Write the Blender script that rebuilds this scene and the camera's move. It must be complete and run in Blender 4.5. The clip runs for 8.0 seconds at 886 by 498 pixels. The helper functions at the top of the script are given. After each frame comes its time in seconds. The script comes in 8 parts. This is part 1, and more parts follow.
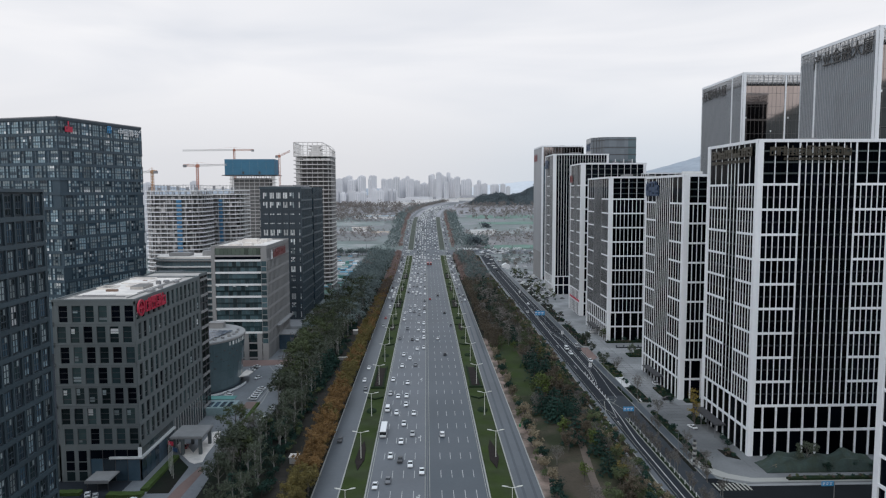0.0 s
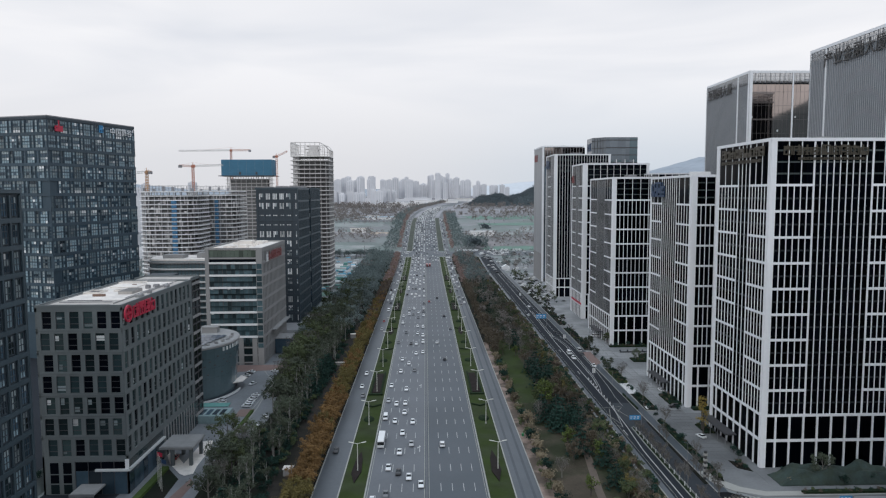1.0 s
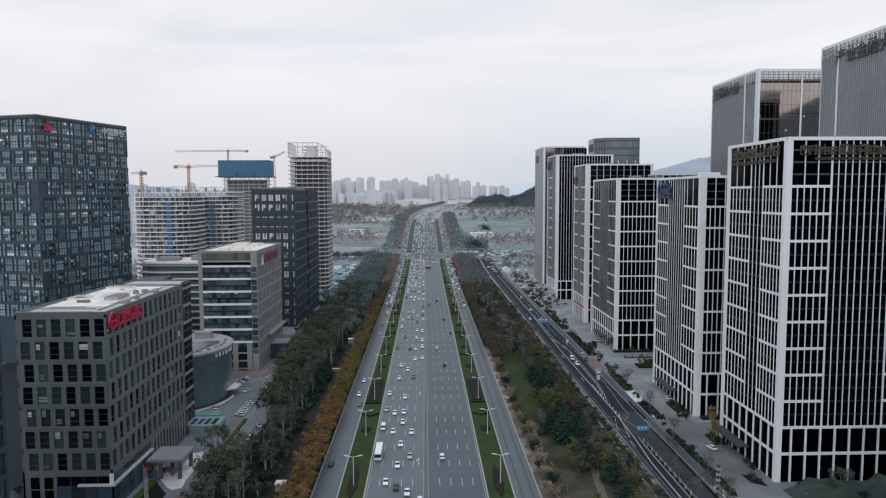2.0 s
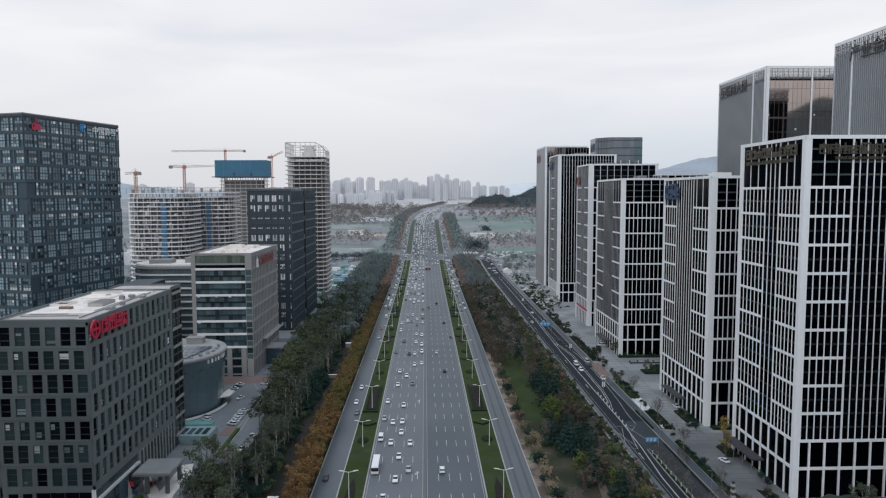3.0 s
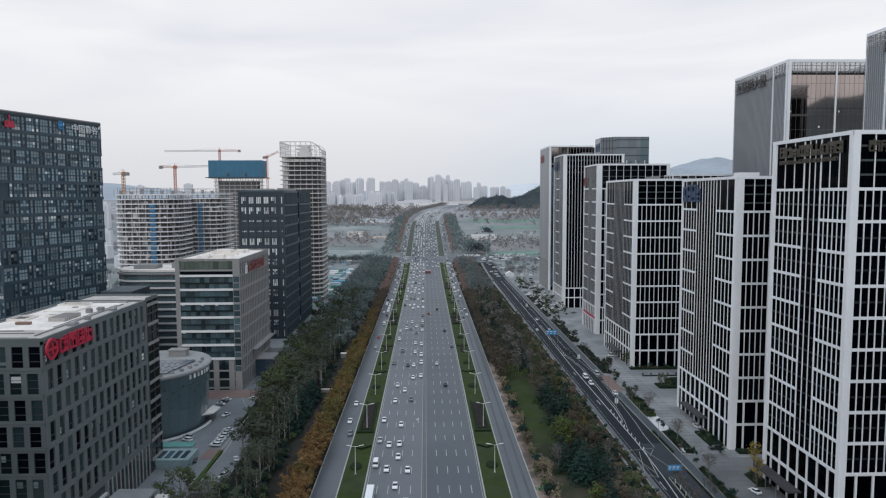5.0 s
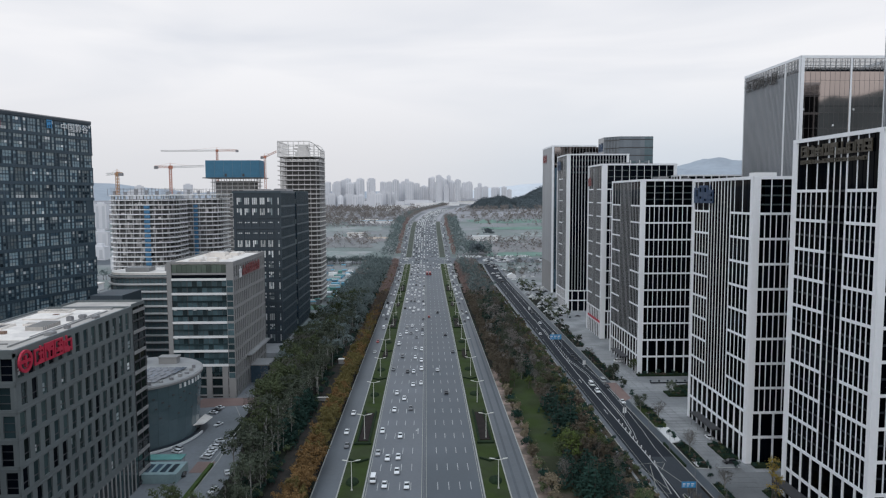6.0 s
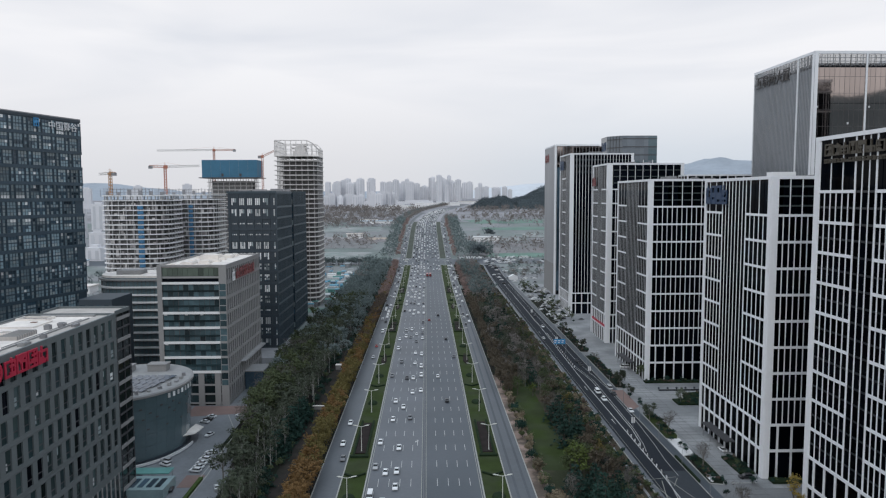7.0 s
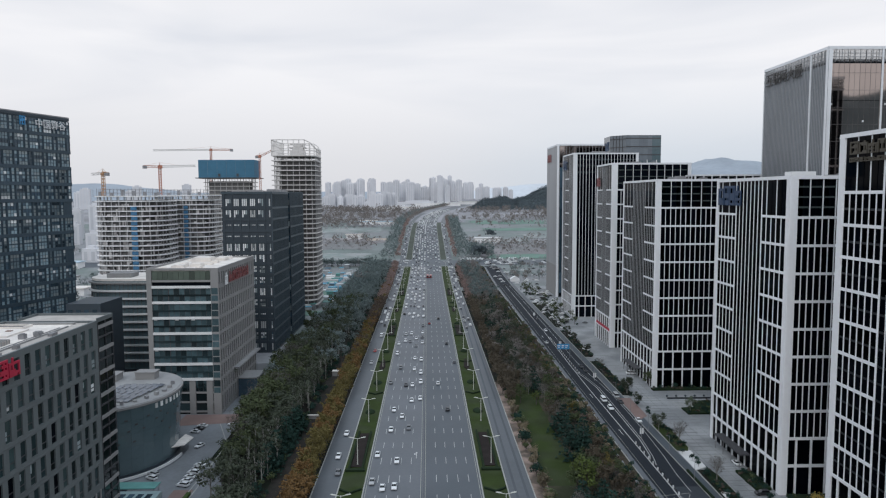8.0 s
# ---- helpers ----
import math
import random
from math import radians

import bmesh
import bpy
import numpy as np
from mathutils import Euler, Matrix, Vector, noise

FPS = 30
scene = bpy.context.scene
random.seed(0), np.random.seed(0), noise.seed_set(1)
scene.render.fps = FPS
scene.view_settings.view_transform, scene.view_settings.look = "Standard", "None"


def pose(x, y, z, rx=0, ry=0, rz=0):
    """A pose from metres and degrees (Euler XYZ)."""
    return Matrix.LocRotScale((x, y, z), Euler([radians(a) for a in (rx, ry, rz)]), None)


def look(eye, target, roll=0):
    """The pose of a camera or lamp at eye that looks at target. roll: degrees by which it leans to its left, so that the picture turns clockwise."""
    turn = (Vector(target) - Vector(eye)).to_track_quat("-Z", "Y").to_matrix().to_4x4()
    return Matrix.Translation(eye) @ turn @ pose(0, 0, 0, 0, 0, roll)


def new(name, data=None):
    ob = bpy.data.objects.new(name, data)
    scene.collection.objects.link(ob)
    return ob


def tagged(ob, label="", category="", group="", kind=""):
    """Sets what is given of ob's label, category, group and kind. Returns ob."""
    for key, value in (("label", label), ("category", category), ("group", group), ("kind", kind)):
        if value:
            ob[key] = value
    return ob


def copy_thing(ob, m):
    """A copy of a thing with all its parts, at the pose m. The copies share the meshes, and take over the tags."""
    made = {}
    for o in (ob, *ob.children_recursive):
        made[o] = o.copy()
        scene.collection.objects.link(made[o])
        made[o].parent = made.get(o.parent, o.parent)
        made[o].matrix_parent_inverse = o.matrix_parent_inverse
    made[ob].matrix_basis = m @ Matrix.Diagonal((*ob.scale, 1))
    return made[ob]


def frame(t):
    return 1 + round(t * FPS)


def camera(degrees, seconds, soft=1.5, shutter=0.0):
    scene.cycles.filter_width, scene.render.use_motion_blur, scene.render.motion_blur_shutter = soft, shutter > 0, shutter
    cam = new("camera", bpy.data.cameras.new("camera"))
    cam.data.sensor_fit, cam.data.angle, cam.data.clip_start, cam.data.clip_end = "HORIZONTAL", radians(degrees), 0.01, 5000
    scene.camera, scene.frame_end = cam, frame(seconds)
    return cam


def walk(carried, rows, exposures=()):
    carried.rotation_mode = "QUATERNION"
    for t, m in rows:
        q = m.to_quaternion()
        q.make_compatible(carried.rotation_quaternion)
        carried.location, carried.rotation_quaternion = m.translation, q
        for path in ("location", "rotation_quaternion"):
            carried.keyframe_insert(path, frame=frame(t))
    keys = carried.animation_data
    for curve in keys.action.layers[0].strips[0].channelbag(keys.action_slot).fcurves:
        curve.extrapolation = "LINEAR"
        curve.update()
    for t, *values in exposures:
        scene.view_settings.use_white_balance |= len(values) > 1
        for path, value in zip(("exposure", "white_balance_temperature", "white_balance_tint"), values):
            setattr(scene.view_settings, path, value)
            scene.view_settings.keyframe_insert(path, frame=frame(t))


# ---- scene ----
cam = camera(66.7, 8.0, soft=1.2)
PATH = [
    (0, (0.118, -6.379, 95.04), (0.167, -4.386, 94.874), -0.2),
    (0.5, (0.022, -1.703, 95.083), (0.073, 0.29, 94.918), -0.2),
    (1, (-0.014, 3.151, 95.157), (0.038, 5.144, 94.993), -0.2),
    (1.5, (0.066, 8.282, 95.234), (0.119, 10.275, 95.072), -0.2),
    (3, (0.464, 24.591, 95.767), (0.517, 26.584, 95.606), -0.2),
    (3.5, (0.645, 30.184, 95.884), (0.697, 32.177, 95.723), -0.2),
    (4, (0.796, 36.004, 96.019), (0.848, 37.997, 95.859), -0.2),
    (4.5, (0.905, 41.961, 96.135), (0.957, 43.954, 95.976), -0.2),
    (6, (1.28, 60.01, 96.59), (1.329, 62.004, 96.432), -0.2),
    (6.5, (1.338, 66.172, 96.727), (1.387, 68.166, 96.57), -0.2),
    (7, (1.435, 72.28, 96.847), (1.483, 74.273, 96.689), -0.2),
    (7.5, (1.614, 78.295, 96.956), (1.661, 80.288, 96.799), -0.2),
    (8, (1.946, 84.234, 97.021), (1.992, 86.227, 96.864), -0.2),
]
walk(cam, [(t, look(eye, target, roll)) for t, eye, target, roll in PATH], [(0, 0.16, 6250, 9), (8, 0.16, 6250, 9)])

# ---- world, sun ----
world = bpy.data.worlds.new("overcast_sky")
scene.world = world
world.use_nodes = True
wn, wl = world.node_tree.nodes, world.node_tree.links
SUN_UP, SUN_TURN = radians(38), radians(200)
sky = wn.new("ShaderNodeTexSky")
sky.sky_type, sky.sun_disc, sky.sun_elevation, sky.sun_rotation = "NISHITA", False, SUN_UP, SUN_TURN
pale = wn.new("ShaderNodeHueSaturation")
pale.inputs["Saturation"].default_value, pale.inputs["Value"].default_value = 0.10, 0.30
stretch = wn.new("ShaderNodeMapping")
stretch.inputs["Scale"].default_value = (1.0, 1.0, 5.5)
coord = wn.new("ShaderNodeTexCoord")
cloud = wn.new("ShaderNodeTexNoise")
cloud.inputs["Scale"].default_value, cloud.inputs["Detail"].default_value, cloud.inputs["Distortion"].default_value = 1.7, 4.0, 0.5
ramp = wn.new("ShaderNodeValToRGB")
ramp.color_ramp.elements[0].position, ramp.color_ramp.elements[0].color = 0.36, (7.75, 7.75, 8.05, 1)
ramp.color_ramp.elements[1].position, ramp.color_ramp.elements[1].color = 0.60, (9.25, 9.0, 9.0, 1)
blend = wn.new("ShaderNodeMixRGB")
blend.inputs[0].default_value = 0.88
wl.new(coord.outputs["Generated"], stretch.inputs["Vector"])
wl.new(stretch.outputs[0], cloud.inputs["Vector"])
wl.new(cloud.outputs["Fac"], ramp.inputs[0])
wl.new(sky.outputs[0], pale.inputs["Color"])
wl.new(pale.outputs[0], blend.inputs[1])
split = wn.new("ShaderNodeSeparateXYZ")
wl.new(coord.outputs["Generated"], split.inputs[0])
rise = wn.new("ShaderNodeMapRange")
rise.interpolation_type = "SMOOTHSTEP"
rise.inputs["From Min"].default_value, rise.inputs["From Max"].default_value = 0.0, 0.20
wl.new(split.outputs["Z"], rise.inputs["Value"])
# the haze is bluer towards the east
east = wn.new("ShaderNodeMapRange")
east.interpolation_type = "SMOOTHSTEP"
east.inputs["From Min"].default_value, east.inputs["From Max"].default_value = -0.12, 0.30
wl.new(split.outputs["X"], east.inputs["Value"])
haze = wn.new("ShaderNodeMixRGB")
haze.inputs[1].default_value, haze.inputs[2].default_value = (7.25, 7.1, 7.2, 1), (6.15, 6.55, 7.05, 1)
wl.new(east.outputs[0], haze.inputs[0])
veil = wn.new("ShaderNodeMixRGB")
wl.new(haze.outputs[0], veil.inputs[1])
wl.new(rise.outputs[0], veil.inputs[0])
wl.new(ramp.outputs[0], veil.inputs[2])
high = wn.new("ShaderNodeMapRange")
high.interpolation_type = "SMOOTHSTEP"
high.inputs["From Min"].default_value, high.inputs["From Max"].default_value = 0.30, 0.75
wl.new(split.outputs["Z"], high.inputs["Value"])
dome = wn.new("ShaderNodeMixRGB")
dome.inputs[2].default_value = (8.6, 9.7, 11.0, 1)
wl.new(high.outputs[0], dome.inputs[0])
wl.new(veil.outputs[0], dome.inputs[1])
wl.new(dome.outputs[0], blend.inputs[2])
wl.new(blend.outputs[0], wn["Background"].inputs["Color"])
wn["Background"].inputs["Strength"].default_value = 0.10
sun = new("sun", bpy.data.lights.new("sun", "SUN"))
sun.data.energy, sun.data.angle, sun.data.color = 0.6, radians(25), (1.0, 0.96, 0.9)
sun.matrix_world = look((0, 0, 300), (60, 130, 170))


# ---- materials ----
def mat(name, color, rough=0.8, var=0.25, s1=0.15, s2=3.0, bump=0.0, metal=0.0, rand=0.0, spec=0.5, island=0.0, tint=None, tint_s=0.05, thin=0.0):
    """Grain and stains at two scales in world metres; rand varies from piece to piece, island from leaf to leaf."""
    m = bpy.data.materials.new(name)
    m.use_nodes = True
    n, l = m.node_tree.nodes, m.node_tree.links
    b = n["Principled BSDF"]
    b.inputs["Roughness"].default_value, b.inputs["Metallic"].default_value = rough, metal
    b.inputs["Specular IOR Level"].default_value = spec
    geo = n.new("ShaderNodeNewGeometry")

    def noise_at(scale, detail=3):
        t = n.new("ShaderNodeTexNoise")
        t.inputs["Scale"].default_value, t.inputs["Detail"].default_value = scale, detail
        l.new(geo.outputs["Position"], t.inputs["Vector"])
        return t.outputs["Fac"]

    def math_node(op, a, c, third=None):
        k = n.new("ShaderNodeMath")
        k.operation = op
        for i, v in enumerate((a, c, third)):
            if v is None:
                continue
            if isinstance(v, (int, float)):
                k.inputs[i].default_value = v
            else:
                l.new(v, k.inputs[i])
        return k.outputs[0]

    big, small = noise_at(s1), noise_at(s2, 5)
    f = math_node("ADD", math_node("MULTIPLY_ADD", math_node("SUBTRACT", big, 0.5), 2.2 * var, 1.0), math_node("MULTIPLY", math_node("SUBTRACT", small, 0.5), 1.3 * var))
    if rand:
        info = n.new("ShaderNodeObjectInfo")
        f = math_node("MULTIPLY", f, math_node("MULTIPLY_ADD", math_node("SUBTRACT", info.outputs["Random"], 0.5), 2 * rand, 1.0))
    if island:
        f = math_node("MULTIPLY", f, math_node("MULTIPLY_ADD", math_node("SUBTRACT", geo.outputs["Random Per Island"], 0.5), 2 * island, 1.0))
    f = math_node("MAXIMUM", f, 0.12)
    vm = n.new("ShaderNodeVectorMath")
    vm.operation = "SCALE"
    if tint:
        mx = n.new("ShaderNodeMixRGB")
        mx.inputs[1].default_value, mx.inputs[2].default_value = (*color, 1), (*tint, 1)
        edge = n.new("ShaderNodeMapRange")
        edge.inputs["From Min"].default_value, edge.inputs["From Max"].default_value = 0.42, 0.58
        l.new(noise_at(tint_s, 6), edge.inputs["Value"])
        l.new(edge.outputs[0], mx.inputs[0])
        l.new(mx.outputs[0], vm.inputs[0])
    else:
        vm.inputs[0].default_value = color
    l.new(f, vm.inputs["Scale"])
    l.new(vm.outputs[0], b.inputs["Base Color"])
    if thin:
        # light that passes through thin leaves
        glow = n.new("ShaderNodeBsdfTranslucent")
        mixer = n.new("ShaderNodeMixShader")
        mixer.inputs[0].default_value = thin
        l.new(vm.outputs[0], glow.inputs["Color"])
        l.new(b.outputs[0], mixer.inputs[1])
        l.new(glow.outputs[0], mixer.inputs[2])
        l.new(mixer.outputs[0], n["Material Output"].inputs["Surface"])
    if bump:
        bp = n.new("ShaderNodeBump")
        bp.inputs["Strength"].default_value, bp.inputs["Distance"].default_value = bump, 0.05
        l.new(small, bp.inputs["Height"])
        l.new(bp.outputs[0], b.inputs["Normal"])
    return m


asphalt = mat("asphalt", (0.051, 0.064, 0.078), 0.56, 0.20, 0.03, 1.2, 0.2, tint=(0.064, 0.076, 0.091), tint_s=0.02)
asphalt_old = mat("asphalt_old", (0.102, 0.112, 0.127), 0.58, 0.22, 0.04, 0.8, 0.2)
asphalt_new = mat("asphalt_new", (0.017, 0.021, 0.028), 0.9, 0.3, 0.05, 0.9, 0.2, spec=0.25)
tyre_track = mat("tyre_polished_asphalt", (0.064, 0.074, 0.087), 0.7, 0.3, 0.04, 0.5, 0.1)
frontage_mat = mat("frontage_asphalt", (0.080, 0.091, 0.104), 0.56, 0.28, 0.05, 0.7, 0.2)
street_lane = mat("worn_lane_asphalt", (0.034, 0.040, 0.048), 0.7, 0.3, 0.05, 0.7, 0.2, spec=0.25)
paint_white = mat("road_paint", (0.48, 0.48, 0.47), 0.7, 0.30, 0.3, 4.0)
paint_edge = mat("edge_paint", (0.34, 0.34, 0.30), 0.7, 0.25, 0.3, 4.0)
kerb_mat = mat("kerb_stone", (0.33, 0.33, 0.31), 0.85, 0.2, 0.2, 3.0, 0.2)
paving = mat("paving", (0.275, 0.283, 0.290), 0.85, 0.30, 0.08, 1.5, 0.2, tint=(0.190, 0.198, 0.206), tint_s=0.05)
lane_grey = mat("service_lane_stone", (0.165, 0.172, 0.178), 0.85, 0.3, 0.06, 1.2, 0.2, tint=(0.120, 0.126, 0.132), tint_s=0.04)
paving_red = mat("paving_red", (0.20, 0.135, 0.12), 0.85, 0.25, 0.1, 1.5, 0.2)
# darker than bare earth: shade under the trees is put into the colour
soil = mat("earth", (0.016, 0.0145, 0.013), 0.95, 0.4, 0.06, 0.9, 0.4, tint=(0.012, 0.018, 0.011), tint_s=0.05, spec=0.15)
# field colours are lightened: distance haze is put into them
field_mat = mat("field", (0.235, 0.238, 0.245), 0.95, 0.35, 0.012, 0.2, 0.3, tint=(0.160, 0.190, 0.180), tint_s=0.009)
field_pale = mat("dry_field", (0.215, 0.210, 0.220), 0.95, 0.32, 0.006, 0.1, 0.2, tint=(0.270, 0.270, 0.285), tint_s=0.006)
lawn = mat("lawn", (0.033, 0.050, 0.013), 0.95, 0.35, 0.15, 3.0, 0.4, tint=(0.038, 0.050, 0.022), tint_s=0.08, spec=0.15)
bed_mat = mat("planting_bed", (0.024, 0.019, 0.018), 0.95, 0.4, 0.3, 3.0, 0.5, spec=0.15)
hedge_mat = mat("hedge", (0.015, 0.027, 0.013), 0.95, 0.4, 0.4, 4.0, 0.6, spec=0.15)
dirt_mat = mat("dirt_path", (0.29, 0.215, 0.18), 0.95, 0.3, 0.1, 1.5, 0.3, tint=(0.10, 0.078, 0.062), tint_s=0.12)
white_frame = mat("white_stone_cladding", (0.785, 0.795, 0.82), 0.6, 0.08, 0.05, 1.0, rand=0.03)
grey_fin = mat("grey_metal_fin", (0.30, 0.306, 0.32), 0.5, 0.08, 0.1, 1.0, rand=0.04)
glass_black = mat("dark_glass", (0.0008, 0.0014, 0.0028), 0.05, 0.4, 0.12, 0.4, rand=0.8, spec=0.03)
glass_core = mat("glass_core", (0.003, 0.0045, 0.008), 0.1, 0.4, 0.1, 0.4, spec=0.06)
glass_blue = mat("blue_glass", (0.040, 0.066, 0.090), 0.10, 0.3, 0.1, 0.4, rand=0.7, spec=0.5)
glass_bronze = mat("bronze_glass", (0.40, 0.335, 0.305), 0.04, 0.10, 0.03, 0.3, rand=0.06, metal=1.0)
glass_green = mat("green_glass", (0.020, 0.034, 0.038), 0.08, 0.3, 0.1, 0.4, rand=0.7, spec=0.34)
drum_glass = mat("drum_glass", (0.094, 0.136, 0.152), 0.10, 0.14, 0.1, 0.8, rand=0.03, spec=0.7)
blind_white = mat("pale_blind", (0.66, 0.67, 0.67), 0.5, 0.1, 0.3, 2.0, rand=0.35)
blind_grey = mat("grey_blind", (0.225, 0.265, 0.275), 0.4, 0.2, 0.3, 2.0, rand=0.45)
stone_brown = mat("brown_granite", (0.124, 0.141, 0.145), 0.75, 0.16, 0.1, 2.0, 0.1, rand=0.08)
stone_beige = mat("beige_granite", (0.252, 0.248, 0.246), 0.75, 0.10, 0.1, 2.0, 0.1, rand=0.05)
charcoal = mat("charcoal_panel", (0.036, 0.050, 0.064), 0.6, 0.15, 0.1, 1.0, rand=0.12)
slate = mat("slate_panel", (0.044, 0.066, 0.082), 0.5, 0.15, 0.1, 1.0, rand=0.12)
band_white = mat("white_band", (0.70, 0.70, 0.70), 0.6, 0.1, 0.1, 1.0)
roof_pale = mat("pale_roof", (0.80, 0.745, 0.69), 0.9, 0.30, 0.1, 0.6, 0.2, tint=(0.58, 0.54, 0.51), tint_s=0.10)
roof_grey = mat("grey_roof", (0.26, 0.26, 0.26), 0.9, 0.25, 0.1, 0.6, 0.2)
concrete = mat("raw_concrete", (0.80, 0.79, 0.79), 0.9, 0.16, 0.1, 0.8, 0.2, rand=0.08)
# inner walls far darker than the slabs: shade between floors is painted in
concrete_shaded = mat("concrete_inside", (0.13, 0.127, 0.127), 0.95, 0.3, 0.2, 0.8)
blue_sheet = mat("blue_sheet", (0.045, 0.150, 0.240), 0.7, 0.14, 0.15, 0.9)
net_blue = mat("blue_net", (0.07, 0.19, 0.33), 0.9, 0.3, 0.3, 1.0)
crane_orange = mat("crane_orange", (0.42, 0.17, 0.11), 0.6, 0.2, 0.5, 2.0)
crane_yellow = mat("crane_yellow", (0.45, 0.26, 0.14), 0.6, 0.2, 0.5, 2.0)
crane_white = mat("crane_white", (0.45, 0.44, 0.43), 0.6, 0.2, 0.5, 2.0)
lamp_white = mat("lamp_paint", (0.60, 0.60, 0.55), 0.5, 0.08, 0.5, 3.0)
steel_grey = mat("grey_steel", (0.25, 0.25, 0.26), 0.5, 0.15, 0.5, 3.0, metal=0.4)
dark_metal = mat("dark_metal", (0.05, 0.05, 0.055), 0.5, 0.15, 0.5, 3.0)
bark = mat("bark", (0.085, 0.075, 0.068), 0.95, 0.3, 1.0, 8.0, 0.4)
bark_pale = mat("pale_bark", (0.20, 0.188, 0.17), 0.95, 0.3, 1.0, 8.0, 0.4)
leaf_grey = mat("grey_green_leaf", (0.070, 0.084, 0.058), 0.9, 0.25, 0.05, 0.5, rand=0.45, island=0.14, thin=0.09, spec=0.25)
leaf_olive = mat("olive_leaf", (0.070, 0.088, 0.042), 0.9, 0.25, 0.05, 0.5, rand=0.4, island=0.14, thin=0.09, spec=0.25)
leaf_dark = mat("dark_needles", (0.021, 0.048, 0.038), 0.9, 0.22, 0.05, 0.5, rand=0.35, island=0.14, thin=0.2, spec=0.2)
leaf_orange = mat("rust_leaf", (0.180, 0.106, 0.042), 0.9, 0.25, 0.05, 0.5, rand=0.25, island=0.14, thin=0.09, spec=0.25)
leaf_ochre = mat("ochre_leaf", (0.135, 0.110, 0.038), 0.9, 0.25, 0.05, 0.5, rand=0.25, island=0.14, thin=0.09, spec=0.25)
leaf_brown = mat("brown_leaf", (0.105, 0.086, 0.062), 0.9, 0.25, 0.05, 0.5, rand=0.35, island=0.14, thin=0.09, spec=0.25)
leaf_tan = mat("tan_leaf", (0.165, 0.136, 0.092), 0.9, 0.25, 0.05, 0.5, rand=0.35, island=0.14, thin=0.09, spec=0.25)
leaf_red = mat("russet_leaf", (0.100, 0.077, 0.062), 0.9, 0.25, 0.05, 0.5, rand=0.3, island=0.14, thin=0.09, spec=0.25)
leaf_yellow = mat("yellow_leaf", (0.32, 0.24, 0.06), 0.9, 0.25, 0.05, 0.5, rand=0.15, island=0.14, thin=0.4)
leaf_green = mat("green_leaf", (0.070, 0.094, 0.026), 0.9, 0.25, 0.05, 0.5, rand=0.25, island=0.14, thin=0.09, spec=0.25)
# winter twigs, paler than bare wood: distance haze is in the colour
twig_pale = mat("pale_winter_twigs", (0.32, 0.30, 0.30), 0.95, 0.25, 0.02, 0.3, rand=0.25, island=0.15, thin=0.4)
twig_grey = mat("bare_twigs", (0.135, 0.124, 0.115), 0.95, 0.25, 0.1, 1.0, rand=0.25, island=0.2, thin=0.4)
red_letter = mat("red_letter", (0.46, 0.020, 0.055), 0.5, 0.1, 0.5, 2.0)
dull_red = mat("dull_red_letter", (0.20, 0.045, 0.045), 0.5, 0.1, 0.5, 2.0)
gold_letter = mat("dull_gold_letter", (0.050, 0.042, 0.028), 0.5, 0.2, 0.5, 2.0)
dark_letter = mat("dark_letter", (0.045, 0.043, 0.042), 0.5, 0.2, 0.5, 2.0)
white_letter = mat("white_letter", (0.75, 0.75, 0.76), 0.5, 0.05, 0.5, 2.0)
blue_letter = mat("blue_letter", (0.014, 0.042, 0.100), 0.5, 0.15, 0.5, 2.0)
sign_blue = mat("sign_blue", (0.05, 0.26, 0.52), 0.5, 0.08, 0.5, 2.0)
green_net = mat("green_sheet", (0.130, 0.215, 0.175), 0.9, 0.25, 0.05, 0.5, 0.2)
teal_roof = mat("teal_roof", (0.10, 0.26, 0.24), 0.7, 0.2, 0.3, 1.0)
tyre_mat = mat("tyre", (0.015, 0.015, 0.016), 0.9, 0.1)
rubble = mat("site_clutter", (0.30, 0.31, 0.32), 0.8, 0.3, 0.3, 1.0, rand=0.6)
# far walls and windows share one pale tone: distance haze is painted in
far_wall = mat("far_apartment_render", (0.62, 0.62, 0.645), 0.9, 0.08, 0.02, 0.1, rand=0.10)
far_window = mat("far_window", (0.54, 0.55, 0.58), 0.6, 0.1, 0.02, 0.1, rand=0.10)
hill_mat = mat("wooded_hill", (0.085, 0.108, 0.118), 0.95, 0.4, 0.015, 0.08, 0.8)
# scrub land lightened too, towards the tone haze gives it
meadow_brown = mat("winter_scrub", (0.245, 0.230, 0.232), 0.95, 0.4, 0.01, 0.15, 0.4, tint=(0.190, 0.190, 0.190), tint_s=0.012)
slate_dark = mat("dark_slate_panel", (0.034, 0.060, 0.082), 0.5, 0.15, 0.1, 1.0, rand=0.12)
concrete_warm = mat("weathered_concrete", (0.60, 0.575, 0.555), 0.9, 0.2, 0.1, 0.8, 0.2, rand=0.08)
# ridge colour is pale blue-grey because haze is painted into it
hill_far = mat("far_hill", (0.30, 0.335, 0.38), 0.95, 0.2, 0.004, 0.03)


# ---- building blocks ----
MESHES = {}


def box_mesh(w, d, h, m):
    key = (round(w, 2), round(d, 2), round(h, 2), m.name)
    if key not in MESHES:
        me = bpy.data.meshes.new("block")
        x, y, z = w / 2, d / 2, h / 2
        vs = [(sx * x, sy * y, sz * z) for sz in (-1, 1) for sy in (-1, 1) for sx in (-1, 1)]
        me.from_pydata(vs, [], [(0, 2, 3, 1), (4, 5, 7, 6), (0, 1, 5, 4), (2, 6, 7, 3), (0, 4, 6, 2), (1, 3, 7, 5)])
        me.materials.append(m)
        MESHES[key] = me
    return MESHES[key]


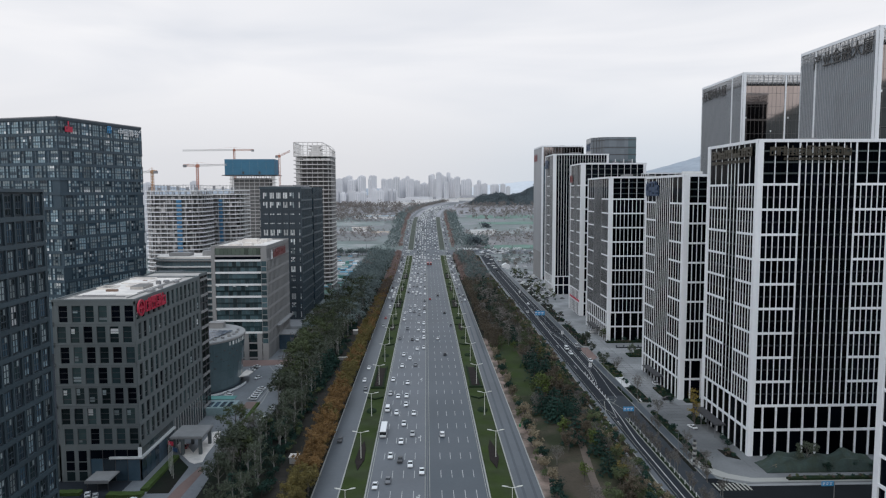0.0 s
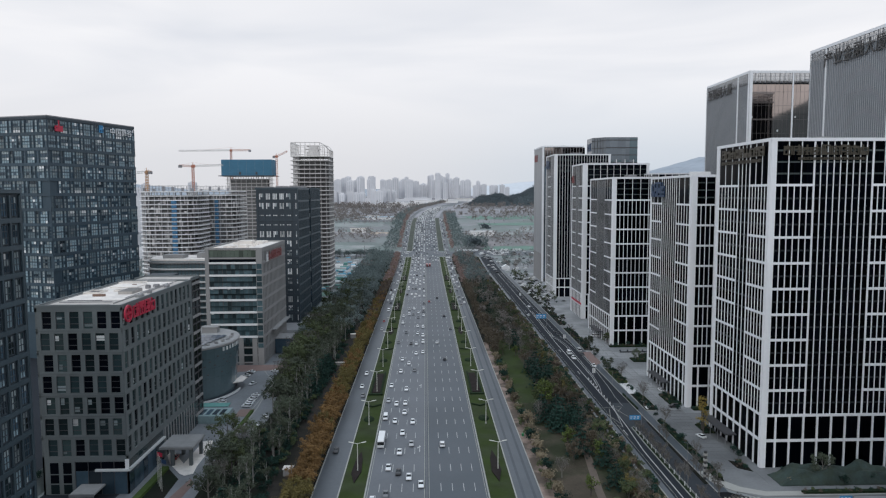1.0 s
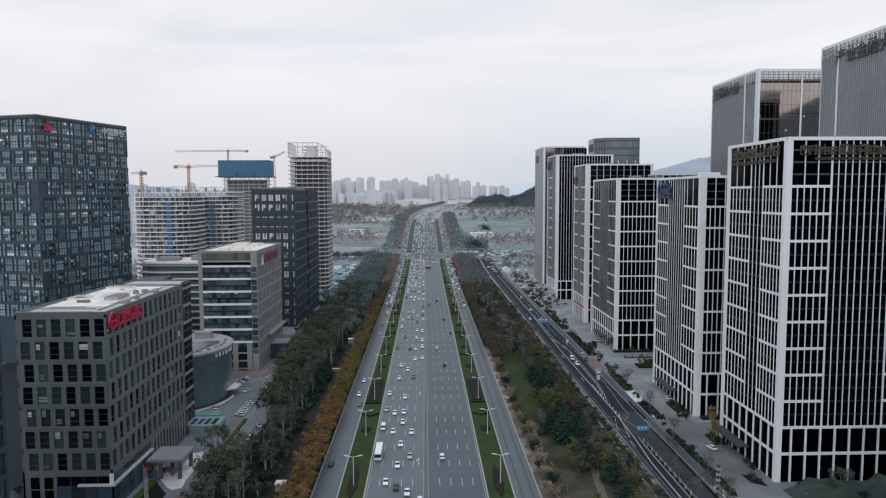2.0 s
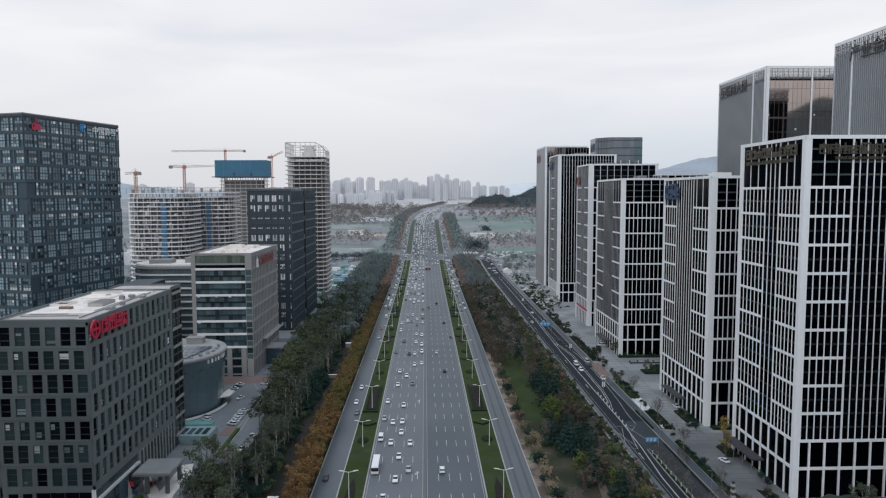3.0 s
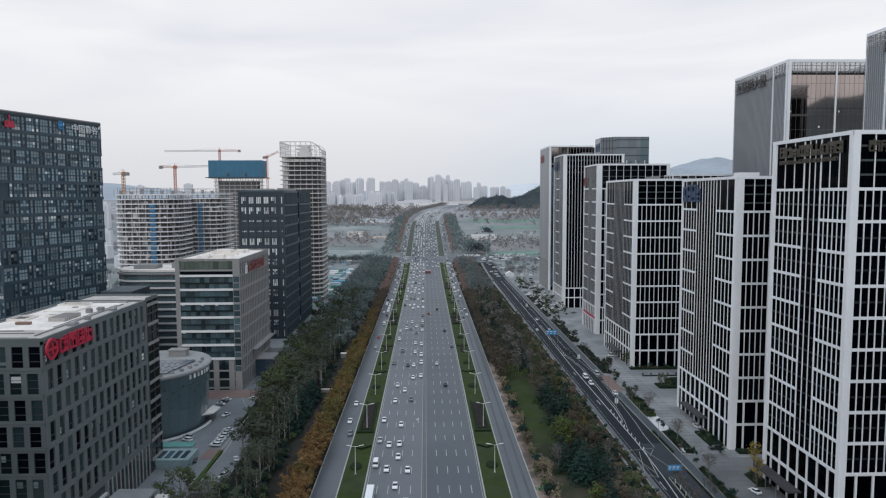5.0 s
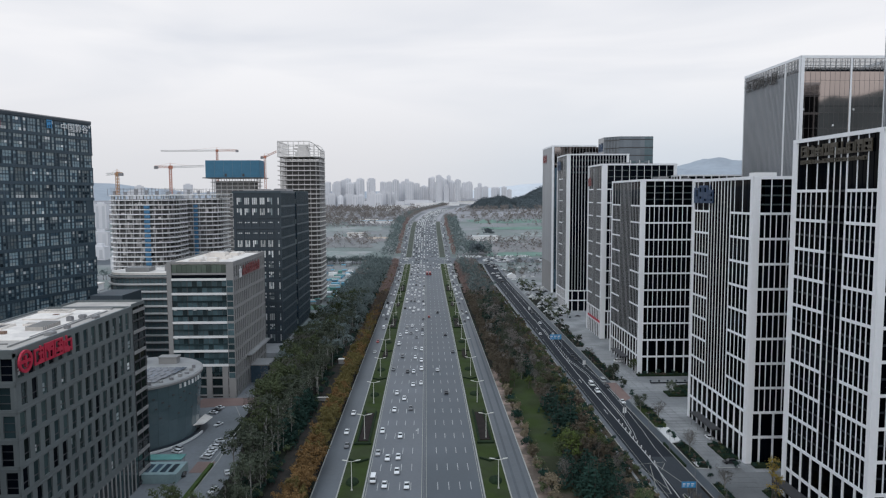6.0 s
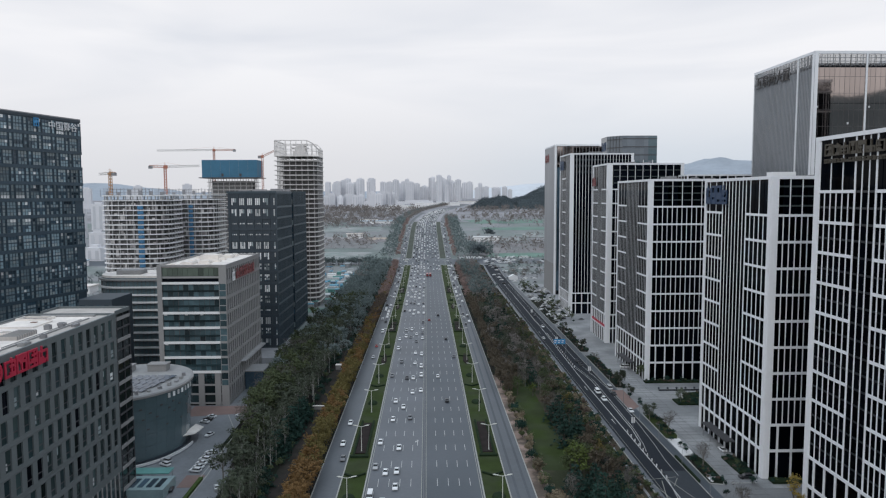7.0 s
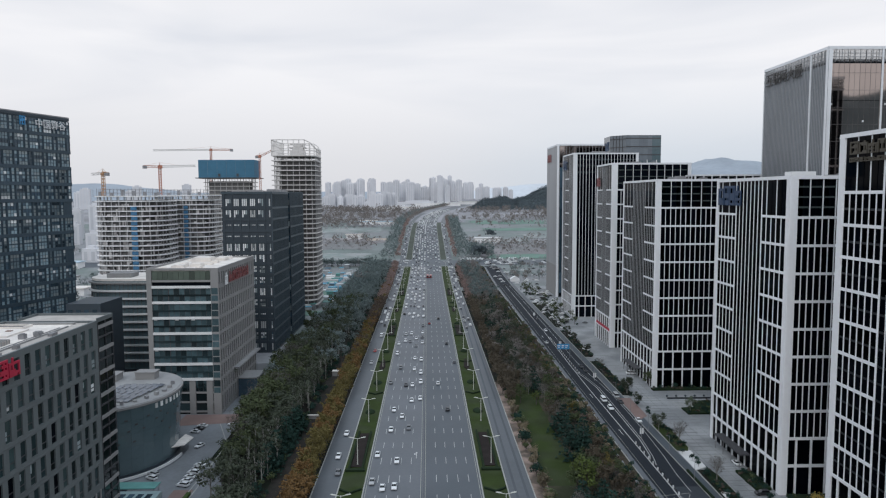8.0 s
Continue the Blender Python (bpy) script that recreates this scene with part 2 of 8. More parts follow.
def put(name, me, parent, m, label=""):
    ob = new(name, me)
    ob.parent, ob.matrix_basis = parent, m
    return tagged(ob, label)


def part(name, bm, material, parent, label=""):
    me = bpy.data.meshes.new(name)
    bm.to_mesh(me)
    bm.free()
    me.materials.append(material)
    return put(name, me, parent, Matrix.Identity(4), label)


def thing(name, m, label, category, group="", kind=""):
    ob = new(name)
    ob.empty_display_size = 0.5
    ob.matrix_basis = m
    return tagged(ob, label, category, group, kind)


def add_box(bm, x0, x1, y0, y1, z0, z1):
    v = [bm.verts.new(c) for c in ((x0, y0, z0), (x1, y0, z0), (x1, y1, z0), (x0, y1, z0), (x0, y0, z1), (x1, y0, z1), (x1, y1, z1), (x0, y1, z1))]
    for f in ((3, 2, 1, 0), (4, 5, 6, 7), (0, 1, 5, 4), (1, 2, 6, 5), (2, 3, 7, 6), (3, 0, 4, 7)):
        bm.faces.new([v[i] for i in f])


def add_bar(bm, a, b, r, sides=4, r2=None):
    """A straight bar from a to b."""
    a, b = Vector(a), Vector(b)
    q = (b - a).to_track_quat("Z", "Y").to_matrix()
    rings = []
    for p, rad in ((a, r), (b, r if r2 is None else r2)):
        rings.append([bm.verts.new(p + q @ Vector((rad * math.cos(2 * math.pi * (i + 0.5) / sides), rad * math.sin(2 * math.pi * (i + 0.5) / sides), 0))) for i in range(sides)])
    for i in range(sides):
        j = (i + 1) % sides
        bm.faces.new((rings[0][i], rings[0][j], rings[1][j], rings[1][i]))
    bm.faces.new(rings[0][::-1])
    bm.faces.new(rings[1])


def add_prism(bm, outline, z0, z1):
    lo = [bm.verts.new((x, y, z0)) for x, y in outline]
    hi = [bm.verts.new((x, y, z1)) for x, y in outline]
    k = len(outline)
    for i in range(k):
        j = (i + 1) % k
        bm.faces.new((lo[i], lo[j], hi[j], hi[i]))
    bm.faces.new(lo[::-1])
    bm.faces.new(hi)


class Face:
    """One side of a building: u runs along it, z up, depth outwards from the wall line."""

    def __init__(self, parent, origin, u, n):
        self.parent, self.o, self.u, self.n = parent, Vector((*origin, 0)), Vector((*u, 0)), Vector((*n, 0))
        self.turn = Matrix.Rotation(math.atan2(u[1], u[0]), 4, "Z")

    def box(self, name, m, u0, u1, z0, z1, d0, d1, label="", under=None):
        c = self.o + self.u * ((u0 + u1) / 2) + self.n * ((d0 + d1) / 2) + Vector((0, 0, (z0 + z1) / 2))
        mtx = Matrix.Translation(c) @ self.turn
        if under:
            mtx = under.matrix_basis.inverted() @ mtx
        return put(name, box_mesh(u1 - u0, d1 - d0, z1 - z0, m), under or self.parent, mtx, label)


def four_faces(b, w, l):
    """South (front), west, east and north sides of a w by l block with its corner at the origin."""
    return (Face(b, (0, 0), (1, 0), (0, -1)), Face(b, (0, 0), (0, 1), (-1, 0)), Face(b, (w, 0), (0, 1), (1, 0)), Face(b, (0, l), (1, 0), (0, 1)))


def core(b, w, l, h, m, inset=0.5, name="wall"):
    bm = bmesh.new()
    add_box(bm, inset, w - inset, inset, l - inset, 0, h - 0.6)
    return part(name, bm, m, b)


def lettering(parent, text, m, size, mtx, depth=0.35):
    cu = bpy.data.curves.new("lettering", "FONT")
    cu.body, cu.size, cu.extrude = text, size, depth / 2
    tmp = bpy.data.objects.new("lettering", cu)
    me = bpy.data.meshes.new_from_object(tmp)
    bpy.data.objects.remove(tmp)
    me.materials.clear()
    me.materials.append(m)
    return put("lettering", me, parent, mtx)


def bars_sign(fc, m, u0, u1, z0, z1, count, rnd, d0=0.25, d1=0.6):
    """Unreadable writing: one glyph-sized lattice of joined strokes for each character."""
    step = (u1 - u0) / count
    nx, nz = 7, 8
    for i in range(count):
        stem = rnd.randint(2, 4)
        cells = {(stem, k) for k in range(nz)}
        rows = sorted(rnd.sample(range(1, nz - 1), 3)) + [0, nz - 1][:rnd.randint(1, 2)]
        for k in rows:
            a, b = rnd.randint(0, stem), rnd.randint(stem, nx - 1)
            cells |= {(j, k) for j in range(min(a, stem - 1), max(b, stem + 1) + 1)}
        k0, k1 = min(rows), max(rows)
        side = rnd.choice((0, nx - 1))
        for edge in (side, nx - 1 - side):
            cells |= {(edge, k) for k in range(k0, k1 + 1)} | {(j, k1) for j in range(min(edge, stem), max(edge, stem) + 1)}
        verts, faces = {}, []

        def v(j, k, d):
            return verts.setdefault((j, k, d), len(verts))

        for j, k in cells:
            faces.append([v(j, k, 0), v(j + 1, k, 0), v(j + 1, k + 1, 0), v(j, k + 1, 0)])
            faces.append([v(j, k + 1, 1), v(j + 1, k + 1, 1), v(j + 1, k, 1), v(j, k, 1)])
            for dj, dk, p, q in ((-1, 0, (j, k), (j, k + 1)), (1, 0, (j + 1, k + 1), (j + 1, k)), (0, -1, (j + 1, k), (j, k)), (0, 1, (j, k + 1), (j + 1, k + 1))):
                if (j + dj, k + dk) not in cells:
                    faces.append([v(*p, 0), v(*q, 0), v(*q, 1), v(*p, 1)])
        w, h = step * 0.92 / nx, (z1 - z0) / nz
        me = bpy.data.meshes.new("character")
        me.from_pydata([(j * w, -0.15 + 0.3 * d, k * h) for j, k, d in verts], [], faces)
        me.materials.append(m)
        put("character", me, fc.parent, Matrix.Translation(fc.o + fc.u * (u0 + step * i) + fc.n * ((d0 + d1) / 2) + Vector((0, 0, z0))) @ fc.turn)


# ---- ground, roads ----
belt_earth = mat("leafy_earth", (0.072, 0.060, 0.046), 0.95, 0.45, 0.08, 1.2, 0.4, tint=(0.034, 0.040, 0.022), tint_s=0.07, spec=0.15)
leaf_litter = mat("leaf_litter", (0.034, 0.030, 0.027), 0.95, 0.35, 0.2, 1.5, 0.4, tint=(0.022, 0.022, 0.018), tint_s=0.15, spec=0.15)
belt_path = mat("trodden_earth", (0.125, 0.098, 0.080), 0.95, 0.3, 0.2, 2.0, 0.3)
meadow_dark = mat("dull_grass", (0.050, 0.060, 0.045), 0.95, 0.4, 0.05, 0.6, 0.3)


def oval(rx, ry, n=72):
    return [(rx * math.cos(2 * math.pi * i / n), ry * math.sin(2 * math.pi * i / n)) for i in range(n)]


YS = [-400, 820, 960, 1110, 1375, 1750, 2600, 3500, 4950]
ZS = [0, 0, 5, 18, 38, 48, 63, 75, 86]
XS_Y = [-400, 1400, 1600, 1700, 1850, 2000, 2200, 2400, 2800, 3400]
XS_X = [0, 0, 5, 11, 22, 38, 71, 106, 170, 270]


def land(y):
    return float(np.mean(np.interp([y - 60, y - 30, y, y + 30, y + 60], YS, ZS)))


# the office precinct on the west side lies lower than the expressway
SINK = 6.0
EYE = Vector((0.7, 30.0, 95.8))
LOW_SCALE = 1.0 + SINK / EYE.z
LOWER = Matrix.Translation(EYE) @ Matrix.Scale(LOW_SCALE, 4) @ Matrix.Translation(-EYE)


def lower(x, y):
    """Plan place in the low precinct."""
    return EYE.x + LOW_SCALE * (x - EYE.x), EYE.y + LOW_SCALE * (y - EYE.y)


def ground_z(x, y):
    if not -134 < x < -66 or not 175 < y < 473:
        return land(y)
    edge = float(np.interp(y, (178, 262, 272, 317, 345, 380, 473), (-72.5, -75, -67.5, -67.5, -74, -80, -80)))
    k = 1.0
    for v in ((edge - x) / 2.5, (x + 134) / 3, (y - 175) / 3, (473 - y) / 3):
        k = min(k, max(0.0, v))
    return land(y) - SINK * k


def bend(y):
    return float(np.mean(np.interp([y - 90, y - 45, y, y + 45, y + 90], XS_Y, XS_X)))


def y_steps(y0, y1):
    out, y = [], y0
    while y < y1 - 1e-6:
        out.append(y)
        y += 40 if y < 780 else 20 if y < 2000 else 60
    return out + [y1]


def strip(name, m, x0, x1, y0, y1, lift, label="", category="", kind="structure", thick=0.0, parent=None, group=""):
    """A band of surface along the highway, which follows the land and the bend; thick gives it sides."""
    bm = bmesh.new()
    rows = []
    for y in y_steps(y0, y1):
        z, dx = land(y) + lift, bend(y)
        xs = [(x0, z), (x1, z)] if not thick else [(x0, z - thick), (x0, z), (x1, z), (x1, z - thick)]
        rows.append([bm.verts.new((x + dx, y, zz)) for x, zz in xs])
    for a, b in zip(rows, rows[1:]):
        for i in range(len(a) - 1):
            bm.faces.new((a[i], a[i + 1], b[i + 1], b[i]))
    if thick:
        bm.faces.new(rows[0][::-1])
        bm.faces.new(rows[-1])
    bmesh.ops.recalc_face_normals(bm, faces=bm.faces)
    ob = part(name, bm, m, parent)
    return tagged(ob, label, category, group, kind if parent is None else "")


def patch(name, m, outline, lift, label, category, kind="structure", thick=0.12):
    """A flat piece of ground with its edge."""
    bm = bmesh.new()
    add_prism(bm, outline, lift - thick, lift)
    bmesh.ops.recalc_face_normals(bm, faces=bm.faces)
    return tagged(part(name, bm, m, None), label, category, "", kind)


def low_patch(name, m, outline, lift, label, category, thick=0.12):
    """A flat piece of ground in the low precinct."""
    return patch(name, m, [lower(x, y) for x, y in outline], lift - SINK, label, category, thick=thick)


bm = bmesh.new()
gx = [-4800, -3600, -2600, -1900, -1400, -1000, -700, -480, -320, -220, -150, -134, -131, -100, -86.5, -84, -81.5, -79, -76.5, -74, -71.5, -69, -66.5, -60, -20, 20, 60, 100, 150, 220, 320, 480, 700, 1000, 1400, 1900, 2600, 3600, 4800]
gy = list(range(-1600, -399, 300)) + list(range(-300, 151, 50)) + [175] + list(range(178, 470, 12)) + [470, 473, 500] + list(range(550, 800, 50)) + list(range(800, 2000, 25)) + list(range(2000, 4951, 100)) + [4950]
grid = [[bm.verts.new((x, y, ground_z(x, y))) for x in gx] for y in gy]
for a, b in zip(grid, grid[1:]):
    for i in range(len(gx) - 1):
        bm.faces.new((a[i], a[i + 1], b[i + 1], b[i]))
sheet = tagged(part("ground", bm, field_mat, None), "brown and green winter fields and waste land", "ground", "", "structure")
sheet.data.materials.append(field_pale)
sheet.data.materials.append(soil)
# beyond 1500 m a paler material carries the painted haze
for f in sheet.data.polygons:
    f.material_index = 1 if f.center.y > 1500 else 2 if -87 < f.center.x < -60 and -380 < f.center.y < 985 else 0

tagged(strip("ground", soil, -66.4, -19, -380, 985, 0.03), "bare earth under the roadside trees, darkened as shade", "ground")
tagged(strip("ground", soil, 19, 77, -380, 985, 0.03), "bare earth and thin grass, darkened as tree shade", "ground")
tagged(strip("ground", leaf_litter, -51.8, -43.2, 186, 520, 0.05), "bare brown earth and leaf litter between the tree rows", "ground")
tagged(strip("ground", belt_earth, 41.2, 48.6, -380, 302, 0.05), "brown earth beside the frontage road", "ground")
tagged(strip("ground", lawn, 41.2, 54.0, 302, 420, 0.058), "patchy green lawn between roadside trees", "lawn")
tagged(strip("ground", belt_earth, 48.6, 75.2, -380, 560, 0.055), "brown earth and fallen leaves under the trees", "ground")
road = strip("road", asphalt, -19.4, 19.4, -380, 3300, 0.10, "wide grey asphalt expressway with ten lanes", "road")
strip("road", asphalt_old, -19.2, -0.5, -380, 1000, 0.104, "worn paler asphalt of the oncoming carriageway", "road")
for s in (-1, 1):
    a, b = sorted((s * 28.3, s * 36.2))
    strip("road", frontage_mat, a, b, -380, 1900, 0.10, "pale grey frontage road beside the expressway", "road")
    for x in (30.2, 33.6) if s > 0 else ():
        a, b = sorted((s * x, s * (x + 0.9)))
        strip("tyre_track", tyre_track, a, b, -380, 950, 0.106, "darker tyre track worn into the frontage road", "road")
    a, b = sorted((s * 36.2, s * 36.6))
    strip("kerb", kerb_mat, a, b, -380, 955, 0.2, "pale kerb along the frontage road", "kerb", thick=0.15)
    # raised green verge with stone kerbs between expressway and frontage road
    for y0, y1 in ((-380, 955), (1010, 1500)):
        a, b = sorted((s * 19.9, s * 27.9))
        strip("verge", lawn if y0 < 1000 else meadow_dark, a, b, y0, y1, 0.24, "mown green verge beside the expressway", "verge", thick=0.2)
        for x in (19.65, 28.1):
            a, b = sorted((s * (x - 0.22), s * (x + 0.22)))
            strip("kerb", kerb_mat, a, b, y0, y1, 0.28, "pale stone kerb along the verge", "kerb", thick=0.25)

# crossing road, laid over the rising land
bm = bmesh.new()
rows = []
for y in (962, 970, 978, 986, 994, 1002):
    rows.append([bm.verts.new((x, y, land(y) + 0.13)) for x in range(-700, 701, 50)])
for a, b in zip(rows, rows[1:]):
    for i in range(len(a) - 1):
        bm.faces.new((a[i], a[i + 1], b[i + 1], b[i]))
tagged(part("road", bm, asphalt, None), "asphalt cross street at the junction", "road", "", "structure")

# lane dashes: six metres of paint, then a gap
dash_mesh = box_mesh(0.17, 6.0, 0.012, paint_white)
LINES = [4.6, 8.3, 12.0, 15.65]
for x in [v for v in LINES] + [-v + 0.2 for v in LINES]:
    for i in range(20):
        y = 199.0 + 15.72 * i
        put("lane_dash", dash_mesh, road, Matrix.Translation((x, y, 0.122)))
    bm = bmesh.new()
    for i in range(20, 52):
        y = 199.0 + 15.72 * i
        if 945 < y < 1010:
            continue
        z = land(y) + 0.16
        z2 = land(y + 6) + 0.16
        bm.faces.new([bm.verts.new(c) for c in ((x - 0.09, y - 3, z), (x + 0.09, y - 3, z), (x + 0.09, y + 3, z2), (x - 0.09, y + 3, z2))])
    for i in range(-36, 0):
        y = 199.0 + 15.72 * i
        add_box(bm, x - 0.085, x + 0.085, y - 3, y + 3, 0.116, 0.128)
    tagged(part("far_lane_dashes", bm, paint_white, road), "", "", "", "stuff")
for x in (-18.9, 18.9, -0.75, 0.75):
    strip("edge_line", paint_edge, x - 0.08, x + 0.08, -380, 950, 0.125, parent=road)
strip("median_band", asphalt_old, -0.30, 0.30, -380, 945, 0.122, parent=road)
median = thing("median_fence", Matrix.Translation((0, 60, 0.12)), "low grey steel fence along the median", "fence")
bm = bmesh.new()
add_box(bm, -0.03, 0.03, 0, 885, 0.75, 0.82)
part("rail", bm, steel_grey, median)
bm = bmesh.new()
add_box(bm, -0.03, 0.03, 0, 885, 0.3, 0.36)
part("rail", bm, steel_grey, median)
post_mesh = box_mesh(0.09, 0.09, 0.9, steel_grey)
for i in range(50):
    put("post", post_mesh, median, Matrix.Translation((0, 130 + i * 8.0, 0.45)))

# arrow and words on the oncoming lane, as plain paint bars
for y in (248, 196, 330):
    mk = thing("road_marking", Matrix.Translation((-2.6, y, 0.118)), "white painted turning arrow on asphalt", "road marking", "lane arrows")
    bm = bmesh.new()
    add_box(bm, -0.12, 0.12, -3, 2.2, 0, 0.012)
    add_prism(bm, [(-0.12, 1.0), (-0.9, 0.4), (-0.9, 1.9), (-0.12, 1.4)][::-1], 0, 0.013)
    add_prism(bm, [(-0.45, 2.2), (0.45, 2.2), (0, 3.4)], 0, 0.013)
    part("paint", bm, paint_white, mk)

# planting beds and clipped shrubs in the verges
rnd = random.Random(5)
for s in (-1, 1):
    for y0 in (218, 452, 640, 830):
        bed = thing("planting_bed", Matrix.Translation((s * 24, y0, 0.24)), "dark diamond planting bed in the verge", "planting bed", "verge beds")
        bm = bmesh.new()
        add_prism(bm, [(0, 0), (1.6, 9), (1.1, 20), (0, 27), (-1.3, 19), (-1.7, 8)], 0, 0.35)
        part("soil", bm, bed_mat, bed)
    for y0 in (315, 545, 735):
        bed = thing("planting_bed", Matrix.Translation((s * 24, y0, 0.24)), "dark rectangular planting bed with clipped hedge edge", "planting bed", "verge beds")
        bm = bmesh.new()
        add_prism(bm, [(-1.9, 4), (1.9, 4), (1.7, 38), (-1.7, 38)], 0, 0.3)
        part("soil", bm, bed_mat, bed)
        for a in ((-2.7, -2.0, 1.5, 40), (2.0, 2.7, 1.5, 40), (-3.4, 3.4, 0, 1.6)):
            bm = bmesh.new()
            add_box(bm, a[0], a[1], a[2], a[3], 0, 0.7)
            part("hedge", bm, hedge_mat, bed)
    for y0 in (281, 381, 428, 498, 590, 690, 780):
        sh = thing("round_shrub", Matrix.Translation((s * 24.2, y0, 0.24)), "low clipped dark green shrub mound", "shrub", "verge shrubs")
        bm = bmesh.new()
        bmesh.ops.create_icosphere(bm, subdivisions=3, radius=1)
        for v in bm.verts:
            k = 1 + 0.13 * noise.noise(v.co * 4 + Vector((y0, s, 0)))
            v.co = Vector((v.co.x * 2.2 * k, v.co.y * 3.4 * k, max(-0.1, v.co.z * 1.2 * k)))
        part("foliage", bm, hedge_mat, sh)
    for y0 in (407, 297, 470, 570, 665):
        hd = thing("chevron_hedge", Matrix.Translation((s * 24, y0, 0.24)), "thin clipped hedge crossing the verge", "hedge", "verge hedges")
        bm = bmesh.new()
        add_prism(bm, [(-3.7, 3), (0, 0), (3.7, 3), (3.7, 3.9), (0, 0.9), (-3.7, 3.9)], 0, 0.6)
        part("foliage", bm, hedge_mat, hd)

# east side: dirt path, local street, planted beds, service lane, plaza
strip("path", dirt_mat, 36.6, 41.8, -380, 428, 0.09, "bare pinkish dirt path beside the frontage road", "path")
strip("road", asphalt_new, 75.6, 92.6, -380, 955, 0.10, "dark asphalt local street", "road")
strip("road", asphalt_old, 75.7, 77.5, -380, 950, 0.106, "worn grey shoulder of the local street", "road")
strip("kerb", kerb_mat, 75.2, 75.6, -380, 955, 0.24, "pale stone kerb beside the street", "kerb", thick=0.2)
strip("path", paving, 72.2, 73.1, 150, 700, 0.10, "narrow paved footpath behind the street", "path")
strip("pavement", asphalt, 92.6, 96.0, 208, 950, 0.19, "grey pavement beside the street", "pavement", thick=0.12)
strip("kerb", kerb_mat, 92.3, 92.6, 208, 950, 0.24, "pale stone kerb beside the street", "kerb", thick=0.2)
strip("road", lane_grey, 96.0, 112.0, 214, 290, 0.11, "grey service lane before the office towers", "road")
strip("road", paving, 96.0, 112.0, 290, 800, 0.11, "pale grey paved lane before the office towers", "road")
strip("pavement", lane_grey, 112.0, 190.0, 212, 285, 0.15, "dark grey stone forecourt of the office tower", "pavement", thick=0.12)
strip("pavement", paving, 112.0, 190.0, 285, 800, 0.15, "grey stone plaza round the office towers", "pavement", thick=0.12)


def line_mark(pts, w, m=paint_white, z=0.118, label="white line on the local street", group=""):
    """A painted line through plan points."""
    bm = bmesh.new()
    left, right = [], []
    for k, p in enumerate(pts):
        a, b = Vector(pts[max(k - 1, 0)]), Vector(pts[min(k + 1, len(pts) - 1)])
        d = (b - a).normalized()
        n = Vector((d.y, -d.x)) * w / 2
        zz = land(p[1]) + z
        left.append(bm.verts.new((p[0] - n.x, p[1] - n.y, zz)))
        right.append(bm.verts.new((p[0] + n.x, p[1] + n.y, zz)))
    for k in range(len(pts) - 1):
        bm.faces.new((left[k], right[k], right[k + 1], left[k + 1]))
    return tagged(part("road_line", bm, m, None), label, "road marking", group, "structure")


line_mark([(80.0, 150), (80.2, 243), (81.8, 269), (82.8, 300), (82.7, 420), (83.4, 470), (85.0, 565), (85.4, 660), (85.4, 810)], 0.34)
line_mark([(78.3, 150), (78.4, 250), (78.6, 420), (79.4, 565), (79.6, 810)], 0.12, paint_edge)
line_mark([(83.0, 322), (84.6, 327), (86.0, 343), (86.5, 376), (87.2, 416), (85.2, 437), (83.2, 448)], 0.28)
line_mark([(84.0, 318), (85.4, 326), (86.9, 343), (87.6, 376), (88.4, 416), (86.2, 438), (84.0, 452)], 0.2)
line_mark([(87.9, 296), (88.2, 309), (89.6, 326), (90.8, 350), (91.4, 376), (91.6, 404), (90.6, 426), (89.4, 444), (88.6, 470), (89.6, 565), (89.8, 800)], 0.18)
line_mark([(83.2, 293.4), (80.1, 269.1)], 0.22)
for a, b in (((76.4, 292), (80.4, 272)), ((80.8, 292), (76.4, 272)), ((83.0, 294), (87.0, 277)), ((86.8, 294), (83.6, 288)), ((76.3, 293), (86.9, 295)), ((76.3, 271), (80.2, 269))):
    line_mark([a, b], 0.2, paint_edge, 0.122, "pale box junction line on dark asphalt", "box junction lines")
# kerbed island with young trees, which narrows to the turning bay
strip("road", street_lane, 82.6, 92.3, 120, 300, 0.108, "worn grey lanes beside the street island", "road")
for nm, m, lab, z0, z1, k in (("kerb", kerb_mat, "pale kerb round the street island", 0.08, 0.26, 0.0), ("ground", hedge_mat, "dark low planting in the street island", 0.1, 0.34, 0.3)):
    bm = bmesh.new()
    add_prism(bm, [(82.7 + k, 120), (84.9 - k, 120), (85.0 - k, 262), (84.4 - k, 269 - k), (83.3 + k, 268 - k), (82.9 + k, 250)], z0, z1)
    tagged(part(nm, bm, m, None), lab, nm, "", "structure")
patch("ground", soil, [(90.8, 214), (92.2, 214), (92.2, 274), (91.4, 274)], 0.26, "bare brown earth bed beside the pavement", "ground", thick=0.12)
patch("ground", soil, [(107.2, 232.7), (111.5, 230.2), (111.4, 223.2), (107.4, 226.4)], 0.36, "dark planted bed at the tower corner", "ground", thick=0.2)
for a, b in ((294, 342), (444, 540), (575, 640)):
    fence = thing("guard_rail", Matrix.Translation((83.1 if a < 400 else 84.4, a, 0.1)), "row of low white guard posts along the centre line", "guard rail", "street guard rails")
    for i in range(int((b - a) / 2.5)):
        put("post", box_mesh(0.30, 0.5, 0.9, band_white if i % 2 == 0 else dark_metal), fence, Matrix.Translation(((i * 2.5) * (0.0 if a < 400 else 0.008), i * 2.5, 0.45)))
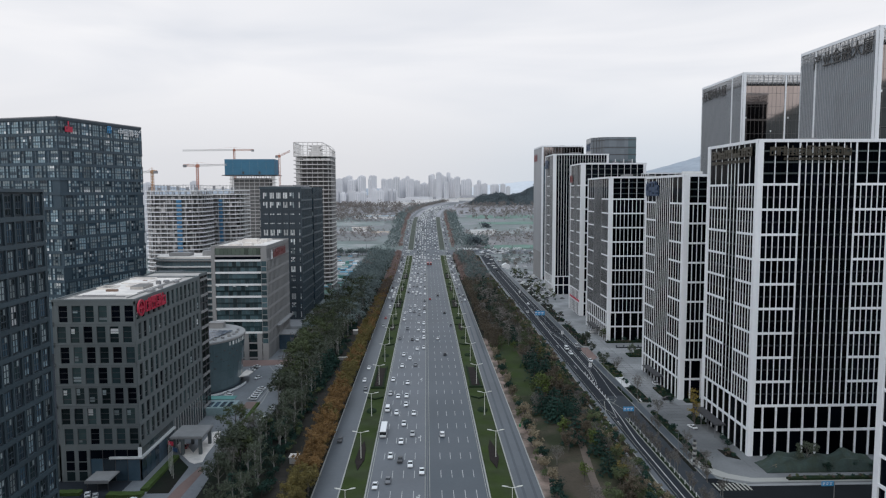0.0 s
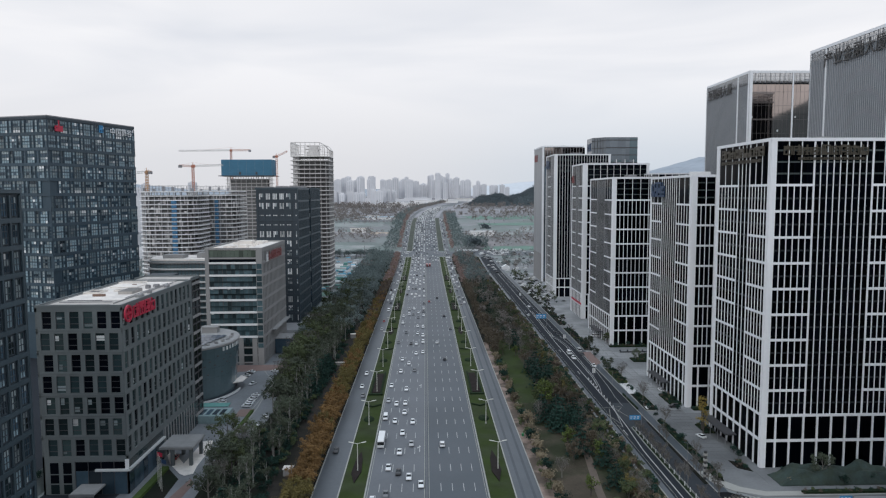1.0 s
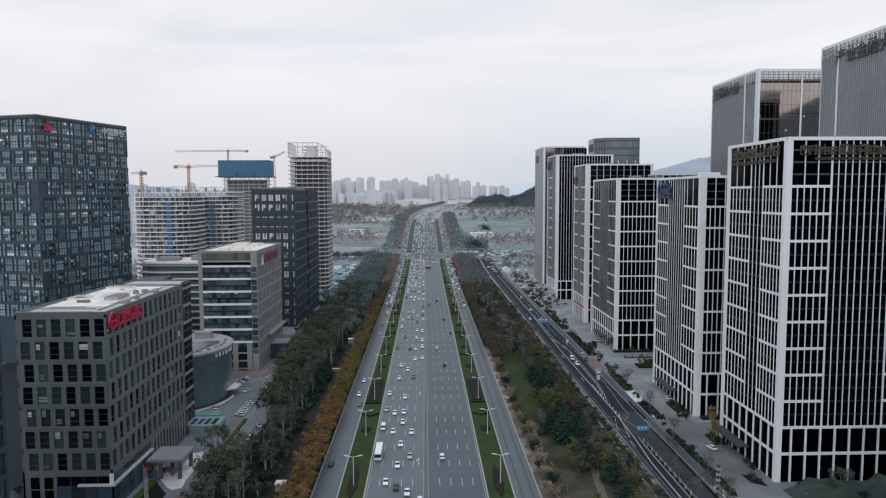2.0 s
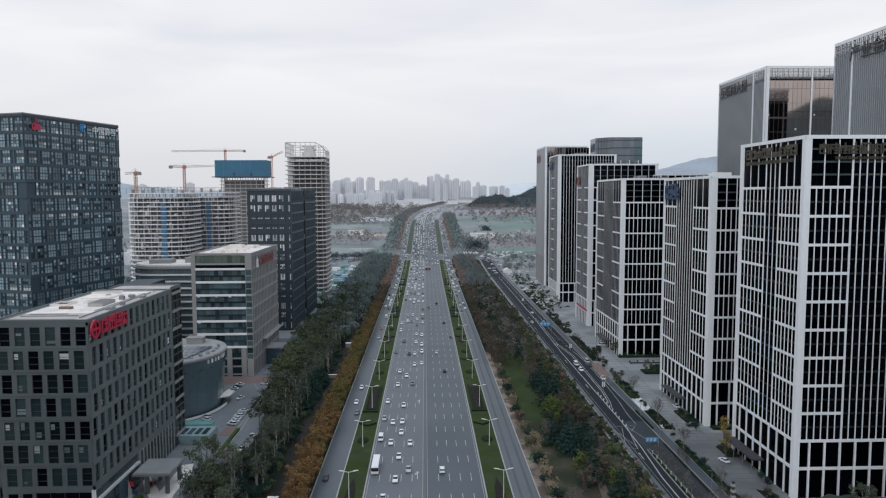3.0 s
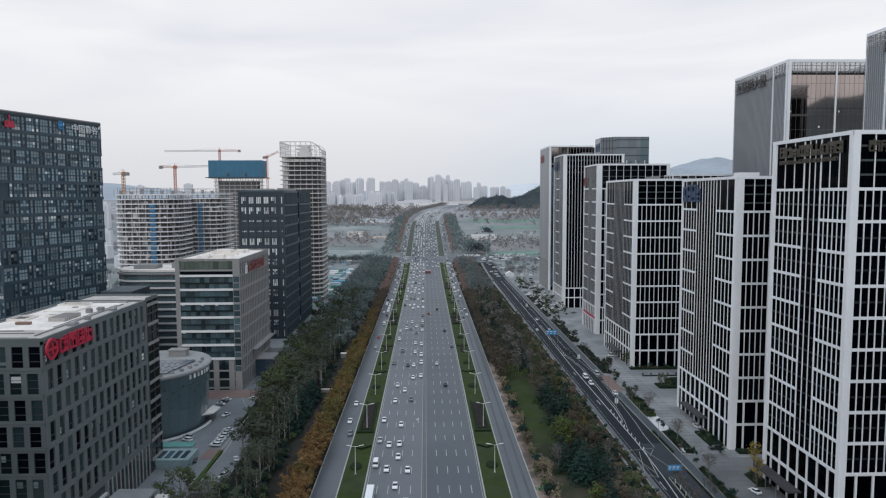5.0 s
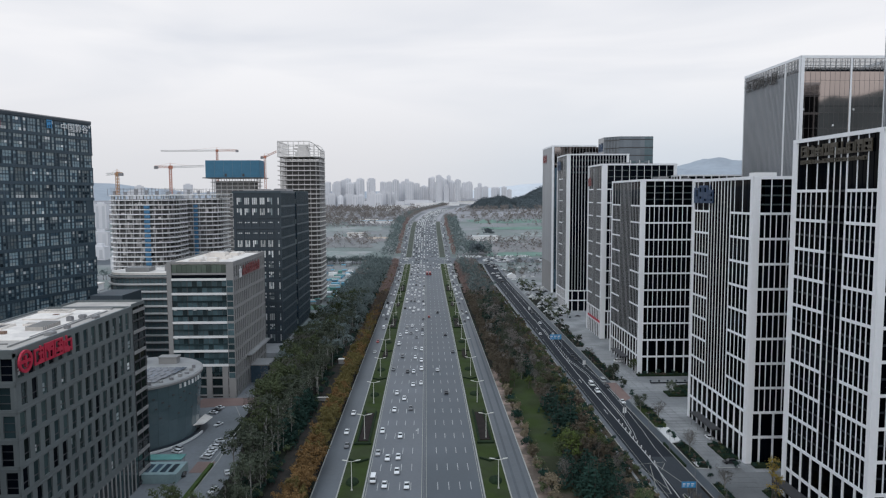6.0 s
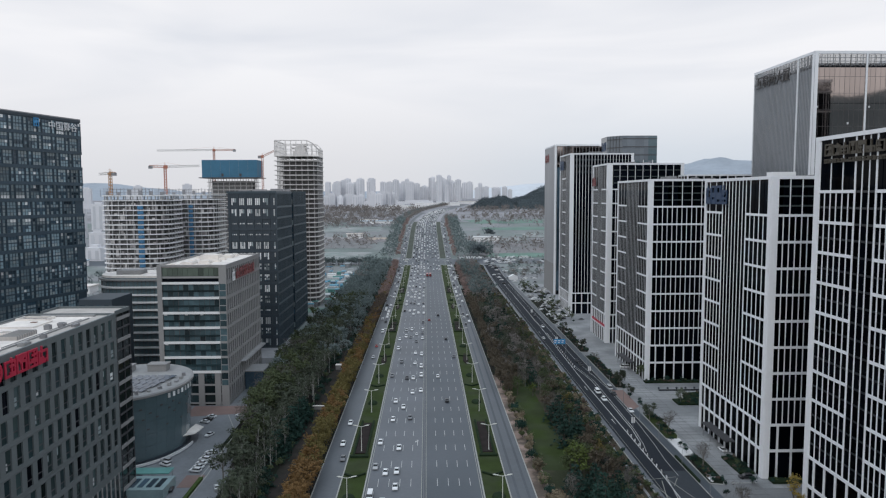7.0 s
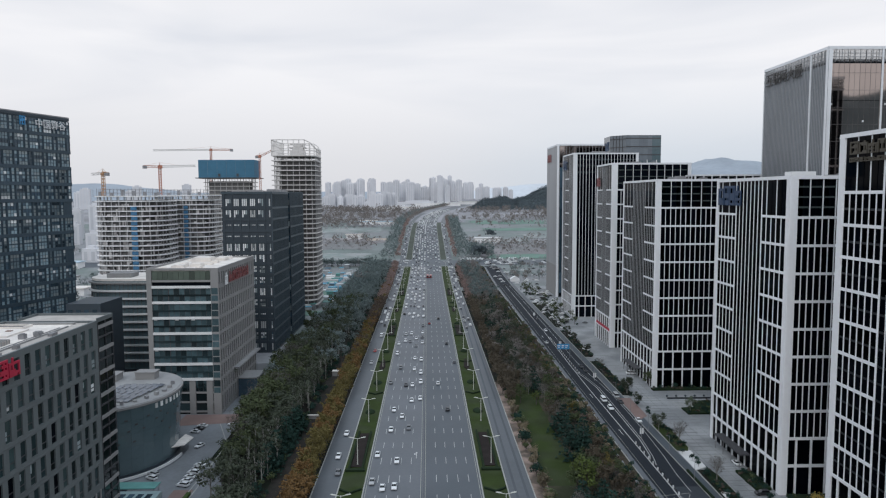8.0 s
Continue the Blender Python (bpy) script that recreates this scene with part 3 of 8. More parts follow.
for y in (262, 352, 402, 540):
    mk = thing("road_marking", Matrix.Translation((79.2 if y < 300 else 81.0, y, 0.121)), "white painted turning arrow on asphalt", "road marking", "lane arrows")
    bm = bmesh.new()
    add_box(bm, -0.12, 0.12, -3, 2.2, 0, 0.012)
    add_prism(bm, [(-0.45, 2.2), (0.45, 2.2), (0, 3.4)], 0, 0.013)
    part("paint", bm, paint_white, mk)
# kerbed beds between pavement and service lane
for y0, y1 in ((216, 276), (289, 313), (331, 360), (402, 470), (480, 560), (572, 690)):
    bm = bmesh.new()
    k = 0.5 if y0 == 216 else 1.0
    add_prism(bm, [(95.9 + (x - 96.0) * k, y) for x, y in ((96.0, y0), (100.5, y0 - 1), (102.2, y0 + 3), (102.6, y1 - 4), (101.6, y1), (96.4, y1))], 0.1, 0.34)
    bed = tagged(part("planting_bed", bm, kerb_mat, None), "kerbed bed of low shrubs beside the service lane", "planting bed", "street beds")
    bm = bmesh.new()
    add_prism(bm, [(95.9 + (x - 96.0) * k, y) for x, y in ((96.3, y0 + 0.3), (100.3, y0 - 0.6), (101.9, y0 + 3), (102.3, y1 - 4), (101.4, y1 - 0.3), (96.7, y1 - 0.3))], 0.3, 0.42)
    part("soil", bm, soil if y0 != 331 else lawn, bed)
patch("pavement", band_white, [(96.2, 313), (101, 315.4), (101.4, 331), (96.6, 330)], 0.36, "pale stone slab between planted beds", "pavement", thick=0.3)
patch("pavement", band_white, [(96.9, 290), (97.4, 289.6), (100.1, 294), (97, 294.4)], 0.5, "small pale stone wedge in the bed", "slab", thick=0.3)
patch("pavement", paving_red, [(92.8, 366), (98.4, 372), (98.6, 398), (93.0, 398)], 0.205, "pinkish brick pad at the street corner", "pavement", thick=0.05)
# square between two towers: pale bands, ball bollards, round bed
for i in range(7):
    line_mark([(117.5 + i * 1.9, 371 + i * 1.1), (117.2 + i * 2.6, 392.8)], 0.22, kerb_mat, 0.172, "pale stone band in the square", "square bands")
patch("pavement", asphalt_new, [(116, 396), (150, 396), (150, 397.2), (116, 397.2)], 0.62, "dark stone bench across the square", "bench", thick=0.5)
for i in range(7):
    ball = thing("ball_bollard", Matrix.Translation((116.8 + i * 4.5, 399.2, 0.15)), "dark stone ball bollard on the square", "bollard", "ball bollards")
    bm = bmesh.new()
    bmesh.ops.create_icosphere(bm, subdivisions=2, radius=0.55, matrix=Matrix.Translation((0, 0, 0.55)))
    part("ball", bm, charcoal, ball)
    bm = bmesh.new()
    add_prism(bm, oval(0.45, 0.45, 10), 0, 0.12)
    part("base", bm, kerb_mat, ball)
joint_mat = mat("paving_joint", (0.165, 0.170, 0.176), 0.9, 0.3, 0.1, 1.5)
joints = tagged(new("paving_joints", bpy.data.meshes.new("paving_joints")), "dark joints between the plaza slabs", "paving", "", "structure")
bm = bmesh.new()
for i in range(52):
    add_box(bm, 102.8, 150, 226.0 + i * 3.9, 226.08 + i * 3.9, 0.09, 0.174 if i >= 0 else 0.1)
for i in range(12):
    add_box(bm, 103.0 + i * 4.1, 103.07 + i * 4.1, 226, 430, 0.09, 0.172)
bm.to_mesh(joints.data)
bm.free()
joints.data.materials.append(joint_mat)
bm = bmesh.new()
add_prism(bm, [(x + 132, y + 383) for x, y in oval(9.5, 9.5, 40)], 0.15, 0.6)
rb = tagged(part("planting_bed", bm, kerb_mat, None), "round kerbed bed in the square", "planting bed")
bm = bmesh.new()
add_prism(bm, [(x + 132, y + 383) for x, y in oval(8.9, 8.9, 40)], 0.55, 0.75)
part("soil", bm, hedge_mat, rb)
# near-black side street: the towers' shade is put into the asphalt colour
side_asphalt = mat("fresh_black_asphalt", (0.0085, 0.0105, 0.0135), 0.85, 0.35, 0.08, 0.9, 0.2, spec=0.15)
patch("road", side_asphalt, [(91.5, 180), (260, 180), (260, 202), (104, 202), (96, 208), (91.5, 222)], 0.105, "asphalt side street, darkened as tower shade", "road", thick=0.05)
patch("pavement", lane_grey, [(97, 210), (104, 204), (190, 204), (190, 212), (97, 214)], 0.16, "pale pavement on the street corner", "pavement")
bm = bmesh.new()
for i in range(9):
    add_box(bm, 93 + i * 1.3, 93.6 + i * 1.3, 199.0, 204.5, 0.108, 0.118)
tagged(part("zebra_crossing", bm, paint_edge, None), "white zebra crossing on dark asphalt", "road marking", "", "structure")
for i in range(6, 34):
    y = 216 + i * 12.2
    bm = bmesh.new()
    add_box(bm, 96.2 if y > 365 and y < 400 else 102.8, 112.0, y, y + 0.45, 0.11, 0.118)
    tagged(part("paving_band", bm, kerb_mat if i % 3 == 0 else joint_mat, None), "stone paving band across the plaza", "paving", "plaza bands", "structure")
# west side: car park and access street
yard_grey = mat("worn_yard_concrete", (0.180, 0.191, 0.204), 0.7, 0.3, 0.06, 0.8, 0.2, spec=0.3)
low_patch("road", yard_grey, [(-98, 170), (-79, 170), (-79, 440), (-92, 440), (-92, 378), (-98, 378)], 0.09, "grey asphalt car park beside the offices", "car park", thick=0.04)
line_mark([lower(-77.2, 296), lower(-77.0, 340), lower(-87, 364)], 0.4, kerb_mat, 0.2 - SINK, "pale kerb round the car park", "")
low_patch("pavement", paving_red, [(-106, 362), (-79, 366), (-79, 377), (-106, 377)], 0.11, "reddish brick paving before the office", "pavement", thick=0.04)
low_patch("pavement", asphalt_new, [(-122, 170), (-98, 170), (-98, 300), (-122, 300)], 0.08, "dark asphalt drive round the granite office", "pavement", thick=0.04)
low_patch("ground", yard_grey, [(-122, 300), (-98, 300), (-98, 378), (-122, 378)], 0.07, "grey paved yard between offices", "pavement", thick=0.04)

patch("pavement", asphalt_new, [(-240, 60), (-134.2, 60), (-134.2, 470), (-240, 470)], 0.07, "dark asphalt yard behind the offices", "pavement", thick=0.04)
# walk, garden and drive before the granite office
low_patch("path", roof_pale, [(-97, 251), (-90.8, 238.5), (-84.5, 230.0), (-82.2, 228.2), (-79.8, 230.0), (-80.6, 236), (-81.0, 254), (-82.8, 261), (-86.2, 260), (-86.0, 238.5), (-91, 246), (-95, 252)], 0.2, "pale curved stone walk to the office entrance", "path", thick=0.12)
low_patch("ground", soil, [(-91.2, 236.5), (-83.2, 225.5), (-82.4, 205), (-89.4, 205)], 0.16, "dark planted garden before the office", "ground", thick=0.06)
low_patch("pavement", paving_red, [(-81.8, 196), (-81.2, 210), (-79.2, 226), (-76.8, 222), (-77.6, 196)], 0.17, "reddish brick footpath beside the drive", "pavement", thick=0.06)
low_patch("road", yard_grey, [(-76.6, 190), (-72.6, 190), (-72.8, 228), (-76.2, 262), (-80.6, 262), (-79.4, 232)], 0.12, "grey drive to the car park", "road", thick=0.05)
low_patch("road", yard_grey, [(-79, 262), (-65.5, 258), (-66, 300), (-72, 324), (-79, 324)], 0.13, "grey drive beside the car park", "road", thick=0.05)
low_patch("pavement", paving_red, [(-82.5, 289), (-76, 289), (-76, 299), (-82.5, 299)], 0.16, "reddish brick pad beside the parked cars", "pavement", thick=0.05)
line_mark([lower(-75.6, 264), lower(-75.4, 300), lower(-76.8, 322)], 0.5, kerb_mat, 0.2 - SINK, "pale kerb round the car park", "")
patch("pavement", kerb_mat, [(92.7, 224), (93.8, 214.5), (98, 208.6), (106, 204.8), (190, 204.6), (190, 207.4), (108, 207.8), (101.5, 211.4), (97.6, 217), (96.2, 224)], 0.24, "pale curved pavement on the street corner", "pavement", thick=0.12)
patch("ground", soil, [(93, 800), (300, 800), (300, 952), (93, 952)], 0.10, "dark waste ground beyond the towers", "ground", thick=0.05)
patch("pavement", paving, [(102.6, 575), (117, 575), (124, 720), (124, 800), (99, 800), (98, 690)], 0.2, "pale paved parking area beside the tower", "car park", thick=0.08)
for x0, y0, w, d in ((104, 590, 5, 22), (112, 600, 3, 30), (103, 630, 6, 14), (111, 652, 4, 26), (102, 662, 5, 18), (108, 700, 6, 20), (101, 735, 6, 16), (114, 730, 5, 24)):
    bed = tagged(patch("planting_bed", soil, [(x0, y0), (x0 + w, y0 + 1), (x0 + w, y0 + d), (x0 + 0.6, y0 + d)], 0.42, "dark planted bed in the parking area", "planting bed", "", 0.2), "dark planted bed in the parking area", "planting bed", "parking beds")
line_mark([(53.6, 186), (55.2, 211), (58.2, 237), (60.0, 262)], 2.6, belt_path, 0.075, "bare trodden path between the trees")


# ---- east towers ----
grey_mull = mat("grey_mullion", (0.36, 0.37, 0.385), 0.5, 0.1, 0.1, 1.0, rand=0.05)
floor_pale = mat("floor_edge_behind_glass", (0.045, 0.058, 0.058), 0.4, 0.5, 0.3, 1.5)
floor_grey = mat("dim_floor_edge", (0.008, 0.0105, 0.014), 0.4, 0.5, 0.3, 1.5)


def tower_face(fc, segs, h, base, row, top, top_span=2, fin=white_frame, glass=glass_black, panes=True, floors=False, mull=None, top_floors=False):
    """segs: (kind, width, panes). Bays carry a white band every two storeys, strips only fins."""
    u = 0.0
    zs = []
    z = top
    while z > base + 1:
        zs.append(z)
        z -= row
    zs.append(base)
    zs = zs[::-1]
    length = sum(s[1] for s in segs)
    for kind, w, n in segs:
        if kind == "pillar":
            fc.box("pillar", fin, u, u + w, 0, h, -0.4, 0.25)
        else:
            step = w / n
            if kind == "bay":
                for z in zs:
                    fc.box("band", fin, u, u + w, z - 0.42, z + 0.42, -0.25, 0.12)
            for i in range(n + 1):
                x = min(max(u + i * step, u + 0.16), u + w - 0.16)
                hi = top if (i % top_span and kind == "bay") else h - 0.8
                fc.box("mullion", mull or fin, x - 0.15, x + 0.15, base, hi, -0.2, 0.04)
            if floors:
                for z in zs[1:] if kind == "bay" else [v for z in zs[1:] for v in (z, z - row / 2)]:
                    zz = z - row / 2 if kind == "bay" else z
                    fc.box("floor_edge", floor_grey, u + 0.2, u + w - 0.2, zz - 0.35, zz + 0.25, -0.25, -0.11)
            if panes:
                for i in range(n):
                    a, b = u + i * step + 0.18, u + (i + 1) * step - 0.18
                    gap, cuts = (0.45, zs) if kind == "bay" else (0.05, zs[::3] + [zs[-1]])
                    for z0, z1 in zip(cuts, cuts[1:]):
                        if z1 - z0 > 1:
                            fc.box("pane", glass, a, b, z0 + gap, z1 - gap, -0.26, -0.13)
                    fc.box("pane", glass, a, b, top + gap, h - 0.8, -0.26, -0.13)
            if top_floors:
                for k in range(1, 4):
                    zz = top + (h - top) * k / 4
                    fc.box("floor_edge", floor_pale, u + 0.2, u + w - 0.2, zz - 0.28, zz + 0.28, -0.25, -0.11)
        u += w
    fc.box("cornice", fin, 0, length, h - 0.8, h + 0.3, -0.4, 0.28)
    # tall lower storeys
    n = max(3, round(length / 5.0))
    step = length / n
    mid = base / 2 + 0.4
    fc.box("band", fin, 0.5, length - 0.5, mid - 0.45, mid + 0.45, -0.3, 0.18)
    fc.box("band", fin, 0.5, length - 0.5, base - 0.45, base + 0.45, -0.3, 0.18)
    for i in range(1, n):
        fc.box("column", fin, i * step - 0.3, i * step + 0.3, 0, base, -0.3, 0.2)
    for i in range(n if panes else 0):
        for z0, z1 in ((0.1, mid - 0.5), (mid + 0.5, base - 0.5)):
            fc.box("pane", glass, i * step + 0.35, (i + 1) * step - 0.35, z0, z1, -0.26, -0.16)


def plain_face(fc, length, h, row, fin):
    for z in np.arange(h - 12, 6, -row * 4):
        fc.box("band", fin, 0, length, z - 0.5, z + 0.5, -0.3, 0.12)
    for x in np.arange(0.8, length, 12.0):
        fc.box("mullion", fin, x - 0.25, x + 0.25, 0, h, -0.3, 0.15)
    fc.box("cornice", fin, 0, length, h - 0.8, h + 0.3, -0.4, 0.28)


def roof_kit(b, w, l, h, rnd, m=roof_grey, n=5):
    bm = bmesh.new()
    add_box(bm, 0.4, w - 0.4, 0.4, l - 0.4, h - 0.6, h - 0.35)
    part("roof", bm, m, b)
    for i in range(n):
        bm = bmesh.new()
        x, y, a, c, e = rnd.uniform(4, w - 12), rnd.uniform(5, l - 12), rnd.uniform(3, 7), rnd.uniform(3, 7), rnd.uniform(0.9, 2.2)
        add_box(bm, x, x + a, y, y + c, h - 0.35, h - 0.35 + e)
        add_box(bm, x + 0.4, x + a - 0.4, y + 0.4, y + c - 0.4, h - 0.35 + e, h - 0.1 + e)
        part("roof_plant", bm, steel_grey, b)


def office_tower(x, y, w, l, h, base, row, top, west, south, label, fin_w=None, panes=True, floors=False):
    b = thing("office_tower", Matrix.Translation((x, y, 0)), label, "office tower", "black and white office towers")
    s, wst, e, nth = four_faces(b, w, l)
    core(b, w, l, h, glass_core, 0.27)
    tower_face(s, south, h, base, row, top, panes=panes, floors=floors, top_floors=True)
    tower_face(wst, west, h, base, row, top, panes=panes, floors=floors, mull=fin_w)
    plain_face(e, l, h, row, white_frame)
    plain_face(nth, w, h, row, white_frame)
    roof_kit(b, w, l, h, random.Random(int(y)))
    return b, s, wst


rnd = random.Random(11)
P2 = ("pillar", 1.9, 1)
_, fs, fw = office_tower(115.4, 226.4, 48.6, 41.5, 113.0, 18.6, 8.78, 97.6,
    [("pillar", 1.5, 1), ("bay", 13.0, 6), ("strip", 8.6, 3), ("bay", 16.2, 6), ("pillar", 2.2, 1)],
    [("pillar", 1.7, 1), ("bay", 13.1, 6), ("strip", 20.0, 9), ("bay", 12.0, 6), ("pillar", 1.8, 1)],
    "dark glass office tower with white stone grid and dull gold sign", floors=True)
bars_sign(fs, gold_letter, 4.0, 33.0, 107.6, 111.0, 9, rnd, 0.1, 0.5)
bars_sign(fs, gold_letter, 9.0, 32.0, 106.0, 107.0, 14, rnd, 0.1, 0.4)
bars_sign(fw, gold_letter, 4.0, 37.0, 107.6, 111.0, 9, rnd, 0.1, 0.5)
bars_sign(fw, gold_letter, 6.0, 37.0, 105.6, 106.8, 14, rnd, 0.1, 0.4)
t_b, fs, fw = office_tower(115.4, 292.6, 48.6, 53.2, 102.7, 18.8, 8.88, 89.9,
    [("pillar", 2.0, 1), ("bay", 15.8, 5), ("strip", 19.0, 7), ("bay", 14.6, 5), ("pillar", 1.8, 1)],
    [("pillar", 2.2, 1), ("bay", 22.6, 11), ("bay", 22.0, 11), ("pillar", 1.8, 1)],
    "black glass office tower with white stone grid and dark blue sign")
bars_sign(fw, blue_letter, 32.0, 51.0, 93.2, 100.4, 4, rnd, 0.3, 0.9)
bm = bmesh.new()
add_box(bm, 0.6, 8.4, 1.0, 5.0, 102.0, 104.3)
part("roof_hut", bm, band_white, t_b, "low white rooftop hut")
_, fs, fw = office_tower(115.0, 414.0, 49.0, 56.5, 104.6, 18.9, 8.98, 90.8,
    [("pillar", 1.9, 1), ("bay", 16.3, 6), ("strip", 20.0, 8), ("bay", 16.5, 6), ("pillar", 1.8, 1)],
    [("pillar", 2.0, 1), ("bay", 45.2, 18), ("pillar", 1.8, 1)],
    "black glass office tower with white stone grid on a stone plaza", fin_w=grey_mull)
t_d, fs, fw = office_tower(118.0, 505.0, 49.5, 38.5, 117.0, 18.8, 9.08, 100.5,
    [P2, ("bay", 12.5, 5), ("strip", 9.5, 4), ("bay", 12.8, 5), ("pillar", 1.8, 1)],
    [("pillar", 3.0, 1), ("bay", 44.7, 18), ("pillar", 1.8, 1)],
    "tall dark glass office tower with white grid and small red sign", fin_w=grey_mull, panes=False)
bars_sign(fw, dull_red, 28.0, 37.0, 103.0, 109.0, 2, rnd, 0.3, 0.9)
bm = bmesh.new()
add_box(bm, -0.4, -0.1, 1, 34, 10.6, 12.0)
part("shop_sign", bm, red_letter, t_d, "long red shop sign")
_, fs, fw = office_tower(117.6, 615.0, 51.0, 43.0, 130.2, 17.0, 9.3, 110.5,
    [P2, ("strip", 16.0, 7), ("bay", 14.0, 5), ("strip", 9.2, 4), ("pillar", 1.9, 1)],
    [("pillar", 2.4, 1), ("strip", 46.8, 19), ("pillar", 1.8, 1)],
    "tall dark glass office tower with white vertical fins and blue sign", fin_w=grey_mull, panes=False)
bars_sign(fw, blue_letter, 24.0, 40.0, 118.0, 126.0, 2, rnd, 0.3, 0.9)

# stone-sided tower at the end of the row
t_f = thing("office_tower", Matrix.Translation((125.2, 722, 0)), "pale stone-sided tower with brown glass front", "office tower")
s, wst, e, nth = four_faces(t_f, 43.4, 55)
core(t_f, 43.4, 55, 145.2, glass_core, 0.6)
for i in range(11):
    wst.box("stone_panel", grey_fin, i * 5 + 0.03, i * 5 + 4.97, 30, 145, -0.5, 0.05)
wst.box("wall", stone_beige, 0, 55, 0, 30, -0.5, 0)
wst.box("pillar", white_frame, 0, 1.8, 0, 145.2, -0.4, 0.25)
bars_sign(wst, dull_red, 30, 50, 130, 138, 3, rnd, 0.3, 0.8)
s.box("pillar", white_frame, -0.25, 1.6, 0, 145.2, -0.4, 0.25)
s.box("cornice", white_frame, 0, 43.4, 144, 145.4, -0.4, 0.3)
wst.box("cornice", white_frame, 0, 55, 144, 145.4, -0.4, 0.3)
for i in range(14):
    s.box("mullion", grey_fin, 2 + i * 3.1, 2.2 + i * 3.1, 0, 144, -0.5, 0.0)
for i in range(7):
    for k in range(7):
        s.box("pane", glass_bronze if k == 6 else glass_blue, 2.3 + i * 6.2, 8.0 + i * 6.2, 4 + k * 20, 23.6 + k * 20, -0.62, -0.4)
plain_face(e, 55, 145.2, 10, grey_fin)
plain_face(nth, 43.4, 145.2, 10, grey_fin)
roof_kit(t_f, 43.4, 55, 145.2, rnd)


def glass_tower(x, y, w, l, h, chamfer, text, label, size):
    """Grey-finned west side, bronze glass south side, pale frame at the edges."""
    b = thing("glass_tower", Matrix.Translation((x, y, 0)), label, "office tower", "tall glass towers")
    s, wst, e, nth = four_faces(b, w, l)
    core(b, w, l, h - 6, glass_core, 0.36)
    n = int(l / 1.35)
    for i in range(n + 1):
        wst.box("fin", grey_fin, i * l / n - 0.1, i * l / n + 0.1, 0, h - 2, -0.15, 0.12)
    for k in range(8):
        for i in range(4):
            wst.box("pane", grey_glass, i * l / 4 + 0.02, (i + 1) * l / 4 - 0.02, k * 20 + 0.02, k * 20 + 19.98, -0.35, -0.1)
    n = 10
    for i in range(n):
        for k in range(9):
            s.box("pane", glass_bronze, i * w / n + 0.1, (i + 1) * w / n - 0.1, (h - 8) / 9 * k + 0.1, (h - 8) / 9 * (k + 1) - 0.1, -0.3, -0.1)
    for i in range(n * 2 + 1):
        s.box("mullion", bronze_fin, i * w / n / 2 - 0.05, i * w / n / 2 + 0.05, 0, h - 2, -0.3, -0.07)
    for z in np.arange(8, h - 8, 8.2):
        s.box("transom", bronze_fin, 0, w, z - 0.07, z + 0.07, -0.3, -0.08)
    for fc, ln in ((s, w), (wst, l), (e, l), (nth, w)):
        fc.box("cornice", white_frame, 0, ln, h - 1.4, h, -0.4, 0.3)
        fc.box("pillar", white_frame, 0, 1.7, 0, h, -0.4, 0.32)
        fc.box("parapet_pane", parapet_glass, 0.3, ln - 0.3, h - 7.2, h - 1.4, -0.40, -0.30)
        for i in range(int(ln / 3) if fc in (s, wst) else 0):
            fc.box("parapet_bar", grey_fin, i * 3.0 + 0.4, i * 3.0 + 0.58, h - 7, h - 1.4, -0.3, 0.1)
        for zz in (h - 5.0, h - 3.2):
            fc.box("parapet_rail", grey_fin, 0.3, ln - 0.3, zz - 0.12, zz + 0.12, -0.25, 0.05)
    wst.box("pillar", white_frame, chamfer, chamfer + 0.9, 0, h, -0.4, 0.3)
    s.box("pillar", white_frame, w * 0.5, w * 0.5 + 0.9, 0, h, -0.4, 0.3)
    plain_face(e, l, h - 7, 8.2, grey_fin)
    plain_face(nth, w, h - 7, 8.2, grey_fin)
    rf = bmesh.new()
    add_box(rf, 0.8, w - 0.8, 0.8, l - 0.8, h - 6.6, h - 5.8)
    part("roof", rf, roof_grey, b)
    # window light is only painted: small white boxes on the glass
    for i in range(9):
        s.box("lit_window", blind_white, 1.6 + i * 5.3, 2.5 + i * 5.3, h - 28 - (i * 37 % 5) * 8.2, h - 27 - (i * 37 % 5) * 8.2, -0.12, -0.06, "small pale lit window")
    if text:
        lettering(b, text, dark_letter, size, Matrix.Translation((-0.6, l * (0.95 if text[0] == "互" else 0.80), h - 9.8)) @ Matrix.Rotation(radians(-90), 4, "Z") @ Matrix.Rotation(radians(90), 4, "X"))
    return b


grey_glass = mat("grey_reflecting_glass", (0.150, 0.170, 0.192), 0.15, 0.12, 0.05, 0.3, rand=0.10, spec=0.6)
parapet_glass = mat("clear_parapet_glass", (0.30, 0.30, 0.31), 0.1, 0.1, 0.05, 0.3, spec=0.5)
pn, pl = parapet_glass.node_tree.nodes, parapet_glass.node_tree.links
clear, clear_mix = pn.new("ShaderNodeBsdfTransparent"), pn.new("ShaderNodeMixShader")
clear_mix.inputs[0].default_value = 0.62
pl.new(pn["Principled BSDF"].outputs[0], clear_mix.inputs[1])
pl.new(clear.outputs[0], clear_mix.inputs[2])
pl.new(clear_mix.outputs[0], pn["Material Output"].inputs["Surface"])
bronze_fin = mat("bronze_fin", (0.11, 0.10, 0.098), 0.5, 0.1, 0.1, 1.0)
glass_tower(195.6, 410.0, 52.0, 62.0, 168.2, 14.6, "互联网大厦", "tall tower with grey fins and bronze glass front", 7.4)
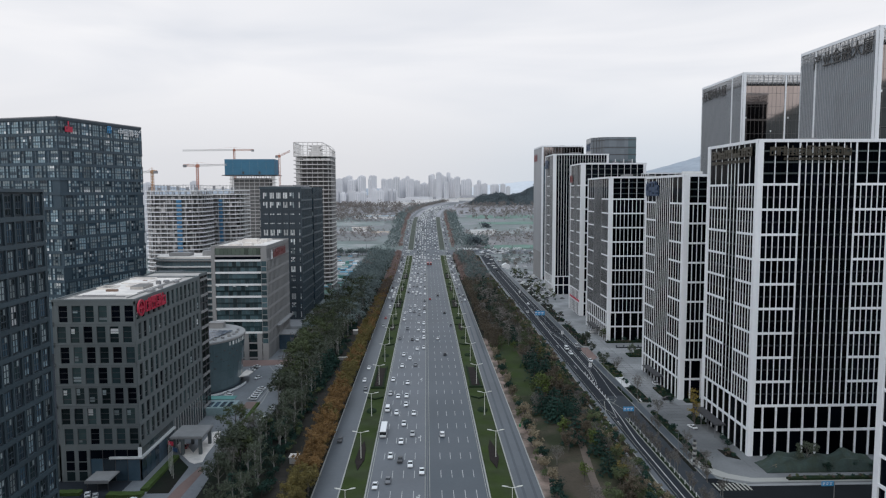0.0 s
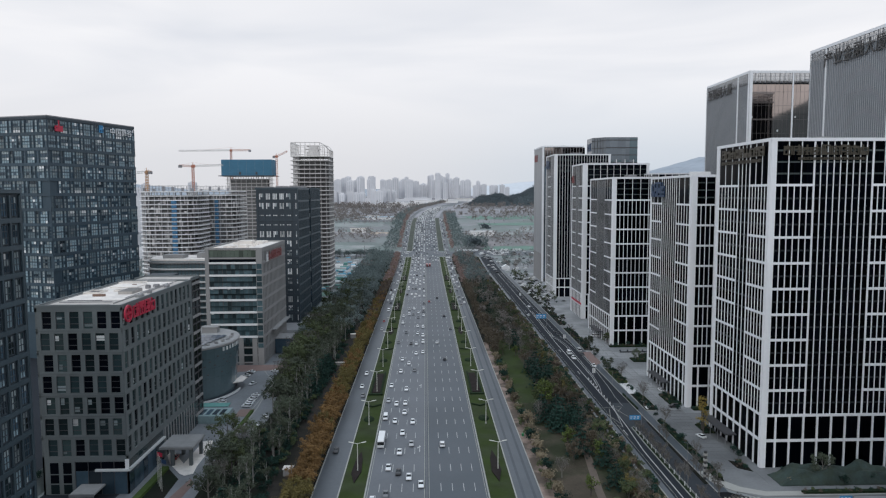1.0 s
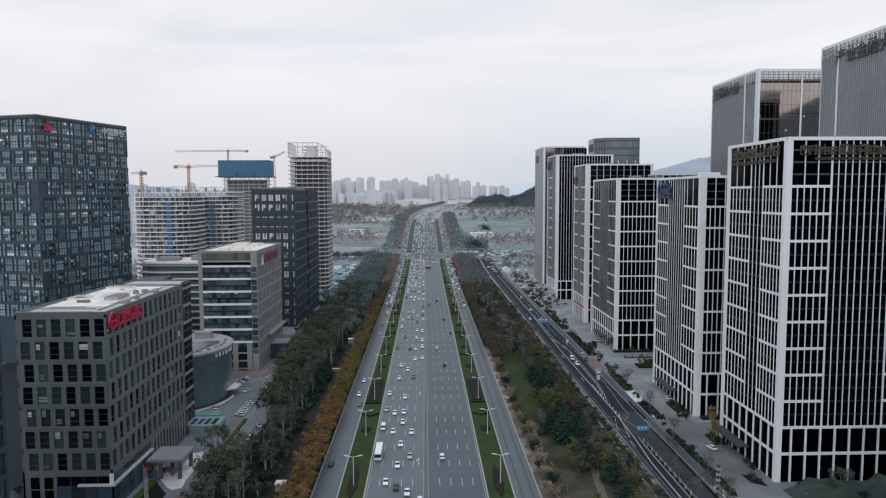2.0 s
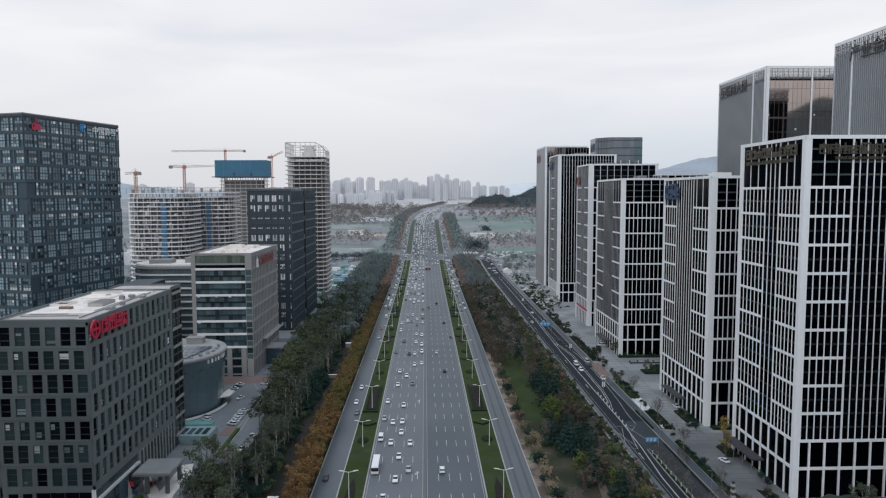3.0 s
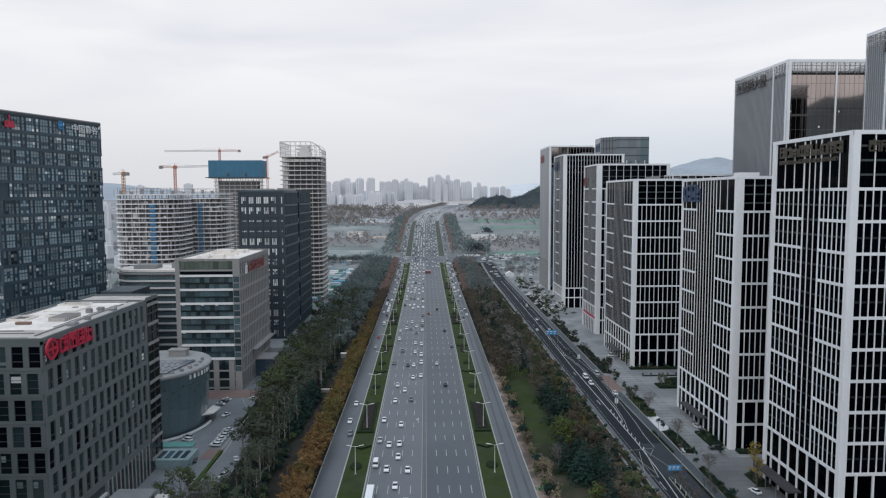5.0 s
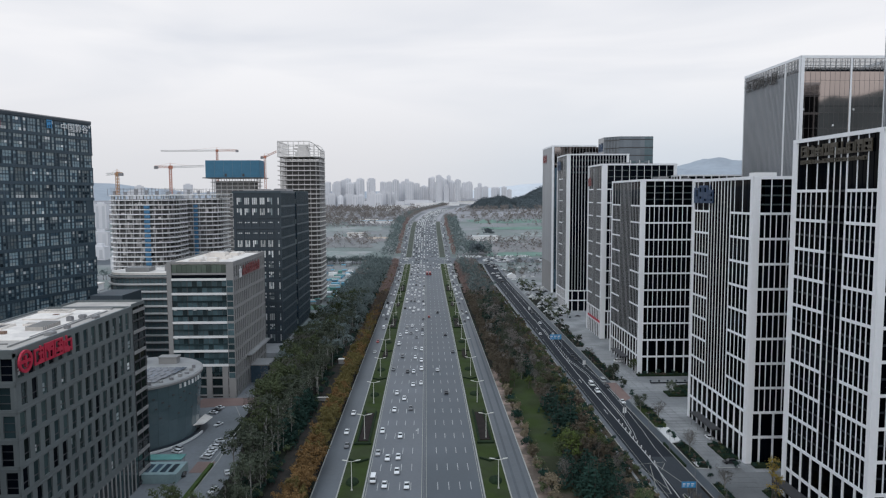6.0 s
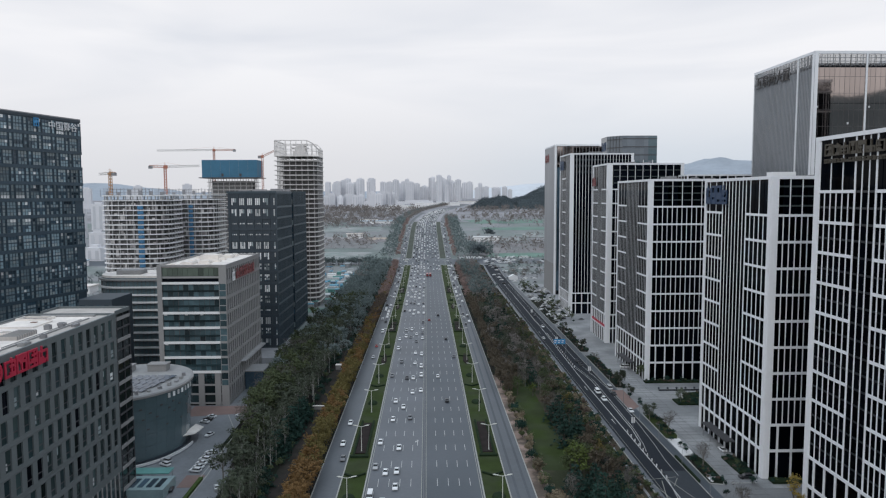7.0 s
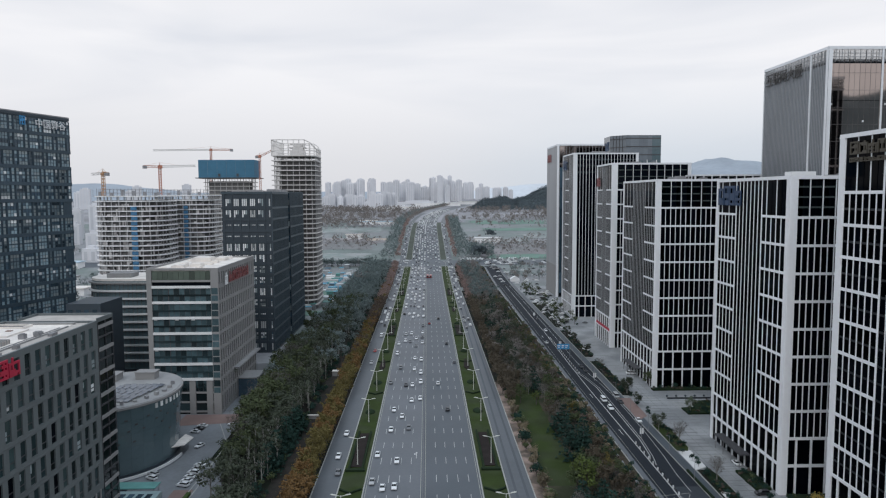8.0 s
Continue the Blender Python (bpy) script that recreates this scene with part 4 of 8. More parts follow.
glass_tower(193.6, 282.4, 52.0, 60.0, 165.6, 46.0, "产业金融大厦", "tall tower with grey fins and rooftop letters", 7.6)
g_b = thing("glass_tower", Matrix.Translation((205, 826, 0)), "distant dark glass tower above the row", "office tower")
s, wst, e, nth = four_faces(g_b, 57, 40)
bm = bmesh.new()
add_prism(bm, [(15.5, 0), (54.5, 0), (55, 40), (2, 40), (2, 14)], 0, 163)
part("wall", bm, grey_glass, g_b)
for i in range(8):
    for k in range(4, 12):
        s.box("pane", grey_glass if (k >= 10 and i < 6) or k == 9 - i % 2 else drum_glass, 15.7 + i * 4.85, 20.4 + i * 4.85, k * 13.5 + 0.6, k * 13.5 + 13.6, 0.02, 0.12)
for z in range(60, 160, 9):
    s.box("window_bar", dark_metal, 15.5, 54.5, z, z + 1.0, 0.12, 0.25)
bm = bmesh.new()
for i in range(1, 5):
    x, y = 15.5 - 13.5 * i / 5, 14 * i / 5
    add_bar(bm, (x - 0.1, y - 0.06, 0), (x - 0.1, y - 0.06, 163), 0.35)
for z in range(60, 163, 9):
    add_bar(bm, (15.4, -0.06, z), (1.9, 13.94, z), 0.5)
part("window_frame", bm, dark_metal, g_b)
for i in range(4):
    s.box("pillar", band_white, 18 + i * 10.5, 18.8 + i * 10.5, 0, 136, 0.05, 0.4)
for k in range(9):
    wst.box("pane", grey_glass, 14.5, 39.5, k * 18 + 1, k * 18 + 18.6, -1.98, -1.88)
bars_sign(wst, blue_letter, 18, 38, 147, 157, 3, rnd, -1.9, -1.4)

# tower nearest on the east side, its far corner pillar only
office_tower(117.9, 112, 48.6, 51.0, 100.0, 18.6, 8.78, 88,
    [P2, ("bay", 14.0, 4), ("strip", 16.0, 4), ("bay", 17.2, 4), ("pillar", 1.9, 1)],
    [("pillar", 2.4, 1), ("bay", 12.4, 3), ("strip", 20.0, 4), ("bay", 12.0, 3), ("pillar", 1.8, 1)],
    "black glass office tower with white corner pillar", panes=False)
# low blocks between the towers
for x, y, w, l, h in ((164, 490, 60, 40, 109),):
    b = thing("podium" if h < 20 else "office_tower", Matrix.Translation((x, y, 0)), "low dark podium between towers" if h < 20 else "dark office block with pale roof rail", "building")
    core(b, w, l, h + 0.6, glass_core, 0.4)
    for fc, ln in zip(four_faces(b, w, l), (w, l, l, w)):
        fc.box("cornice", white_frame, 0, ln, h - 0.5, h + 0.4, -0.4, 0.2)
        for i in range(int(ln / 5)):
            fc.box("column", white_frame, i * 5 + 0.2, i * 5 + 0.7, 0, h - 0.5, -0.4, 0.15)
# glazed entrance canopies
for y in (305, 236, 424):
    c = thing("entrance_canopy", Matrix.Translation((108.7 if y != 305 else 109.4, y + 8, 0)), "dark metal entrance canopy on posts", "canopy", "tower canopies")
    bm = bmesh.new()
    add_box(bm, 2.4, 6.6, 0, 22, 5.2, 5.5)
    add_box(bm, 2.6, 6.6, 0.3, 21.7, 5.5, 5.62)
    part("roof", bm, dark_metal, c)
    for k in range(4):
        bm = bmesh.new()
        add_bar(bm, (2.8, 1 + k * 6.6, 0), (2.8, 1 + k * 6.6, 5.2), 0.14, 8)
        part("post", bm, steel_grey, c)


# ---- west buildings ----
def grid_face(fc, length, rows, cols, pier, m, glass, h, sill=1.0, blinds=0.1, rnd=rnd, split=True):
    """Stone piers and spandrels with recessed windows between. rows: (z0, z1) of each opening."""
    step = length / cols
    for i in range(cols + 1):
        a, b = max(0, i * step - pier / 2), min(length, i * step + pier / 2)
        fc.box("pier", m, a, b, 0, h, -0.55, 0)
    edges = [0] + [v for r in rows for v in r] + [h]
    for z0, z1 in zip(edges[::2], edges[1::2]):
        fc.box("spandrel", m, 0.02, length - 0.02, z0, z1, -0.55, -0.02)
    for z0, z1 in rows:
        for i in range(cols):
            a, b = i * step + pier / 2, (i + 1) * step - pier / 2
            g = rnd.random()
            pane = fc.box("pane", glass_core if split and rnd.random() < 0.35 else glass, a, b, z0, z1, -0.62, -0.45)
            if split:
                fc.box("window_bar", dark_metal, (a + b) / 2 - 0.06, (a + b) / 2 + 0.06, z0, z1, -0.45, -0.36, under=pane)
            if g < blinds:
                fc.box("blind", blind_white if g < blinds * 0.4 else blind_grey, a + 0.1, (a + b) / 2 - 0.1, z0 + (z1 - z0) * rnd.choice((0.08, 0.6)), z1 - (z1 - z0) * rnd.choice((0.15, 0.6, 0.7)) if g > blinds * 0.5 else z1 - (z1 - z0) * 0.12, -0.45, -0.38, under=pane)


def staggered_face(fc, length, rows, first, pitch, wide, shift, m, h, blinds, rnd, dark=0.42):
    """Stone wall with tall windows that step sideways from storey to storey; each window has two lights and a low dark panel."""
    edges = [0] + [v for r in rows for v in r] + [h]
    for z0, z1 in zip(edges[::2], edges[1::2]):
        fc.box("spandrel", m, 0, length, z0, z1, -0.55, 0)
    for k, (z0, z1) in enumerate(rows):
        at = first + (shift if (len(rows) - k) % 2 == 0 else 0.0)
        last = 0.0
        while at + wide < length - 0.6:
            fc.box("pier", m, last, at, z0, z1, -0.55, -0.015)
            q = rnd.random()
            pane = fc.box("pane", glass_core if q < dark else glass_green if q < dark + 0.42 else glass_teal_dim, at, at + wide, z0, z1, -0.62, -0.42)
            if q > 0.94 - blinds:
                lo = z0 + (z1 - z0) * rnd.choice((0.12, 0.55))
                fc.box("blind", blind_white if rnd.random() < 0.3 else blind_grey, at + 0.15, at + wide * rnd.choice((0.45, 0.6, 0.95)), lo, lo + (z1 - z0) * rnd.choice((0.14, 0.3, 0.4)), -0.42, -0.38, under=pane)
            last = at + wide
            at += pitch
        fc.box("pier", m, last, length, z0, z1, -0.55, -0.015)


glass_teal_dim = mat("teal_tinted_glass", (0.040, 0.062, 0.064), 0.1, 0.3, 0.1, 0.4, rand=0.6, spec=0.5)
roof_tan = mat("weathered_roof", (0.47, 0.44, 0.41), 0.9, 0.35, 0.12, 0.8, 0.2, tint=(0.34, 0.315, 0.295), tint_s=0.12)
rust_metal = mat("rusty_metal", (0.20, 0.13, 0.10), 0.7, 0.3, 0.3, 2.0)
# brown granite office with the red sign
br = thing("granite_office", Matrix.Translation((-129.2, 226.5, -SINK)), "brown granite office block with red rooftop sign", "office building")
W, L, H = 28.4, 66.8, 64.0
s, wst, e, nth = four_faces(br, W, L)
core(br, W, L, H, glass_core, 0.62)
rows = [(56.9 - 7.25 * k, 62.6 - 7.25 * k) for k in range(6, -1, -1)]
staggered_face(s, W, rows, 2.2, 4.5, 3.0, -0.8, stone_brown, H, 0.16, rnd)
# fewer dark panes on this side: lighter glass stands in for reflected sky
staggered_face(e, L, [(a + 0.5, b + 0.5) for a, b in rows], 1.0, 4.65, 2.55, 1.05, stone_brown, H, 0.08, rnd, dark=0.12)
nth.box("wall", stone_brown, 0, W, 0, H, -0.6, 0)
wst.box("wall", stone_brown, 0, L, 0, H, -0.6, 0)
for fc, ln in ((s, W), (wst, L), (e, L), (nth, W)):
    fc.box("parapet", stone_brown, 0, ln, H, H + 0.85, -0.6, 0.06)
    for z0, z1 in rows[1:]:
        fc.box("ledge", stone_brown, 0, ln, z0 - 0.75, z0 - 0.45, -0.02, 0.10)
# tall glazed base: dark windows, lobby glass in bays and the white fascia that turns the corner
e.box("band", blind_white, -0.4, 30.5, 8.3, 9.0, -0.1, 0.9, "white fascia")
s.box("band", blind_white, 17.6, W + 0.9, 8.3, 9.0, -0.1, 0.9, "white fascia")
s.box("corner_post", blind_white, W - 0.9, W + 0.3, 9.0, 12.2, -0.1, 0.3, "white corner post")
for k in range(8):
    e.box("glass_bay", glass_blue, 0.5 + k * 3.75, 4.1 + k * 3.75, 0.2, 8.2, -0.3, 0.15)
    e.box("pane", glass_green, 0.5 + k * 3.75, 4.1 + k * 3.75, 9.1, 11.6, -0.3, 0.04)
for k in range(12):
    e.box("pier", stone_beige, 32.0 + k * 2.9, 32.7 + k * 2.9, 0.2, 11.8, -0.3, 0.22)
    e.box("pane", glass_green, 32.8 + k * 2.9, 34.8 + k * 2.9, 0.4, 11.4, -0.3, 0.05)
for i in range(4):
    s.box("glass_bay", glass_blue, 10.9 + i * 4.3, 15.1 + i * 4.3, 0.2, 8.2, -0.3, 0.12)
    s.box("pane", glass_core, 10.9 + i * 4.3, 15.1 + i * 4.3, 8.3, 11.4, -0.3, 0.06)
for i in range(5):
    s.box("mullion", dark_metal, 10.7 + i * 4.3, 10.9 + i * 4.3, 0.2, 11.6, -0.2, 0.2)
for i in range(2):
    for z0, z1 in ((0.4, 3.6), (4.1, 7.0), (7.4, 11.2)):
        s.box("pane", glass_core if z0 > 1 else glass_green, 2.4 + i * 4.3, 5.2 + i * 4.3, z0, z1, -0.1, 0.06)
for z0, z1 in rows:
    s.box("transom", dark_metal, 0.3, W - 0.3, z0 + 1.5, z0 + 1.75, -0.5, -0.36)
    s.box("transom", dark_metal, 0.3, W - 0.3, z0 + 3.7, z0 + 3.85, -0.5, -0.36)
    e.box("transom", dark_metal, 0.3, L - 0.3, z0 + 2.1, z0 + 2.4, -0.5, -0.36)
bm = bmesh.new()
add_box(bm, 0.5, W - 0.5, 0.5, L - 0.5, H - 0.6, H + 0.2)
part("roof", bm, roof_tan, br, "weathered grey-brown concrete roof")
bm = bmesh.new()
add_box(bm, 1.6, 22.8, 14.5, 65.0, H + 0.2, H + 0.28)
part("roof_sheet", bm, roof_pale, br, "white roof membrane")
for x, y, a, c, z, m in ((3, 3, 20, 0.3, 0.35, roof_grey), (3, 9.5, 18, 0.25, 0.3, steel_grey), (4, 13, 12, 0.25, 0.3, steel_grey), (23.0, 6, 0.3, 54, 0.4, roof_grey), (21.6, 18, 0.25, 40, 0.3, steel_grey), (1.2, 4, 0.3, 58, 0.35, roof_grey),
                        (8.0, 22.5, 4.2, 1.3, 0.9, rust_metal), (24.5, 20, 2, 3, 0.8, roof_grey), (24.6, 30, 1.4, 1.4, 1.0, steel_grey), (24.8, 46, 1.2, 3, 0.8, steel_grey), (19.0, 42, 1.6, 1.6, 1.4, steel_grey), (21.5, 45, 1.4, 1.4, 1.2, steel_grey), (19.6, 48, 2.2, 1.4, 0.9, roof_grey), (10, 51, 1.6, 1.2, 0.7, rust_metal), (6, 63.4, 17, 1.2, 0.6, roof_grey)):
    bm = bmesh.new()
    add_box(bm, x, x + a, y, y + c, H + 0.2, H + 0.2 + z)
    if a > 1.3 and c > 1.3:
        add_box(bm, x + 0.3, x + a - 0.3, y + 0.3, y + c - 0.3, H + 0.2 + z, H + 0.4 + z)
    part("roof_plant", bm, m, br)
# light wells with pale upstands
for x, y, a, c in ((2.0, 29, 5.0, 6.5), (2.5, 57.0, 9.0, 4.0), (10.5, 35.0, 2.6, 2.0)):
    bm = bmesh.new()
    add_box(bm, x, x + a, y, y + c, H + 0.28, H + 0.42)
    well = part("light_well", bm, dark_metal, br, "dark roof light well")
    bm = bmesh.new()
    for x0, x1, y0, y1 in ((x - 0.4, x, y - 0.4, y + c + 0.4), (x + a, x + a + 0.4, y - 0.4, y + c + 0.4), (x, x + a, y - 0.4, y), (x, x + a, y + c, y + c + 0.4)):
        add_box(bm, x0, x1, y0, y1, H + 0.28, H + 0.95)
    bmesh.ops.remove_doubles(bm, verts=bm.verts, dist=0.001)
    part("upstand", bm, roof_pale, well, "pale upstand")
# raised white deck and screened tank
bm = bmesh.new()
add_box(bm, 4.0, 14.5, 44.5, 55.0, H + 0.28, H + 0.7)
part("roof_deck", bm, roof_pale, br, "raised white roof deck")
bm = bmesh.new()
add_box(bm, 15.0, 20.0, 27.5, 37.0, H + 0.28, H + 1.3)
tank = part("roof_tank", bm, roof_tan, br, "screened grey-brown roof tank")
for i in range(9):
    bm = bmesh.new()
    add_box(bm, 14.9, 20.1, 27.7 + i * 1.1, 27.9 + i * 1.1, H + 0.3, H + 1.5)
    part("screen_post", bm, roof_grey, tank)
# emblem disc and four strokes groups
bm = bmesh.new()
for i in range(24):
    a0, a1 = 2 * math.pi * i / 24, 2 * math.pi * (i + 1) / 24
    q = [(k * math.cos(a), k * math.sin(a)) for k in (2.1, 2.9) for a in (a0, a1)]
    add_prism(bm, [q[0], q[2], q[3], q[1]], -0.25, 0.25)
add_box(bm, -1.5, 1.5, -0.35, 0.35, -0.25, 0.25)
add_box(bm, -0.35, 0.35, -2.2, 2.2, -0.24, 0.24)
bmesh.ops.rotate(bm, verts=bm.verts, matrix=Matrix.Rotation(radians(90), 3, "Y"))
bmesh.ops.translate(bm, verts=bm.verts, vec=(W + 0.9, 2.9, 61.4))
part("emblem", bm, red_letter, br, "round red emblem")
bars_sign(e, red_letter, 6.8, 25.6, 59.2, 63.9, 4, rnd, 0.6, 1.2)
# glazed rear block and the entrance canopy
b2 = thing("stair_tower", Matrix.Translation((-125, 293.4, -SINK)), "glazed stair block with pale ledges", "office building")
core(b2, 24.2, 10.2, 65.0, glass_green, 0.3)
bm = bmesh.new()
add_box(bm, 0.2, 24.1, 0.2, 10.1, 64.3, 64.8)
part("roof", bm, roof_tan, b2, "weathered concrete roof")
for fc, ln in zip(four_faces(b2, 24.2, 10.2)[1:], (10.2, 10.2, 24.2)):
    fc.box("parapet", stone_brown, 0, ln, 64.2, 65.5, -0.35, 0.06)
    for k in range(9):
        fc.box("ledge", stone_beige, 0.3, ln, k * 7.25 + 4.0, k * 7.25 + 5.1, -0.3, 0.1)
        fc.box("window_bar", dark_metal, 0.3, ln, k * 7.25 + 1.0, k * 7.25 + 1.5, -0.35, 0.05)
    for k in range(3):
        fc.box("pier", dark_metal, 0.3 + k * (ln - 0.5) / 2, 0.5 + k * (ln - 0.5) / 2, 0, 64.1, -0.3, 0.03)
# small canopy on posts before the south lobby
sc = thing("entrance_canopy", Matrix.Translation((-116.6, 218.0, -SINK)), "small grey entrance canopy with glass edge before the lobby", "canopy")
bm = bmesh.new()
add_box(bm, 0, 8.2, 0, 8.3, 3.4, 3.75)
add_box(bm, 0.25, 7.95, 0.25, 8.2, 3.75, 3.9)
part("roof", bm, roof_grey, sc)
bm = bmesh.new()
add_box(bm, 0.1, 8.1, -0.1, 0.0, 2.9, 3.9)
part("fascia", bm, steel_grey, sc)
for x in (0.6, 4.1, 7.6):
    bm = bmesh.new()
    add_bar(bm, (x, 0.7, 0), (x, 0.7, 3.4), 0.16, 8)
    part("post", bm, dark_metal, sc)
cp = thing("entrance_canopy", LOWER @ Matrix.Translation((-88.3, 236.0, 0)), "flat grey entrance canopy on dark columns", "canopy")
bm = bmesh.new()
add_box(bm, -5.2, 6.6, 0, 13.0, 6.2, 7.0)
add_box(bm, -4.8, 6.2, 0.4, 12.6, 7.0, 7.15)
part("roof", bm, roof_grey, cp)
for x, y in ((5.4, 1.2), (5.4, 11.8), (-1.0, 1.2), (-1.0, 11.8)):
    bm = bmesh.new()
    add_box(bm, x - 0.55, x + 0.55, y - 0.55, y + 0.55, 0, 6.2)
    part("column", bm, stone_brown, cp)

# beige office with white window bands
banded_glass = mat("blue_green_glass", (0.046, 0.074, 0.084), 0.12, 0.4, 0.15, 0.6, rand=0.75, spec=0.5)
glass_teal = mat("greenish_glass", (0.085, 0.105, 0.085), 0.15, 0.25, 0.1, 0.5, rand=0.4)
of = thing("banded_office", LOWER @ Matrix.Translation((-121.8, 378, 0)), "beige stone office with white window bands and red sign", "office building")
W, L, H = 31.4, 61.0, 64.8
ST = (W - 5.6) / 11
s, wst, e, nth = four_faces(of, W, L)
core(of, W, L, H, glass_core, 0.6)
for a, b in ((0, 2.2), (W - 3.4, W)):
    s.box("pier", stone_beige, a, b, 0, H, -0.55, 0.25)
s.box("wall", stone_beige, 2.2, W - 3.4, 59.5, 60.4, -0.55, -0.05)
for i in range(11):
    s.box("pane", glass_teal, 2.25 + i * ST, 2.15 + (i + 1) * ST, 60.5, 64.4, -0.6, -0.3)
for k in range(7):
    z = 57.3 - k * 6.9
    s.box("band", band_white, 2.2, W - 3.4, z - 0.5, z + 0.55, -0.5, 0.5)
    e.box("ledge", stone_beige, 0, L, z - 0.35, z + 0.15, -0.02, 0.14)
    for z0, z1 in ((z - 6.2, z - 3.7), (z - 3.3, z - 0.4)):
        s.box("pane", banded_glass, W - 3.2, W - 0.3, z0, z1, 0.2, 0.29)
    s.box("spandrel", glass_green, 2.2, W - 3.4, z - 4.0, z - 3.3, -0.5, 0.02)
    for i in range(11):
        a = 2.3 + i * ST
        for z0, z1 in ((z - 6.3, z - 4.0), (z - 3.3, z - 0.5)):
            s.box("pane", banded_glass, a, a + ST - 0.1, z0, z1, -0.6, -0.3)
for i in range(12):
    s.box("window_bar", dark_metal, 2.2 + i * ST - (0.09 if i == 3 else 0), 2.3 + i * ST + (0.2 if i == 3 else 0), 9.8, 56.5, -0.3, -0.2)
for i, k in ((0, 2), (4, 2), (7, 2), (0, 4)):
    z = 57.3 - k * 6.9
    s.box("blind", blind_white, 2.6 + i * ST, 4.0 + i * ST, z + 5.2 - 6.9 + 0.6, z + 6.2 - 6.9 + 0.6, -0.3, -0.2, "pale lit window blind")
for i in range(4):
    a = 2.2 + i * 7.6
    s.box("pier", stone_beige, a - 0.1, a + 2.6, 0, 15.6, -0.55, 0.15)
rows = [(z, z + 2.6) for z in (2.0, 6.3, 10.6)]
for z0, z1 in rows:
    for i in range(3):
        s.box("pane", glass_green, 4.9 + i * 7.6, 9.6 + i * 7.6, z0 - 0.4, z1 + 0.6, -0.6, -0.3)
    s.box("spandrel", stone_beige, 2.2, W - 3.4, z0 - 1.2, z0 - 0.4, -0.55, 0.05)
rows = [(1.4, 8.4)] + [(57.3 - 6.9 * k - 6.1, 57.3 - 6.9 * k - 0.8) for k in range(6, -1, -1)] + [(58.3, 63.6)]
grid_face(e, L, rows, 18, 1.75, stone_beige, glass_green, H, blinds=0.05, split=False)
wst.box("wall", stone_beige, 0, L, 0, H, -0.6, 0)
nth.box("wall", stone_beige, 0, W, 0, H, -0.6, 0)
for fc, ln in ((s, W), (wst, L), (e, L), (nth, W)):
    fc.box("parapet", stone_beige, 0, ln, H, H + 0.9, -0.5, 0.08)
bm = bmesh.new()
add_box(bm, 0.5, W - 0.5, 0.5, L - 0.5, H - 0.6, H + 0.1)
part("roof", bm, roof_pale, of, "pale concrete roof")
for x, y, a, c, z in ((7, 10, 6, 7, 0.8), (15, 12, 5, 5, 1.3), (6, 22, 4, 3, 0.7), (14, 22, 8, 3, 0.6), (9, 32, 9, 8, 2.2), (19, 30, 3, 3, 0.9), (17, 42, 5, 6, 1.2), (6, 46, 6, 5, 1.5), (15, 52, 7, 4, 0.9), (4, 4, 3, 2, 0.6), (20, 5, 2, 4, 0.7), (4, 40, 2, 2, 0.8)):
    bm = bmesh.new()
    add_box(bm, x, x + a, y, y + c, H + 0.1, H + 0.1 + z)
    add_box(bm, x + 0.4, x + a - 0.4, y + 0.4, y + c - 0.4, H + 0.1 + z, H + 0.4 + z)
    part("roof_plant", bm, roof_pale, of)
bars_sign(e, white_letter, 8.0, 12.5, 57.2, 62.6, 1, rnd, 0.3, 0.8)
bars_sign(e, dull_red, 14.0, 48.0, 57.6, 62.6, 6, rnd, 0.3, 0.8)
e.box("canopy", roof_grey, 20, 61, 15.4, 16.2, -0.2, 2.4)
low = thing("glass_annex", LOWER @ Matrix.Translation((-90.2, 398, 0)), "low glazed annex with pale steps roof", "building")
for i, (h, w, y0) in enumerate(((9, 9, 6), (6.5, 12, 14), (4, 15, 24))):
    bm = bmesh.new()
    add_box(bm, 0, w, y0, y0 + 14, 0, h)
    part("block", bm, glass_blue, low)
    bm = bmesh.new()
    add_box(bm, -0.0, w + 0.4, y0 - 0.3, y0 + 14.2, h, h + 0.5)
    part("roof", bm, roof_grey, low)

# oval glass drum with solar panels
dr = thing("glass_drum", LOWER @ Matrix.Translation((-115, 330, 0)), "oval dark glass building with solar panels on its roof", "building")


DX, DY = 23.0, 26.8


def drum_r(z):
    """The glass wall leans out towards the roof."""
    return 0.93 + 0.07 * min(1.0, max(0.0, (z - 3.0) / 20.0))


bm = bmesh.new()
add_prism(bm, oval(DX * 0.90, DY * 0.90), 0, 24.5)
part("wall", bm, glass_core, dr)
for k in range(5):
    for i in range(36):
        a0, a1 = 2 * math.pi * i / 36, 2 * math.pi * (i + 1) / 36 - 0.0012
        if 1.5 < a0 < 3.7:
            continue
        bm = bmesh.new()
        z0, z1 = 1.2 + k * 4.66, 1.2 + k * 4.66 + 4.63
        v = []
        for off in (1.0, 0.985):
            for a, z in ((a0, z0), (a1, z0), (a1, z1), (a0, z1)):
                v.append(bm.verts.new((DX * drum_r(z) * off * math.cos(a), DY * drum_r(z) * off * math.sin(a), z)))
        for f in ((0, 1, 2, 3), (1, 5, 6, 2), (4, 0, 3, 7), (3, 2, 6, 7), (4, 5, 1, 0)):
            bm.faces.new([v[j] for j in f])
        part("pane", bm, glass_green if k == 0 and 3.9 < a0 < 5.15 else drum_glass, dr)
